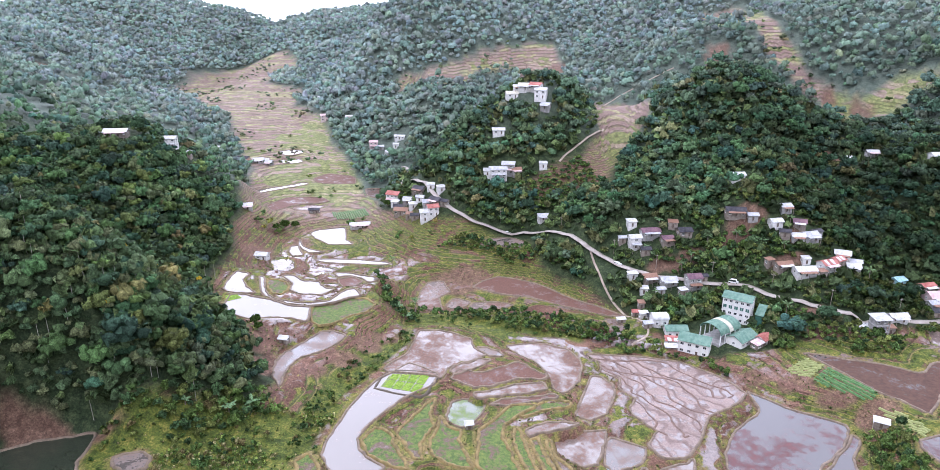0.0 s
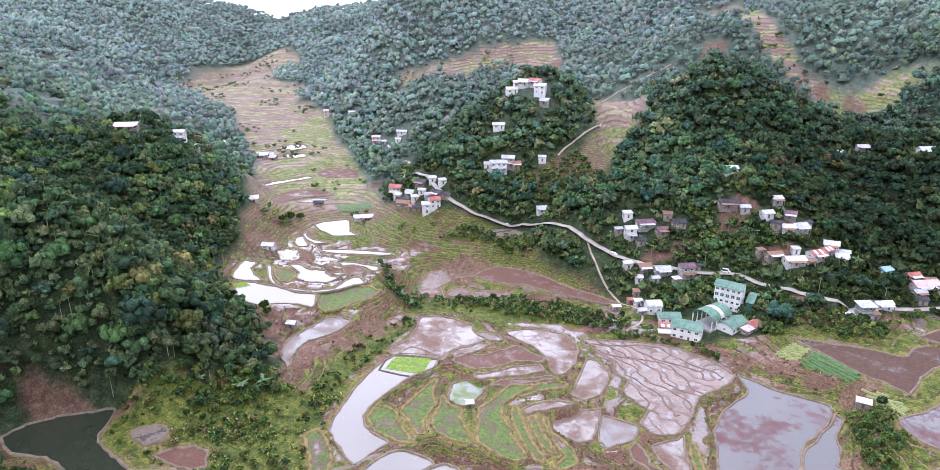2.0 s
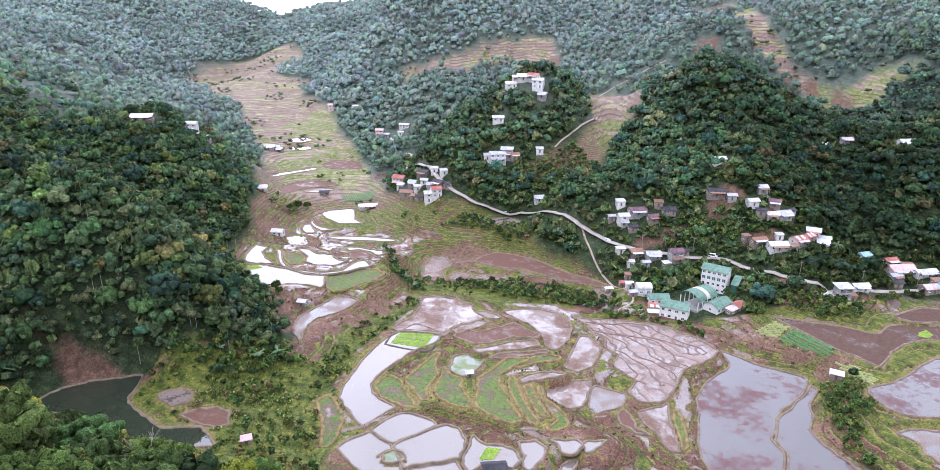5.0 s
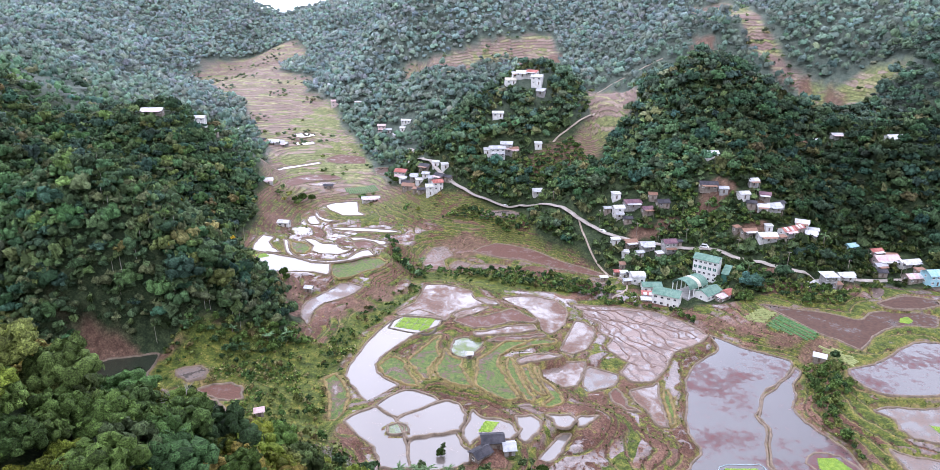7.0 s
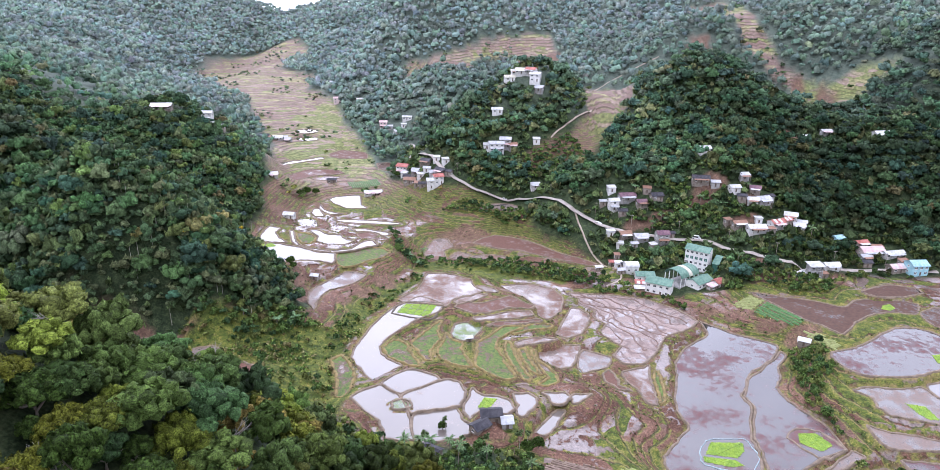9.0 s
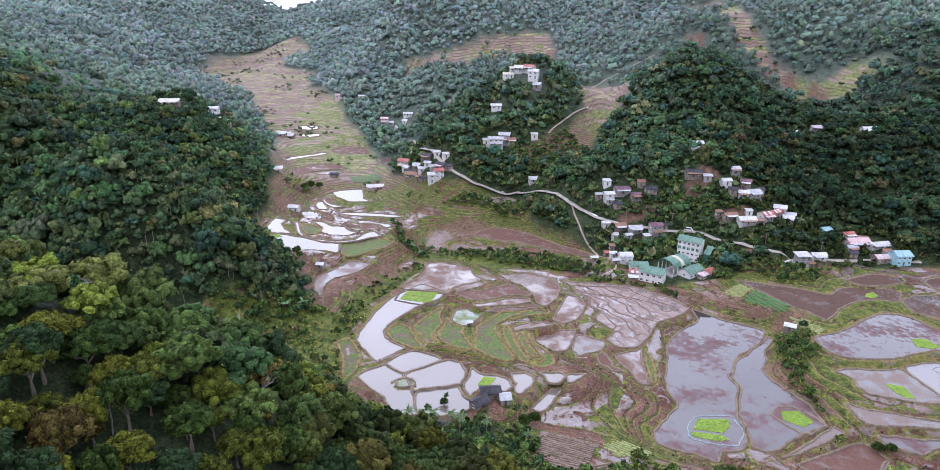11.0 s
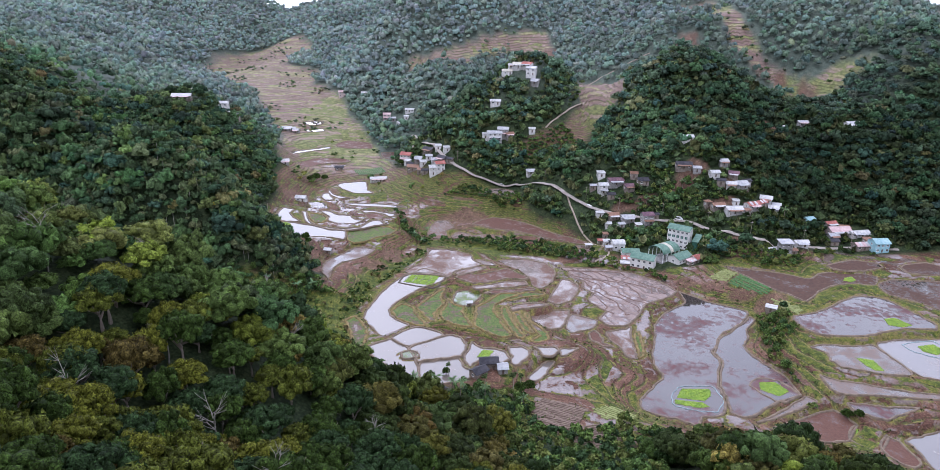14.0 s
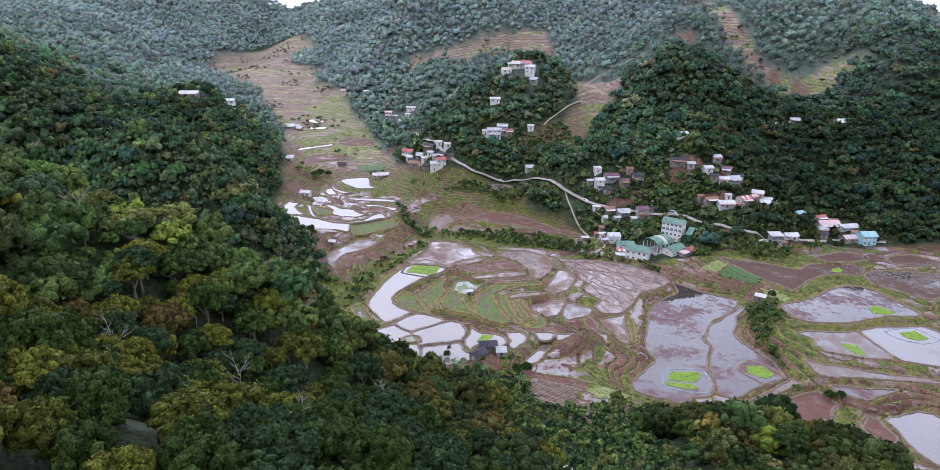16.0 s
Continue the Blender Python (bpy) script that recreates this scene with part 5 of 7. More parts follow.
house(23.0, 40.0, 5.0, 4.5, 1, "white", 15, "boards", on="among the trees", group="farmhouses", name="farmhouse", storey=2.6)


# ---- vehicles on the road ----
CAR_PAINT = plain("white car paint", (0.70, 0.70, 0.70), (0.80, 0.80, 0.80), 1.0, 0.3)
TYRE = plain("black tyre rubber", (0.015, 0.015, 0.015), (0.03, 0.03, 0.03), 3.0, 0.8)


def wheel_mesh(r=0.34, wide=0.22):
    bm = bmesh.new()
    bmesh.ops.create_cone(bm, cap_ends=True, segments=14, radius1=r, radius2=r, depth=wide, matrix=Matrix.Rotation(radians(90), 4, "X"))
    return bm


def vehicle(name, x, y, turn, length, tall, label, hood):
    z = float(height(x, y)) + 0.28
    ob = thing(name, pose(x, y, z, 0, 0, turn), label, "vehicle")
    half, wide = length / 2, 0.88
    side = [(-half, 0.35), (-half, 1.0), (-half + 0.15, tall), (half - hood - 0.5, tall), (half - hood, 1.05), (half - 0.1, 0.95), (half, 0.75), (half, 0.35)]
    bm = bmesh.new()
    a, b = [bm.verts.new((p, -wide, q)) for p, q in side], [bm.verts.new((p, wide, q)) for p, q in side]
    bm.faces.new(a)
    bm.faces.new(b[::-1])
    for i in range(len(side)):
        j = (i + 1) % len(side)
        bm.faces.new([a[j], a[i], b[i], b[j]])
    part("body", bm, CAR_PAINT, ob)
    for s in (-1, 1):
        g = bmesh.new()
        block(g, -half + 0.4, -0.02, 1.08, half - hood - 0.6, 0.02, tall - 0.12)
        part("side_window", g, GLASS, ob).matrix_local = pose(0, s * (wide + 0.012), 0)
        for e in (-1, 1):
            w = part("wheel", wheel_mesh(), TYRE, ob)
            w.matrix_local = pose(e * (half - 0.8), s * (wide - 0.05), 0.34)
    for e in (-1, 1):
        lamp = bmesh.new()
        block(lamp, half - 0.02, -0.2, 0.62, half + 0.03, 0.2, 0.8)
        part("headlight", lamp, GLASS, ob).matrix_local = pose(0, e * 0.6, 0)
    return ob


vehicle("car", 81, 353, -40, 4.3, 1.5, "white saloon car parked on the dusty road", 1.1)
vehicle("van", 136, 330.5, -25, 5.0, 2.1, "white passenger van on the dusty road", 0.7)
vehicle("car", 24, 416, 170, 4.3, 1.5, "white saloon car on the road below the knoll", 1.1)


# ---- poles along the road ----
def utility_pole(x, y, turn, tall=8.5):
    """A wooden pole with a crossarm and insulators."""
    ob = thing("utility_pole", pose(x, y, float(height(x, y)), 0, 0, turn), "weathered wooden pole with a crossarm beside the road", "pole", "utility poles along the road")
    bm = bmesh.new()
    bmesh.ops.create_cone(bm, cap_ends=True, segments=8, radius1=0.16, radius2=0.11, depth=tall + 1.5, matrix=Matrix.Translation((0, 0, tall / 2 - 0.75)))
    part("pole", bm, BOARDS, ob)
    arm = bmesh.new()
    block(arm, -1.0, -0.22, tall - 0.9, 1.0, -0.1, tall - 0.75)
    part("crossarm", arm, BOARDS, ob)
    for k in (-0.9, -0.3, 0.3, 0.9):
        cap = bmesh.new()
        bmesh.ops.create_cone(cap, cap_ends=True, segments=8, radius1=0.06, radius2=0.04, depth=0.2, matrix=Matrix.Translation((k, -0.16, tall - 0.65)))
        part("insulator", cap, TRIM, ob)


for x, y, turn in ((172, 303, -40), (152, 322, -40), (127, 337, -20), (100, 346, -25), (80, 360, -50), (55, 394, -60), (20, 421, -10), (-10, 433, 30), (204, 301, 5), (236, 305, 0)):
    utility_pole(x, y, turn)


# ---- rice seedling beds ----
SEEDLING = plain("dense young rice", (0.10, 0.20, 0.012), (0.24, 0.34, 0.022), 0.6, 0.7, 0, 0.08, 8)
NET_EDGE = plain("pale netting strip", (0.20, 0.28, 0.29), (0.33, 0.40, 0.41), 1.0, 0.7)


def seedling_bed(level, pts, rows=3, label="bright green bed of rice seedlings in standing water", turn=0.0, gap=0.12, halves=False):
    """A raised mat of young rice, cut into strips, with tufts that stand up unevenly."""
    bed = thing("seedling_bed", (0, 0, 0), label, "seedlings", "rice seedling beds")
    px, py = [p[0] for p in pts], [p[1] for p in pts]
    cx, cy = sum(px) / len(px), sum(py) / len(py)
    reach = max(math.hypot(x - cx, y - cy) for x, y in pts)
    c, s = math.cos(radians(turn)), math.sin(radians(turn))
    wide = 2 * reach / rows
    for k in range(rows):
        low, high = -reach + k * wide + gap, -reach + (k + 1) * wide - gap
        verts, faces = [], []
        g = 0.45
        for u in np.arange(low, high, g):
            for v in np.arange(-reach, reach, g):
                if halves and abs(v) < gap + 0.1:
                    continue
                x, y = cx + (u + g / 2) * c - (v + g / 2) * s, cy + (u + g / 2) * s + (v + g / 2) * c
                if outline_distance(np.array([x]), np.array([y]), pts)[0] < -0.15:
                    top = level + random.uniform(0.10, 0.30)
                    i = len(verts)
                    for du, dv in ((-0.24, -0.24), (0.24, -0.24), (0.24, 0.24), (-0.24, 0.24)):
                        verts.append((x + du * c - dv * s, y + du * s + dv * c, level + 0.02))
                    verts.append((x + random.uniform(-0.1, 0.1), y + random.uniform(-0.1, 0.1), top))
                    faces += [(i, i + 1, i + 4), (i + 1, i + 2, i + 4), (i + 2, i + 3, i + 4), (i + 3, i, i + 4)]
        if faces:
            part("seedling_strip", mesh_from("seedling_strip", np.array(verts), np.array(faces)), SEEDLING, bed)
    return bed


seedling_bed(8.05, [(-32.5, 257), (-15.5, 256), (-20, 242.5), (-35.5, 247)], 6, turn=-16, gap=0.32, halves=True)
seedling_bed(1.05, [(85, 151), (89, 158), (101, 158), (100, 153), (96, 149)], 2, turn=-60)
seedling_bed(1.05, [(84, 150), (95, 148), (97, 145), (92, 144), (83, 147)], 2, turn=80)
seedling_bed(1.05, [(124, 164), (131, 164), (134, 157), (128, 153), (122, 158)], 1)
seedling_bed(8.35, [(203, 211), (209, 212), (213, 204), (207, 202), (201, 204)], 2, turn=30)
seedling_bed(9.55, [(208, 258), (213, 260), (213, 255), (209, 252), (205, 254)], 1)
seedling_bed(6.05, [(171, 177), (178, 175), (178, 166), (174, 166), (172, 170)], 4, turn=80)
seedling_bed(5.55, [(206, 189), (215, 191), (217, 183), (210, 181), (206, 184)], 2, turn=30)
seedling_bed(-0.95, [(150, 135), (158, 131), (152, 123), (146, 127)], 4, turn=40)
seedling_bed(3.55, [(46, 199), (50, 193), (47, 189), (43, 192)], 3, turn=40)
seedling_bed(12.05, [(6, 169), (11, 168), (8, 162), (3, 162)], 3, turn=80)
seedling_bed(16.05, [(-122, 318), (-116, 319), (-112, 315), (-118, 311)], 1)
seedling_bed(13.05, [(-87, 336), (-83, 339), (-79, 336), (-84, 334)], 1)
seedling_bed(6.1, [(-52, 422), (-40, 422), (-39, 416), (-50, 416)], 1)
DARK_BUND = plain("wet earth bund", (0.045, 0.034, 0.022), (0.10, 0.078, 0.05), 0.5, 0.8, 0, 0.08, 6)
# bunds and net strips round some beds
for level, pts, mat, label in ((8.0, [(-37.5, 246.5), (-33.5, 259), (-13, 257.5), (-18.8, 240.3)], DARK_BUND, "earth bund round a seedling bed"),
                               (1.0, [(83, 151), (88, 159), (102, 160), (104, 150), (99, 142), (92, 142), (83, 145)], NET_EDGE, "pale netting strip round a seedling bed"),
                               (1.0, [(119, 161), (125, 167), (133, 165), (137, 155), (130, 150), (125, 150)], BUND, "earth bund round a seedling bed"),
                               (5.5, [(200, 190), (216, 194), (221, 182), (210, 178), (202, 183)], NET_EDGE, "whitish strip round a seedling bed"),
                               (3.4, [(39, 203), (46, 204), (54, 192), (47, 187), (43, 187), (39, 193)], NET_EDGE, "pale blue netting strip round a seedling bed"),
                               (-1.0, [(151, 137), (160, 131), (152, 121), (144, 127)], BUND, "earth bund round a seedling bed")):
    me = bund_mesh(pts, level, 0.2 if mat is NET_EDGE else 0.5, 0.28)
    me.materials.append(mat)
    tagged(new("bed_edge", me), label, "bund", "edges of the seedling beds")


# ---- vegetable rows and furrowed plots ----
ROWS_GREEN = plain("leafy vegetable rows", (0.04, 0.11, 0.03), (0.10, 0.20, 0.06), 0.8, 0.8, 0, 0.1, 6)
ROWS_PALE = plain("pale green vegetable rows", (0.17, 0.20, 0.06), (0.30, 0.32, 0.12), 0.8, 0.8, 0, 0.1, 6)
ROWS_EARTH = plain("dry ridged earth", (0.13, 0.09, 0.065), (0.24, 0.18, 0.14), 0.6, 0.95, 0, 0.1, 6)


def ridged_plot(pts, mat, gap, turn, label, tall=0.35, level=None):
    """A plot of parallel ridges that lies on the ground; each ridge is a mound of its own."""
    plot = thing("ridged_plot", (0, 0, 0), label, "plot", "ridged plots")
    cx, cy = sum(p[0] for p in pts) / len(pts), sum(p[1] for p in pts) / len(pts)
    reach = max(math.hypot(x - cx, y - cy) for x, y in pts)
    c, s = math.cos(radians(turn)), math.sin(radians(turn))
    for u in np.arange(-reach, reach, gap):
        vs = np.arange(-reach, reach, 1.0)
        x, y = cx + u * c - vs * s, cy + u * s + vs * c
        inside = outline_distance(x, y, pts) < 0
        if inside.sum() < 3:
            continue
        vs, x, y = vs[inside], x[inside], y[inside]
        z = height(x, y) if level is None else np.full(len(x), level)
        verts, faces = [], []
        for i in range(len(vs)):
            h = tall * random.uniform(0.7, 1.3)
            for off, up in ((-0.45, -0.3), (-0.16, h), (0.16, h), (0.45, -0.3)):
                verts.append((x[i] + off * gap * c, y[i] + off * gap * s, z[i] + 0.1 + up))
            if i:
                faces += [((i - 1) * 4 + k, (i - 1) * 4 + k + 1, i * 4 + k + 1, i * 4 + k) for k in range(3)]
        part("ridge", mesh_from("ridge", np.array(verts), np.array(faces)), mat, plot)
    return plot


ridged_plot([(134, 264), (145, 268), (150, 261), (141, 255)], ROWS_PALE, 1.3, 60, "vegetable plot of pale green rows below the school")
ridged_plot([(141, 255), (150, 260), (162, 241), (157, 237)], ROWS_GREEN, 1.4, 30, "vegetable plot of deep green leafy rows")
ridged_plot([(157, 235), (163, 229), (167, 217), (162, 213)], ROWS_PALE, 1.4, 30, "vegetable plot of yellowish rows beside a shed")
ridged_plot([(23, 130), (29, 137), (40, 135), (46, 132), (40, 119), (30, 107), (24, 116)], ROWS_EARTH, 1.1, 70, "dry ridged field of brown earth")
ridged_plot([(46, 132), (55, 136), (64, 129), (61, 125), (50, 124)], ROWS_PALE, 1.2, 55, "small ridged plot of yellowing crop")
ridged_plot([(30, 106), (40, 118), (50, 122), (56, 112), (44, 100)], ROWS_EARTH, 1.2, 110, "dry ridged field of brown earth")
ridged_plot([(-100, 478), (-76, 484), (-70, 466), (-94, 464)], ROWS_GREEN, 1.6, 20, "vegetable field of many bluish green rows")


# ---- woods ----
def leaf_build(k, deep=1.0):
    """Foliage; k: how many metres one unit of the mesh stands for; deep: how uneven its tones are."""
    def build(n, l, s):
        tone = attribute(n, "tone")
        fine, speck = noise_node(n, l, 0.9 * k, 5, 0.7), noise_node(n, l, 3.0 * k, 4, 0.75)
        isle = n.new("ShaderNodeNewGeometry")
        c = blend_node(n, l, 1.0, tone.outputs["Color"], ramp_node(n, l, fine, [(0.32, 1 - 0.5 * deep), (0.68, 1 + 0.5 * deep)]), "MULTIPLY")
        c = blend_node(n, l, 1.0, c, ramp_node(n, l, speck, [(0.36, 1 - 0.72 * deep), (0.50, 1.0), (0.66, 1 + 0.85 * deep)]), "MULTIPLY")
        c = blend_node(n, l, 1.0, c, ramp_node(n, l, isle.outputs["Random Per Island"], [(0.0, 1 - 0.38 * deep), (1.0, 1 + 0.42 * deep)]), "MULTIPLY")
        l.new(c, s.inputs["Base Color"])
        s.inputs["Roughness"].default_value = 0.75
        s.inputs["Specular IOR Level"].default_value = 0.06
        l.new(bump_node(n, l, blend_node(n, l, 0.5, fine, speck), 1.0, 0.7), s.inputs["Normal"])
    return build


WOOD_LEAF = material("foliage of the near wood", leaf_build(1.5, 1.1))
# the far foliage has weaker contrast, to imitate haze in its colour
LEAF, NEAR_LEAF, HAZY_LEAF = material("foliage", leaf_build(1.0)), material("foliage close by", leaf_build(6.0, 1.15)), material("foliage far up the valley, flattened by haze", leaf_build(0.8, 0.55))
BARK = plain("grey bark", (0.13, 0.105, 0.08), (0.26, 0.22, 0.18), 1.5, 0.9, 0, 0.03)
ICO = [(0, 0, 1)] + [(math.cos(a) * 0.894, math.sin(a) * 0.894, 0.447) for a in np.arange(5) * 1.2566] + \
      [(math.cos(a) * 0.894, math.sin(a) * 0.894, -0.447) for a in np.arange(5) * 1.2566 + 0.628] + [(0, 0, -1)]
ICO_FACES = [(0, 1 + k, 1 + (k + 1) % 5) for k in range(5)] + [(1 + k, 6 + k, 1 + (k + 1) % 5) for k in range(5)] + \
            [(1 + (k + 1) % 5, 6 + k, 6 + (k + 1) % 5) for k in range(5)] + [(11, 6 + (k + 1) % 5, 6 + k) for k in range(5)]


def crown_shape(seed, lobes, leaves, leaf, tall=1.0, core=True):
    """A crown one metre in radius on the ground's level: clumps of leaf sprays over several lobes. Returns corners, four to a spray."""
    rng = np.random.default_rng(seed)
    centres, sizes = [(0, 0, 0.72 * tall)], [0.52]
    for k in range(lobes):
        a, r = k * 2.4 + rng.uniform(-0.5, 0.5), rng.uniform(0.42, 0.80)
        centres.append((math.cos(a) * r, math.sin(a) * r, tall * (rng.uniform(0.55, 1.1) - 0.45 * r)))
        sizes.append(rng.uniform(0.22, 0.40))
    centres, sizes = np.array(centres), np.array(sizes)
    pick = rng.choice(len(sizes), leaves, p=sizes ** 2 / (sizes ** 2).sum())
    way = rng.normal(size=(leaves, 3))
    way[:, 2] = np.abs(way[:, 2]) * 1.1 - 0.35
    way /= np.linalg.norm(way, axis=1, keepdims=True)
    at = centres[pick] + way * (sizes[pick] * rng.uniform(0.82, 1.08, leaves))[:, None] * (1, 1, 0.85)
    lean = way + rng.normal(size=(leaves, 3)) * 0.42
    lean /= np.linalg.norm(lean, axis=1, keepdims=True)
    across = np.cross(lean, rng.normal(size=(leaves, 3)))
    across /= np.linalg.norm(across, axis=1, keepdims=True)
    along = np.cross(lean, across)
    size = leaf * rng.uniform(0.55, 1.3, leaves)[:, None]
    quads = np.stack([at - across * size - along * size * 0.8, at + across * size * 0.8 - along * size, at + across * size * 1.1 + along * size * 0.7,
                      at - across * size * 0.7 + along * size * 1.1], 1) + rng.normal(size=(leaves, 4, 3)) * leaf * 0.22
    verts, faces = quads.reshape(-1, 3), np.arange(leaves * 4).reshape(-1, 4)
    if core:
        ball = np.array(ICO) * (0.60, 0.60, 0.36) * rng.uniform(0.8, 1.1, (12, 1)) + (0, 0, 0.62 * tall)
        tri = np.array([(a, b, c, c) for a, b, c in ICO_FACES]) + len(verts)
        verts = np.vstack([verts, ball])
        faces = np.vstack([faces, tri])
    return verts, faces


def lumpy_crown(seed, lumps, leaves, leaf, tall=1.0):
    """A crown one metre in radius: rounded clumps of foliage packed over a dome, with loose sprays on them."""
    rng = np.random.default_rng(seed)
    centres, sizes = [np.array((0, 0, 0.55 * tall))], [0.56]
    for k in range(lumps):
        up = 0.97 - 1.1 * (k + 0.5) / lumps
        a, r = k * 2.4 + rng.uniform(-0.5, 0.5), 0.70 * math.sqrt(1 - up * up) * rng.uniform(0.8, 1.15)
        centres.append(np.array((math.cos(a) * r, math.sin(a) * r, tall * (0.52 + 0.46 * up * rng.uniform(0.8, 1.2)))))
        sizes.append(rng.uniform(0.24, 0.40) * (9 / (lumps + 3)) ** 0.33)
    verts, faces = [], []
    for i, (at, size) in enumerate(zip(centres, sizes)):
        faces += [(p + 12 * i, q + 12 * i, t + 12 * i, t + 12 * i) for p, q, t in ICO_FACES[:15]]
        turn = rng.uniform(0, 6.28)
        ball = np.array(ICO) * rng.uniform(0.66, 1.26, (12, 1)) * (size, size, size * 0.82)
        verts += [at + np.array((x * math.cos(turn) - y * math.sin(turn), x * math.sin(turn) + y * math.cos(turn), z)) for x, y, z in ball]
    centres, sizes = np.array(centres), np.array(sizes)
    pick = rng.choice(len(sizes), leaves, p=sizes ** 2 / (sizes ** 2).sum())
    way = rng.normal(size=(leaves, 3))
    way[:, 2] = np.abs(way[:, 2]) * 1.2 - 0.3
    way /= np.linalg.norm(way, axis=1, keepdims=True)
    at = centres[pick] + way * (sizes[pick] * rng.uniform(0.9, 1.2, leaves))[:, None] * (1, 1, 0.82)
    lean = way + rng.normal(size=(leaves, 3)) * 0.4
    across = np.cross(lean, rng.normal(size=(leaves, 3)))
    across /= np.linalg.norm(across, axis=1, keepdims=True)
    along = np.cross(lean / np.linalg.norm(lean, axis=1, keepdims=True), across)
    size = leaf * rng.uniform(0.55, 1.3, leaves)[:, None]
    sprays = np.stack([at - across * size * 1.2 - along * size * 0.6, at + across * size * 0.9 - along * size, at + across * size * 0.3 + along * size * 1.3], 1)
    sprays = sprays + rng.normal(size=(leaves, 3, 3)) * leaf * 0.25
    corners = np.arange(leaves * 3).reshape(-1, 3) + len(verts)
    return np.vstack([np.array(verts), sprays.reshape(-1, 3)]), np.vstack([np.array(faces), corners[:, (0, 1, 2, 2)]])


def tree_tones(rng, n, pale, cool=0.0):
    """Leaf colours of n trees: mostly deep green, some yellowish, some bluish, a few rusty; pale and cool mix in
    distance haze.
    """
    base = np.array([(0.036, 0.062, 0.025), (0.050, 0.080, 0.028), (0.036, 0.062, 0.035), (0.095, 0.118, 0.025), (0.080, 0.092, 0.034), (0.120, 0.105, 0.036)])
    base = base * (1.3 - 0.25 * cool) * (np.array((1, 1, 1)) if cool else np.array((1.12, 1.05, 0.72)))
    base[3:5] = base[3:5] * (1 - 0.6 * cool) + base[2] * 0.6 * cool
    base = base * (1 - np.array((0.16, 0.0, -0.26)) * cool)
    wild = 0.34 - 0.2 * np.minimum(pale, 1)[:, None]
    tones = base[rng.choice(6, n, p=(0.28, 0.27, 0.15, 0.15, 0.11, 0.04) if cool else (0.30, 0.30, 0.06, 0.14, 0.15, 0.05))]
    # haze put into the leaf colour: a pale grey green mixed in
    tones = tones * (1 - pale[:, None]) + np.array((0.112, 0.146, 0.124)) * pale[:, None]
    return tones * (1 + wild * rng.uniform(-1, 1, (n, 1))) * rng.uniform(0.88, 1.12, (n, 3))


def scatter(seed, low, high, gap, keep):
    """Uneven spots for trees between two corners of the plan."""
    rng = np.random.default_rng(seed)
    gx, gy = np.meshgrid(np.arange(low[0], high[0], gap), np.arange(low[1], high[1], gap))
    x, y = (g.ravel() + rng.uniform(-0.45, 0.45, g.size) * gap for g in (gx, gy))
    ok = keep(x, y)
    return x[ok], y[ok]


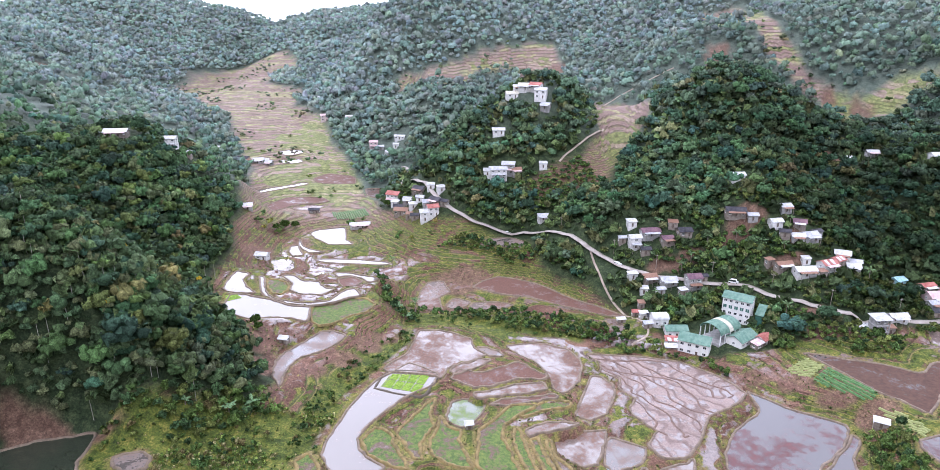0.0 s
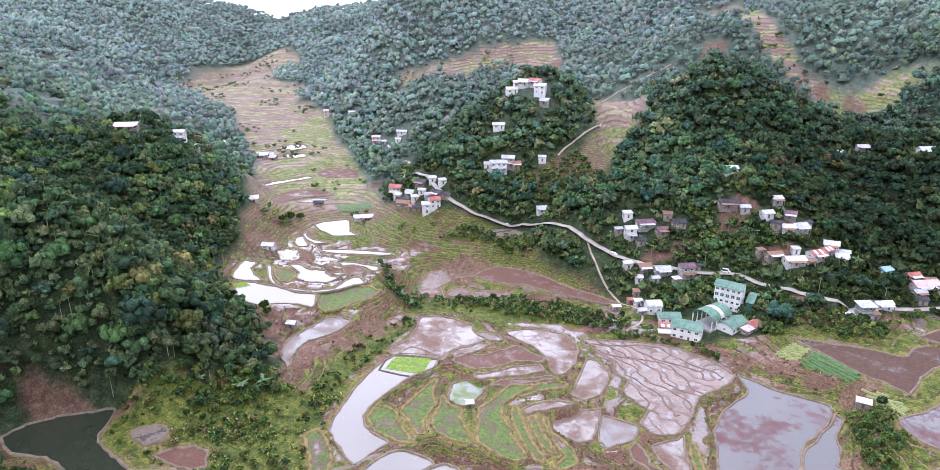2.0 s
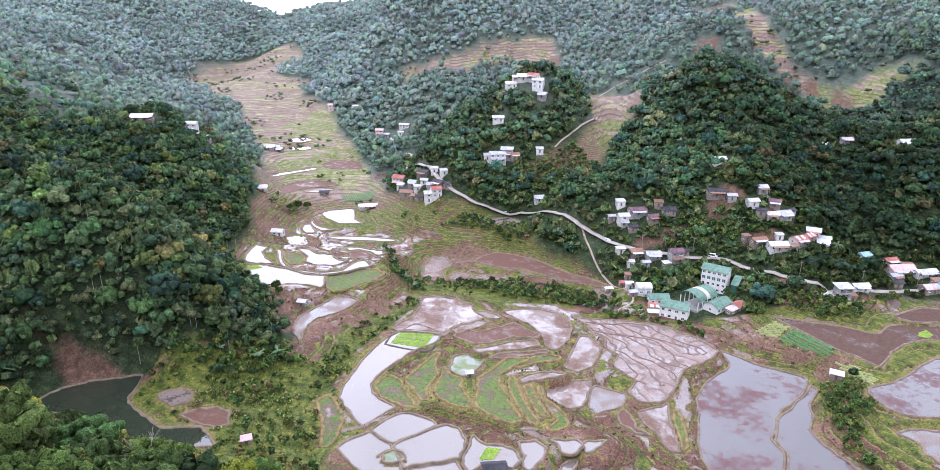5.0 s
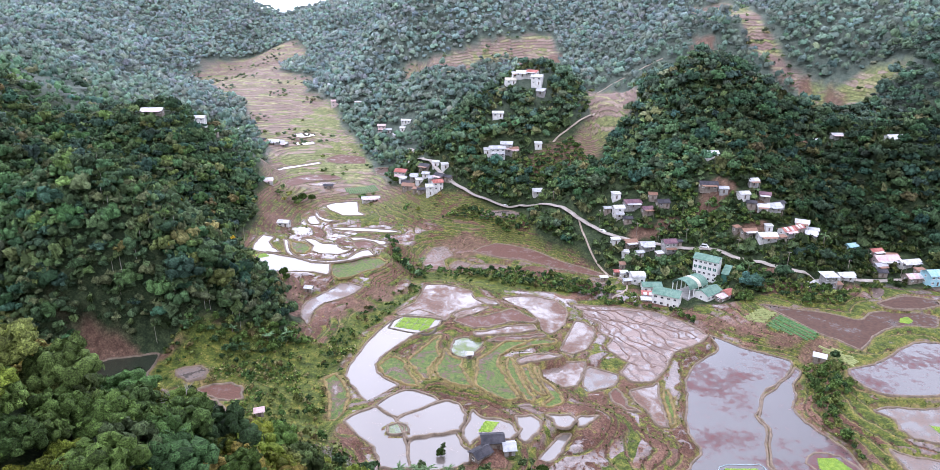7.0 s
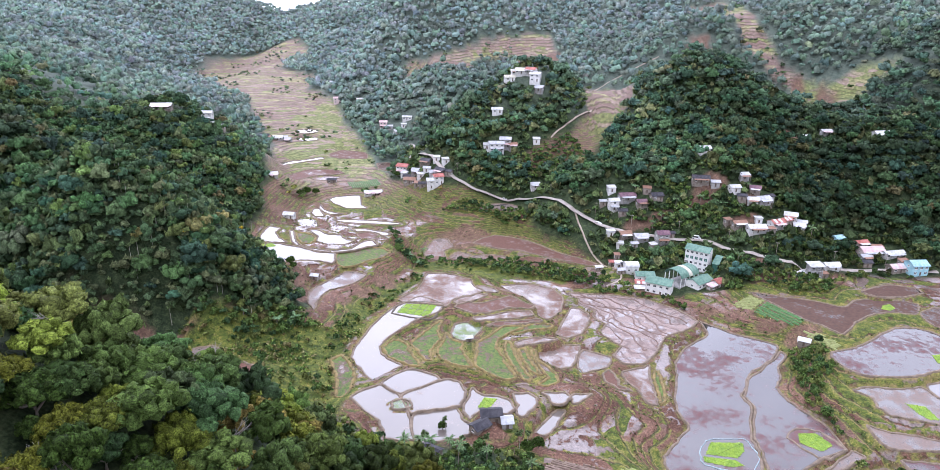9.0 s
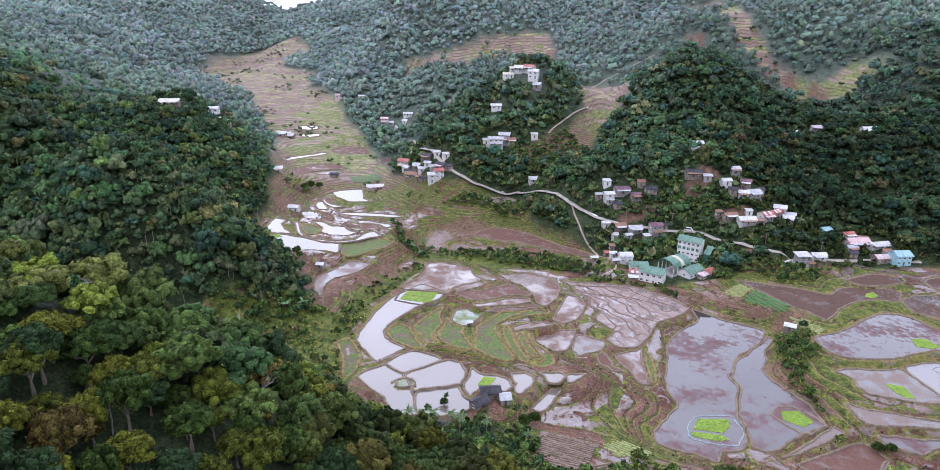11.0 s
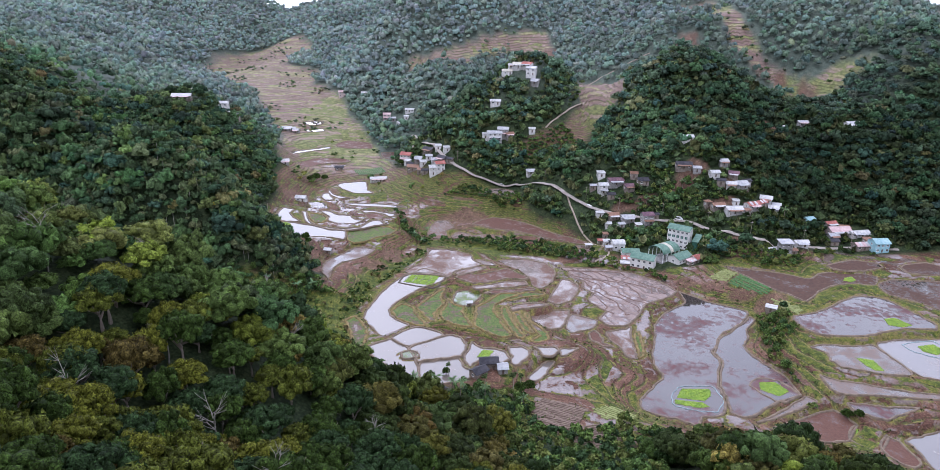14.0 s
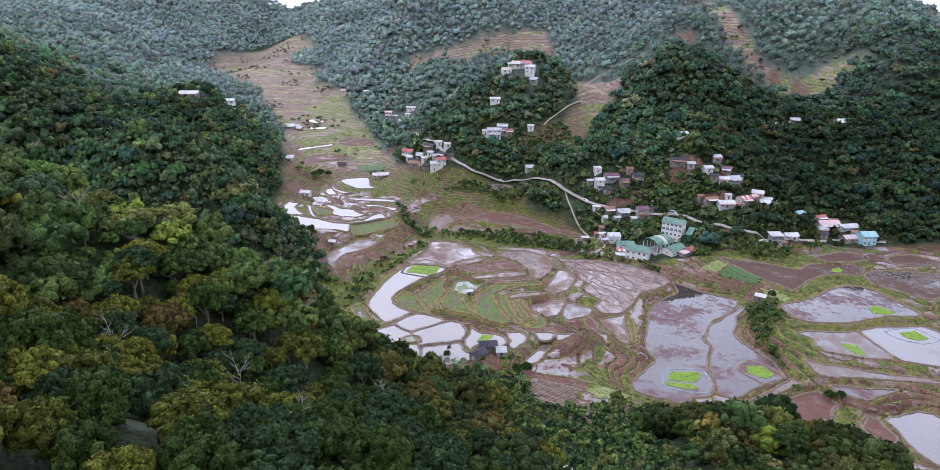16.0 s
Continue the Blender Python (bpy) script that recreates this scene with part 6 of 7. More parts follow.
def forest(seed, x, y, size, shapes, label, pale=0.0, tones=None, dim=1.0, name="forest", category="forest", cool=0.0, leaf=None):
    """Woods too dense to count: crowns of several shapes, joined into one mesh."""
    rng = np.random.default_rng(seed)
    n = len(x)
    z, r, turn = height(x, y), size * np.clip(np.exp(rng.normal(0, 0.26, n)), 0.6, 1.6) * (1 + 0.15 * np.minimum(slope(x, y), 1.2)), rng.uniform(0, 6.283, n)
    lift = r * rng.uniform(0.0, 0.9, n)
    dim = dim * (1 + 0.30 * rough_field(x, y, 70, 83, 2) + 0.22 * rough_field(x, y, 22, 84, 2))[:, None]
    # tones get darker towards the east slope, for crowns and listed tones alike
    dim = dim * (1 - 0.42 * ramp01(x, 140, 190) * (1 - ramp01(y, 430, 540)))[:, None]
    # pale, the painted haze, grows with distance up the valley
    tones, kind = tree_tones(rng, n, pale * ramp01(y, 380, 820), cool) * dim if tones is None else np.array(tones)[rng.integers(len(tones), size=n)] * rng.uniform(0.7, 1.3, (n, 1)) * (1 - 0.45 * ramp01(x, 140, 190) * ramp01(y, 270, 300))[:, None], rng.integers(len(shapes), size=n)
    all_v, all_f, all_c, start = [], [], [], 0
    for k, (v, f) in enumerate(shapes):
        m = np.where(kind == k)[0]
        if not len(m):
            continue
        c, s = np.cos(turn[m])[:, None], np.sin(turn[m])[:, None]
        px = (v[:, 0] * c - v[:, 1] * s) * r[m][:, None] + x[m][:, None]
        py = (v[:, 0] * s + v[:, 1] * c) * r[m][:, None] + y[m][:, None]
        pz = v[:, 2] * r[m][:, None] * rng.uniform(0.85, 1.4, len(m))[:, None] + (z + lift)[m][:, None]
        all_v.append(np.stack([px, py, pz], -1).reshape(-1, 3))
        all_f.append((f[None] + (np.arange(len(m)) * len(v))[:, None, None] + start).reshape(-1, 4))
        all_c.append(np.repeat(tones[m], len(v), axis=0))
        start += len(m) * len(v)
    v, f, c = np.vstack(all_v), np.vstack(all_f), np.vstack(all_c)
    me = bpy.data.meshes.new(name)
    tri = f[:, 2] == f[:, 3]
    loops = np.concatenate([f[~tri].ravel(), f[tri][:, :3].ravel()]).astype(np.int32)
    sizes = np.concatenate([np.full((~tri).sum(), 4), np.full(tri.sum(), 3)])
    me.vertices.add(len(v))
    me.vertices.foreach_set("co", v.astype(np.float32).ravel())
    me.loops.add(len(loops))
    me.loops.foreach_set("vertex_index", loops)
    me.polygons.add(len(sizes))
    me.polygons.foreach_set("loop_start", np.concatenate([[0], np.cumsum(sizes)[:-1]]).astype(np.int32))
    me.polygons.foreach_set("use_smooth", np.ones(len(sizes), bool))
    me.update(calc_edges=True)
    tint(me, "tone", np.hstack([c, np.ones((len(c), 1))]))
    me.materials.append(leaf or LEAF)
    return tagged(new(name, me), label, category, kind="stuff")


FALL, ACROSS = np.gradient(GZ, ys, xs)
SLOPE = np.hypot(FALL, ACROSS)


def slope(x, y):
    return SLOPE[np.clip(np.searchsorted(ys, y) - 1, 0, ny - 2), np.clip(np.searchsorted(xs, x) - 1, 0, nx - 2)]


# the open slope of ferns and brush below the ridged fields
CLEARING = [(6, 104), (-32, 112), (-62, 126), (-104, 132), (-104, 150), (22, 142), (62, 130), (68, 112), (56, 98), (56, 60), (60, 0), (24, 0), (20, 60), (14, 98)]


def wooded(x, y):
    """Where trees stand: off the fields and within the reach of the valley."""
    d = farmland(x, y) + rough_field(x, y, 26, 9, 2) * 5
    for kind, level, pts in PADDIES:
        d = np.minimum(d, outline_distance(x, y, pts) - 2)
    for cx, cy, r in SPOTS:
        d = np.minimum(d, np.hypot(x - cx, y - cy) - r)
    d = np.minimum(d, outline_distance(x, y, CLEARING))
    return (d > 2.5) & (scarred(x, y) < 0.5)


# gardens and cut banks among the houses, where few trees stand
VILLAGE = [(72, 352), (90, 320), (150, 294), (200, 288), (258, 292), (258, 332), (205, 350), (182, 368), (140, 374), (100, 370)]
# the open lower slope of the west hill
WEST_SLOPE = [(-150, 196), (-112, 199), (-84, 224), (-92, 236), (-118, 224), (-150, 214)]


def lee(x, y):
    """Fewer trees on the slopes that fall away to the north, in the gardens and on the open slope."""
    rng = np.random.default_rng(len(x))
    j, i = np.clip(np.searchsorted(ys, y) - 1, 0, ny - 2), np.clip(np.searchsorted(xs, x) - 1, 0, nx - 2)
    share = np.where(FALL[j, i] < -0.12, 0.18, 1.0)
    share = np.where(outline_distance(x, y, VILLAGE) < 0, 0.38, share)
    share = np.where(outline_distance(x, y, WEST_SLOPE) < 0, 0.7, share)
    return rng.uniform(0, 1, len(x)) < share


def shaded(x, y):
    """Where undergrowth stands: also close to houses and the road."""
    d = farmland(x, y) + rough_field(x, y, 26, 9, 2) * 5
    for cx, cy, r in SPOTS:
        d = np.minimum(d, np.hypot(x - cx, y - cy) - r + 4.5)
    return (d > 2.5) & (scarred(x, y) < 0.5)


FINE = [lumpy_crown(k, 24, 170, 0.070) for k in range(6)]
NEARER = [lumpy_crown(70 + k, 14, 70, 0.10) for k in range(6)]
MIDDLE = [lumpy_crown(20 + k, 6, 28, 0.15) for k in range(8)]
COARSE = [lumpy_crown(40 + k, 1, 7, 0.22, 1.1) for k in range(8)]
PAIRED = [lumpy_crown(50 + k, 3, 12, 0.18) for k in range(6)]
fx, fy = scatter(1, (-170, -66), (165, 142), 5.2, lambda x, y: wooded(x, y) & (np.abs(x) < (y + 125) * 0.85 + 25) & ((x < 40) | (y > 20)))
close = (fx > -75) & (fx < 8) & (fy > -58) & (fy < 118)
close &= np.cumsum(close) <= 300
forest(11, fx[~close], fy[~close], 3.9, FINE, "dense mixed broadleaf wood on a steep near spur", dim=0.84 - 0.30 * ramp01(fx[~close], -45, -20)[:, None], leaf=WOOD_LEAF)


def tube(bm, line, sides=6):
    """A limb along points with radii: x, y, z, radius."""
    rings = []
    for i, (x, y, z, r) in enumerate(line):
        a, b = Vector(line[max(i - 1, 0)][:3]), Vector(line[min(i + 1, len(line) - 1)][:3])
        turn = (b - a).to_track_quat("Z", "Y").to_matrix()
        rings.append([bm.verts.new(Vector((x, y, z)) + turn @ Vector((math.cos(k * 6.2832 / sides) * r, math.sin(k * 6.2832 / sides) * r, 0))) for k in range(sides)])
    for p, q in zip(rings, rings[1:]):
        for k in range(sides):
            bm.faces.new([p[k], p[(k + 1) % sides], q[(k + 1) % sides], q[k]])
    return bm


def trunk_mesh(seed):
    rng = random.Random(seed)
    bm = tube(bmesh.new(), [(0, 0, -2.3, 0.10), (0.03, 0.02, -0.6, 0.075), (0.0, 0.0, 0.4, 0.05), (0.05, 0, 0.9, 0.02)])
    for k in range(5):
        a = k * 1.26 + rng.uniform(-0.4, 0.4)
        r = rng.uniform(0.5, 0.85)
        tube(bm, [(0, 0, -0.2 + 0.1 * k, 0.045), (math.cos(a) * r * 0.5, math.sin(a) * r * 0.5, 0.25, 0.03), (math.cos(a) * r, math.sin(a) * r, rng.uniform(0.5, 0.9), 0.012)], 5)
    me = bpy.data.meshes.new("trunk")
    bm.to_mesh(me)
    bm.free()
    me.materials.append(BARK)
    return me


def tone_mesh(name, v, f, tone):
    me = bpy.data.meshes.new(name)
    me.from_pydata(v.tolist(), [], [tuple(q) if q[2] != q[3] else tuple(q[:3]) for q in f.tolist()])
    me.polygons.foreach_set("use_smooth", np.ones(len(f), bool))
    tint(me, "tone", np.tile(np.array([*tone, 1.0]), (len(v), 1)))
    me.materials.append(NEAR_LEAF)
    return me


NEAR_TONES = {"deep green": (0.034, 0.058, 0.011), "olive green": (0.070, 0.084, 0.012), "yellowish green": (0.100, 0.108, 0.013), "bluish green": (0.028, 0.052, 0.018), "rusty green": (0.082, 0.064, 0.017)}
trunks = [trunk_mesh(k) for k in range(4)]
crowns = [(say, tone_mesh("crown", *lumpy_crown(60 + 3 * i + j, 40, 760, 0.045), tone)) for i, (say, tone) in enumerate(NEAR_TONES.items()) for j in range(3)]
rng = np.random.default_rng(77)
for x, y in zip(fx[close], fy[close]):
    odds = [5, 5, 5, 1, 1, 1, 0, 0, 0, 5, 5, 5, 0, 0, 0] if x > -28 else [3, 3, 3, 4, 4, 4, 2, 2, 2, 2, 2, 2, 1, 1, 1]
    say, crown = crowns[int(rng.choice(15, p=np.array(odds) / sum(odds)))]
    r = 3.9 * rng.uniform(0.6, 1.35)
    tree = thing("tree", (0, 0, 0), "broadleaf tree with a dense %s crown" % say, "tree", "trees of the near spur")
    tree.matrix_world = Matrix.LocRotScale((x, y, float(height(x, y)) + r * rng.uniform(0.3, 1.0)), Euler((0, 0, rng.uniform(0, 6.28))), (r, r, r * rng.uniform(0.9, 1.35)))
    part("crown", crown, None, tree)
    part("trunk", trunks[int(rng.integers(4))], None, tree)
for x, y, r in ((-96, 284, 3.0), (-93, 279, 2.4), (-123, 437, 4.0), (-118, 444, 3.4), (-127, 431, 3.0), (57, 294, 2.2), (-9, 149, 2.0), (20, 139, 3.0), (24, 143, 2.6), (150, 142, 2.6), (153, 139, 2.2), (-70, 585, 3.5), (-58, 470, 3.2)):
    tree = thing("tree", (0, 0, 0), "round dark green tree standing alone among the fields", "tree", "single trees in the fields")
    tree.matrix_world = Matrix.LocRotScale((x, y, float(height(x, y)) + r * 0.35), Euler((0, 0, x)), (r, r, r * 1.15))
    part("crown", crowns[int(r * 10) % 3][1], None, tree)
    part("trunk", trunks[0], None, tree)
fx, fy = scatter(2, (-420, 142), (-60, 470), 5.3, lambda x, y: wooded(x, y) & lee(x, y) & (np.abs(x) < (y + 110) * 0.8 + 20))
forest(12, fx, fy, 3.7, MIDDLE, "dark green mixed wood on the hillside above the paddies", 1.2, cool=0.45, dim=1.0)
fx, fy = scatter(6, (-300, 142), (-60, 430), 6.2, lambda x, y: wooded(x, y) & (np.abs(x) < (y + 110) * 0.8 + 20) & (slope(x, y) > 0.55))
forest(16, fx, fy, 3.2, PAIRED, "steep hanging wood of small dark trees", dim=0.9, cool=0.6)
fx, fy = scatter(9, (-260, 142), (-70, 330), 3.6, lambda x, y: wooded(x, y) & (np.abs(x) < (y + 110) * 0.8 + 20) & (slope(x, y) > 0.8))
forest(20, fx, fy, 2.5, COARSE, "steep scrub below the wood", tones=[(0.055, 0.085, 0.04), (0.07, 0.11, 0.045), (0.095, 0.11, 0.05)])
fx, fy = scatter(10, (-200, 160), (-84, 280), 2.9, lambda x, y: wooded(x, y) & ((slope(x, y) > 1.05) | (outline_distance(x, y, WEST_SLOPE) < 6)))
forest(23, fx, fy, 1.9, COARSE, "scrub clinging to the steep bank", tones=[(0.045, 0.075, 0.036), (0.06, 0.095, 0.042), (0.085, 0.105, 0.05)])
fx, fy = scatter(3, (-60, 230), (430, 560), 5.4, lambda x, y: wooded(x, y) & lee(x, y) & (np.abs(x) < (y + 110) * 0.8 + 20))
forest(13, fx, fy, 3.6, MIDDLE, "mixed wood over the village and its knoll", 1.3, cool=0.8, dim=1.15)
fx, fy = scatter(18, (-230, -230), (300, -62), 11.0, lambda x, y: hills(x, y) > -50)
forest(26, fx, fy, 6.4, COARSE, "dense wood on the ridge behind", dim=0.8)
fx, fy = scatter(19, (60, -62), (300, 60), 7.5, wooded)
forest(27, fx, fy, 4.0, NEARER, "dense wood on the lower near ridge", dim=0.8)
UNDER = [crown_shape(100 + k, 3, 9, 0.5, 0.8, False) for k in range(4)]
ux, uy = scatter(12, (-60, 280), (330, 560), 4.4, lambda x, y: shaded(x, y) & (np.abs(x) < (y + 110) * 0.75 + 15))
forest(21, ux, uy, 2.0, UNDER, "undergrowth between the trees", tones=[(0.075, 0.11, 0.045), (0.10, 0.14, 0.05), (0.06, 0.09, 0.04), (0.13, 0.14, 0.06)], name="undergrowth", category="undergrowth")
ux, uy = scatter(13, (-330, 142), (-70, 430), 4.6, lambda x, y: wooded(x, y) & (np.abs(x) < (y + 110) * 0.75 + 15))
forest(22, ux, uy, 2.0, UNDER, "undergrowth between the trees", tones=[(0.075, 0.11, 0.045), (0.10, 0.14, 0.05), (0.06, 0.09, 0.04)], name="undergrowth", category="undergrowth")
# far woods: brightened, low-contrast foliage colours stand in for haze
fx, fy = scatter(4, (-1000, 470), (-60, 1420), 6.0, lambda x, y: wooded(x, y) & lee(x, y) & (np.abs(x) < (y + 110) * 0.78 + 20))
forest(14, fx, fy, 3.9, COARSE, "distant mountain forest with haze painted into its leaf colours", 1.1, cool=0.8, dim=1.55, leaf=HAZY_LEAF)
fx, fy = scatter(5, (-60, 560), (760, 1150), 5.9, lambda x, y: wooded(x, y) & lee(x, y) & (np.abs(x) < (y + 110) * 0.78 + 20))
forest(15, fx, fy, 3.8, COARSE, "distant mountain forest on the high slopes", 1.1, cool=0.8, dim=1.45, leaf=HAZY_LEAF)
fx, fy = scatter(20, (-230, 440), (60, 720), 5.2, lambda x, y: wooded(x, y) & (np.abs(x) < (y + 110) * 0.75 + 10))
forest(28, fx, fy, 2.7, COARSE, "scrub between the trees of the middle slopes", 1.1, cool=0.8, dim=1.45, leaf=HAZY_LEAF)
fx, fy = scatter(17, (-420, 400), (360, 1140), 8.0, lambda x, y: (farmland(x, y) < 4) & (rough_field(x, y, 40, 77, 2) > np.where(x > 220, -0.3, 0.22)) & (rough_field(x, y, 9, 78, 1) > 0.0) & (y > 410))
forest(25, fx, fy, 2.0, PAIRED, "scattered bushes among the far terraces", 0.5, name="bushes", category="bushes")


# ---- brush, tufts and garden plants ----
BUSH = [crown_shape(80 + k, 5, 34, 0.23, 0.8) for k in range(5)]
BUSH_TONES = [(0.062, 0.105, 0.03), (0.088, 0.138, 0.034), (0.045, 0.080, 0.032), (0.125, 0.15, 0.042)]
THICKETS = [
    [(-30, 323), (-7, 321), (20, 305), (52, 296), (71, 287), (79, 287), (76, 299), (54, 312), (24, 325), (-1, 327)],
    [(71, 290), (88, 288), (94, 279), (113, 268), (109, 258), (92, 268), (72, 278)],
    [(145, 223), (151, 230), (160, 223), (154, 199), (143, 187), (141, 164), (140, 146), (150, 142), (140, 136), (136, 150), (135, 175), (137, 196)],
    [(134, 282), (157, 293), (178, 286), (197, 278), (182, 268), (165, 273), (152, 283), (138, 274)],
    [(-112, 206), (-89, 220), (-76, 232), (-72, 222), (-80, 208), (-95, 198), (-112, 199)],
    [(-55, 351), (-47, 352), (-24, 308), (-27, 301), (-40, 320)],
    [(14, 98), (60, 128), (70, 112), (58, 80), (60, 0), (24, 0), (20, 60)],
    [(2, 104), (14, 95), (30, 105), (24, 116), (22, 136), (4, 138)],
    [(4, 104), (-32, 113), (-62, 127), (-104, 134), (-104, 146), (-50, 140), (-25, 137), (0, 139), (18, 134)],
    [(76, 345), (92, 334), (120, 326), (150, 310), (172, 292), (150, 290), (142, 300), (122, 318), (100, 314), (84, 316)],
    [(95, 350), (110, 346), (150, 335), (185, 315), (200, 310), (205, 340), (175, 365), (130, 372), (100, 366)],
    [(200, 300), (250, 306), (262, 330), (225, 335), (205, 320)],
    [(-12, 424), (15, 420), (38, 413), (60, 418), (84, 440), (74, 456), (44, 446), (10, 442)],
    [(-20, 398), (-2, 410), (30, 404), (42, 380), (30, 376), (10, 392)],
    [(40, 402), (62, 372), (72, 352), (62, 350), (40, 378)],
    [(-60, 478), (-44, 440), (-34, 430), (-20, 424), (-30, 460), (-48, 490)],
]


def thicket_spots(x, y):
    d = np.full(np.shape(x), 99.0)
    for p in THICKETS:
        d = np.minimum(d, outline_distance(x, y, p))
    d = d + rough_field(x, y, 9, 31, 2) * 2.5
    for kind, level, pts in PADDIES:
        d = np.where(outline_distance(x, y, pts) < 1.6, 9.0, d)
    for cx, cy, r in SPOTS:
        d = np.where(np.hypot(x - cx, y - cy) < r - 1.2, 9, d)
    return d < 0


def gardens(x, y):
    d = outline_distance(x, y, [(72, 362), (90, 330), (84, 300), (110, 300), (150, 296), (200, 284), (262, 292), (268, 325), (215, 345), (190, 372), (140, 378), (100, 374)])
    d = d + rough_field(x, y, 11, 33, 2) * 6 + 2
    for cx, cy, r in SPOTS:
        d = np.where(np.hypot(x - cx, y - cy) < r - 1.0, 9, d)
    return (d < 0) & (scarred(x, y) < 0.5)


bx, by = scatter(14, (60, 280), (275, 385), 2.7, gardens)
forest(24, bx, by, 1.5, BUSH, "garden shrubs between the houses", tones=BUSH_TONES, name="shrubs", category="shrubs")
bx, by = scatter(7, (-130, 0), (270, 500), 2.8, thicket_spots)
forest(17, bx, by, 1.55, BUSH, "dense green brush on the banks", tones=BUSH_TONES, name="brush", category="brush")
TUFT = [crown_shape(90 + k, 2, 6, 0.5, 0.7, False) for k in range(4)]
rng = np.random.default_rng(5)
dry_land = np.ones(GX.shape, bool)
for kind, level, pts in PADDIES:
    px, py = [p[0] for p in pts], [p[1] for p in pts]
    box = np.ix_((ys > min(py) - 3) & (ys < max(py) + 3), (xs > min(px) - 3) & (xs < max(px) + 3))
    dry_land[box] &= outline_distance(GX[box], GY[box], pts) > 1.0
spots = np.argwhere(dry_land & (EDGE > 0.35) & (GX > -140) & (GX < 240) & (GY > 95) & (GY < 440))
spots = spots[rng.permutation(len(spots))[:5200]]
tx, ty = GX[spots[:, 0], spots[:, 1]] + rng.uniform(-0.6, 0.6, len(spots)), GY[spots[:, 0], spots[:, 1]] + rng.uniform(-0.6, 0.6, len(spots))
forest(18, tx, ty, 0.30, TUFT, "coarse grass tufts along the terrace banks", tones=[(0.10, 0.12, 0.04), (0.15, 0.16, 0.055), (0.08, 0.11, 0.035), (0.20, 0.17, 0.08)], name="grass_tufts", category="grass")
bx, by = scatter(31, (-125, 138), (60, 328), 3.0, lambda x, y: (grassy(x, y) > 0.6) & (rough_field(x, y, 11, 44, 2) + 0.6 * rough_field(x, y, 4, 45, 1) > 0.05) & np.all([outline_distance(x, y, p[2]) > 1.5 for p in PADDIES], axis=0))
forest(29, bx, by, 1.1, BUSH, "low brush and ferns on the grassy banks", tones=[(0.05, 0.09, 0.025), (0.075, 0.12, 0.03), (0.04, 0.07, 0.025), (0.12, 0.14, 0.04), (0.13, 0.11, 0.045)], name="brush", category="brush")
gx, gy = rng.uniform(-112, -40, 5200), rng.uniform(140, 226, 5200)
keep = (farmland(gx, gy) < 1) & (rough_field(gx, gy, 14, 41, 2) + rough_field(gx, gy, 4, 42, 2) * 0.8 > 0.25) & np.all([outline_distance(gx, gy, p[2]) > 1.5 for p in PADDIES], axis=0)
gx, gy = gx[keep], gy[keep]
forest(19, gx, gy, 0.5, TUFT, "rank grass and weeds on the lower bank", tones=[(0.12, 0.18, 0.04), (0.17, 0.22, 0.05), (0.09, 0.15, 0.04), (0.26, 0.24, 0.11)], name="weeds", category="weeds")


def frond_mesh(length=2.6, wide=0.42, sag=1.1):
    """An arching leaf with a folded midrib."""
    verts, faces = [], []
    for k in range(7):
        t = k / 6
        x, z, w = length * t, 0.9 * t - sag * t * t, wide * math.sin(math.pi * (0.12 + 0.86 * t))
        verts += [(x, -w, z - w * 0.45), (x, 0, z), (x, w, z - w * 0.45)]
        if k:
            i = k * 3
            faces += [(i - 3, i - 2, i + 1, i), (i - 2, i - 1, i + 2, i + 1)]
    return mesh_from("frond", np.array(verts), np.array(faces))


def stem_mesh(tall, r):
    bm = tube(bmesh.new(), [(0, 0, -0.8, r * 1.3), (0.05, 0, tall * 0.5, r), (0.12, 0.05, tall, r * 0.75)], 7)
    me = bpy.data.meshes.new("trunk")
    bm.to_mesh(me)
    bm.free()
    me.materials.append(BARK)
    return me


def leafy(me, tone):
    tint(me, "tone", np.tile(np.array([*tone, 1.0]), (len(me.vertices), 1)))
    me.materials.append(LEAF)
    return me


PALM_FROND, BANANA_LEAF = leafy(frond_mesh(3.0, 0.34, 1.5), (0.075, 0.115, 0.05)), leafy(frond_mesh(2.3, 0.5, 1.0), (0.10, 0.16, 0.075))
PALM_STEM, BANANA_STEM = stem_mesh(7.5, 0.16), stem_mesh(2.0, 0.16)


def crowned_plant(name, x, y, size, stem, tall, leaf, count, label, category, group):
    """A plant with one stem and a rosette of arching leaves."""
    ob = thing(name, (0, 0, 0), label, category, group)
    ob.matrix_world = Matrix.LocRotScale((x, y, float(height(x, y))), Euler((0, 0, random.uniform(0, 6.28))), (size, size, size))
    part("trunk", stem, None, ob)
    for k in range(count):
        part("frond", leaf, None, ob).matrix_local = pose(0.12, 0.05, tall, 0, random.uniform(-35, 15), k * 360 / count + random.uniform(-12, 12))
    return ob


for x, y in ((142, 349), (128, 352), (118, 345), (163, 338), (150, 300), (112, 341), (-6, 133), (-12, 128), (-16, 134), (-3, 126), (6, 128), (20, 124), (-20, 126), (200, 322), (-27, 318), (-45, 378), (95, 326), (170, 350)):
    crowned_plant("palm_tree", x, y, random.uniform(0.8, 1.2), PALM_STEM, 7.5, PALM_FROND, 11, "slender palm with arching green fronds", "palm", "palms among the houses")
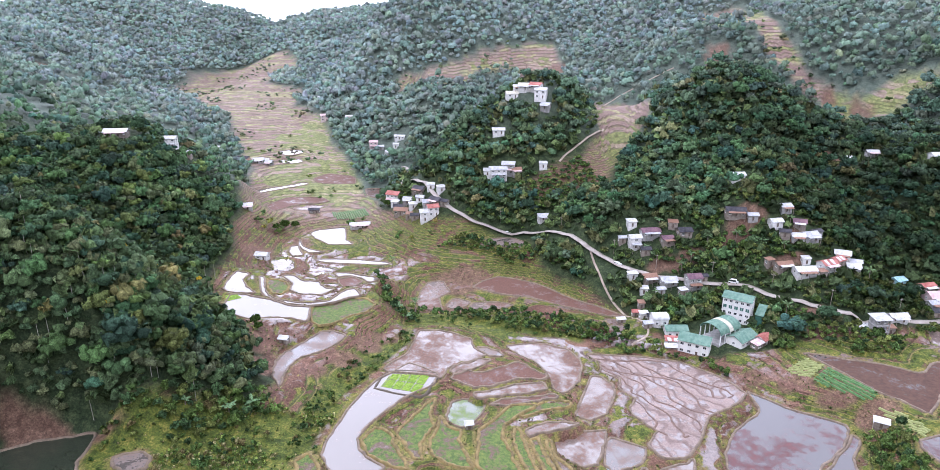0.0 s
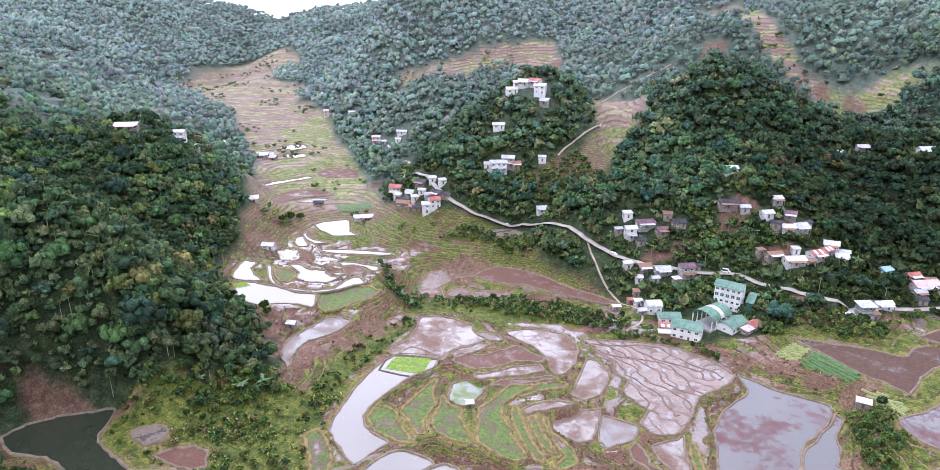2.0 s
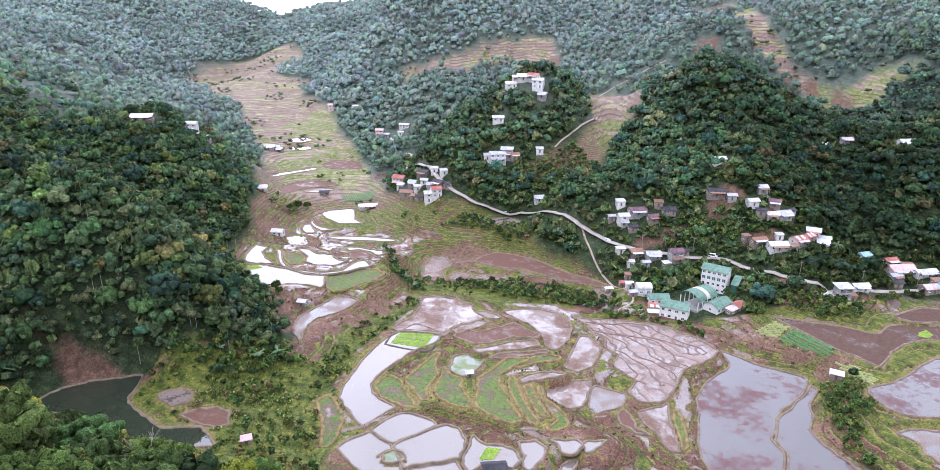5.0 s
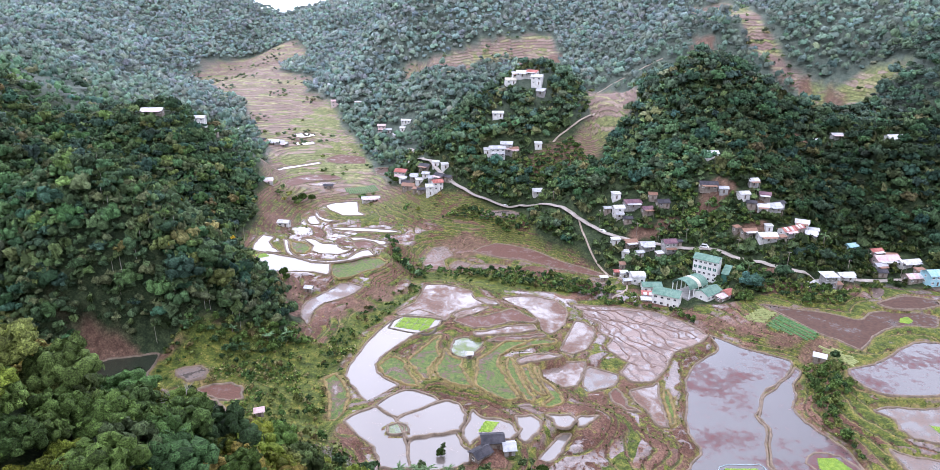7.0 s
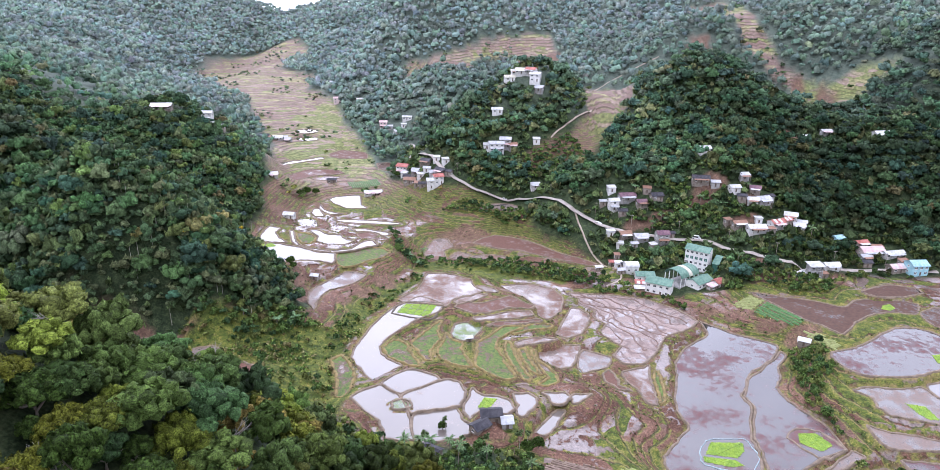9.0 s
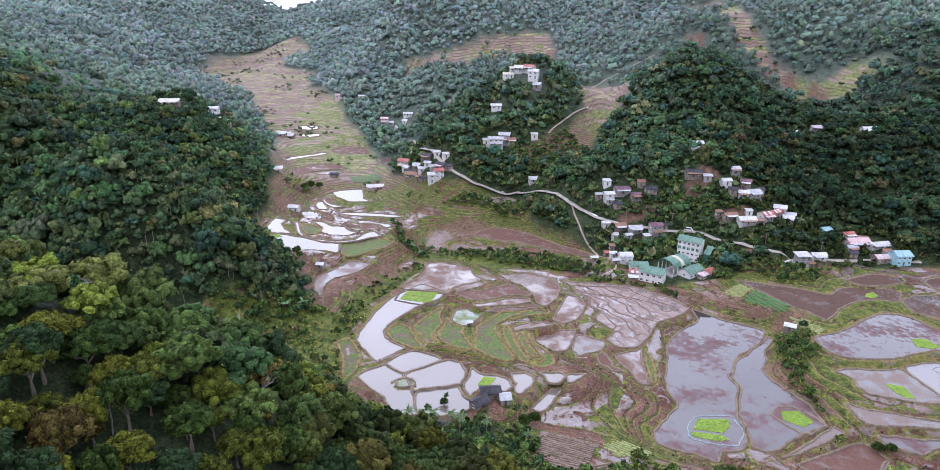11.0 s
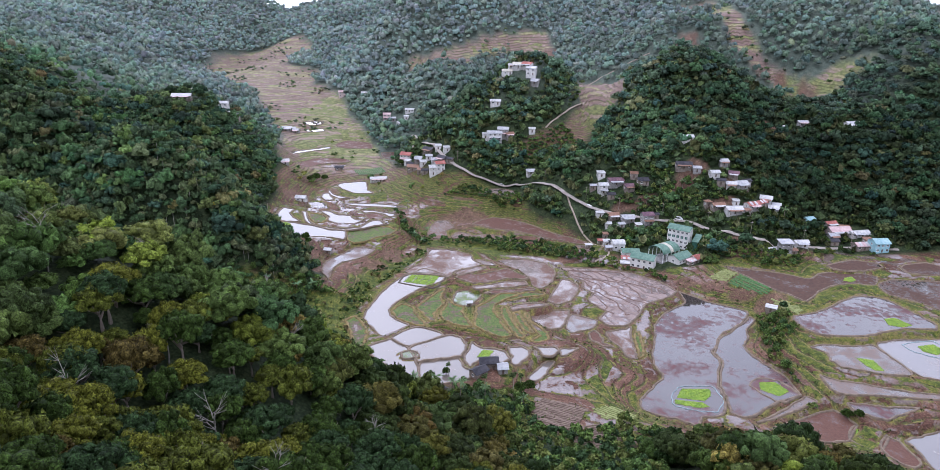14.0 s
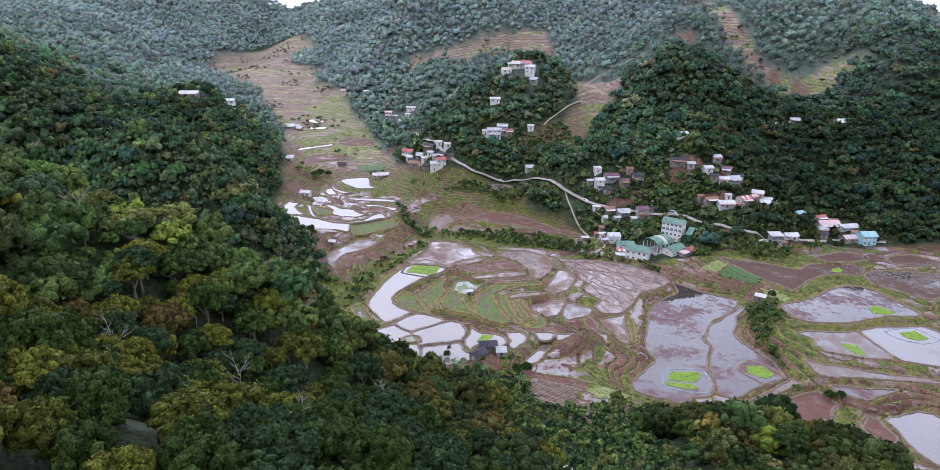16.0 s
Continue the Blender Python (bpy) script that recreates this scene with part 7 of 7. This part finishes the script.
for x, y in ((110, 372), (114, 376), (119, 371), (124, 375), (106, 368), (128, 369), (168, 372), (176, 368), (184, 362), (97, 357), (133, 344), (137, 341), (-30, 312), (-36, 322), (-44, 338), (-84, 214), (-78, 220), (-96, 208), (155, 345), (147, 347)):
    crowned_plant("banana_plant", x, y, random.uniform(0.9, 1.5), BANANA_STEM, 2.0, BANANA_LEAF, 8, "banana plant with broad pale green leaves", "banana plant", "banana plants on the slope")

PALE_BARK = plain("bleached dead wood", (0.16, 0.145, 0.125), (0.31, 0.285, 0.255), 1.0, 0.9)


def bare_tree(x, y, seed, tall):
    """A dead tree: a pale trunk that forks again and again."""
    rng = random.Random(seed)
    ob = thing("bare_tree", (x, y, float(height(x, y))), "leafless dead tree with pale forked branches", "tree", "dead trees of the near spur")
    tube_part = tube(bmesh.new(), [(0, 0, -1, 0.17), (0.3, 0.15, tall * 0.35, 0.13), (0.1, 0.5, tall * 0.7, 0.1), (0.5, 0.2, tall, 0.06)], 6)
    part("trunk", tube_part, PALE_BARK, ob)
    for k in range(9):
        a, z = rng.uniform(0, 6.28), tall * rng.uniform(0.55, 1.0)
        r = tall * rng.uniform(0.22, 0.4)
        mid = (math.cos(a) * r * 0.5, math.sin(a) * r * 0.5, z + r * 0.45)
        bm = tube(bmesh.new(), [(0.1, 0.2, z, 0.07), (*mid, 0.045), (math.cos(a + 0.3) * r, math.sin(a + 0.3) * r, z + r * 0.7, 0.018)], 5)
        for j in range(3):
            b = a + rng.uniform(-1.1, 1.1)
            tube(bm, [(*mid, 0.035), (mid[0] + math.cos(b) * r * 0.5, mid[1] + math.sin(b) * r * 0.5, mid[2] + r * rng.uniform(0.1, 0.6), 0.018)], 4)
        part("branch", bm, PALE_BARK, ob)


for k, (x, y) in enumerate(((-70, 52), (-40, 46), (-44, 12), (-52, 70), (-20, 32), (-28, -6), (-62, 4), (-40, 127), (-34, 125), (-46, 130), (-31, 122), (-84, 38), (-58, 28))):
    bare_tree(x, y, k, (8 if y < 100 else 5) + k % 4)


# ---- slender trees of the west hill, some in yellow flower ----
SLIM = [("slender tree with a high sparse green crown", (0.075, 0.105, 0.04)), ("slender tree in yellow flower", (0.42, 0.30, 0.02))]
SLIM_CROWNS = [tone_mesh("crown", *lumpy_crown(200 + k, 6, 110, 0.11, 1.3), SLIM[k][1]) for k in range(2)]
SLIM_STEM = tube(bmesh.new(), [(0, 0, -5.5, 0.085), (0.06, 0.03, -2, 0.07), (0, 0.05, 0.8, 0.03)], 6)
SLIM_BARK = plain("pale smooth bark", (0.24, 0.22, 0.18), (0.42, 0.39, 0.34), 1.2, 0.85, 0, 0.02)
stem_shape = bpy.data.meshes.new("trunk")
SLIM_STEM.to_mesh(stem_shape)
stem_shape.materials.append(SLIM_BARK)
rng = np.random.default_rng(91)
slim_at = [(-118, 232, 1), (-121, 235, 1), (-124, 238, 1), (-149, 299, 1), (-154, 294, 1), (-146, 303, 1), (-119, 214, 1), (-129, 308, 1)]
slim_at += [(-8, 147, 0), (-2, 134, 0), (17, 137, 0), (20, 140, 0), (-14, 130, 0), (6, 132, 0)]
slim_at += [(cx + rng.uniform(-7, 7), cy + rng.uniform(-7, 7), 0) for cx, cy in ((-134, 223), (-142, 215), (-128, 221), (-134, 288), (-137, 334), (-130, 206), (-115, 238), (-122, 227), (-140, 211), (-126, 262), (-118, 250), (-132, 272), (-112, 232), (-100, 218), (-108, 214), (-120, 205), (-95, 228), (-146, 232), (-155, 222), (-104, 240), (-110, 262)) for k in range(3)]
for x, y, kind in slim_at:
    r = rng.uniform(1.2, 1.8)
    tree = thing("tree", (0, 0, 0), SLIM[kind][0], "tree", "slender trees of the west hill")
    tree.matrix_world = Matrix.LocRotScale((x, y, float(height(x, y)) + r * rng.uniform(4.2, 5.3)), Euler((0, 0, rng.uniform(0, 6.28))), (r, r, r * 1.1))
    part("crown", SLIM_CROWNS[kind], None, tree)
    part("trunk", stem_shape, None, tree)
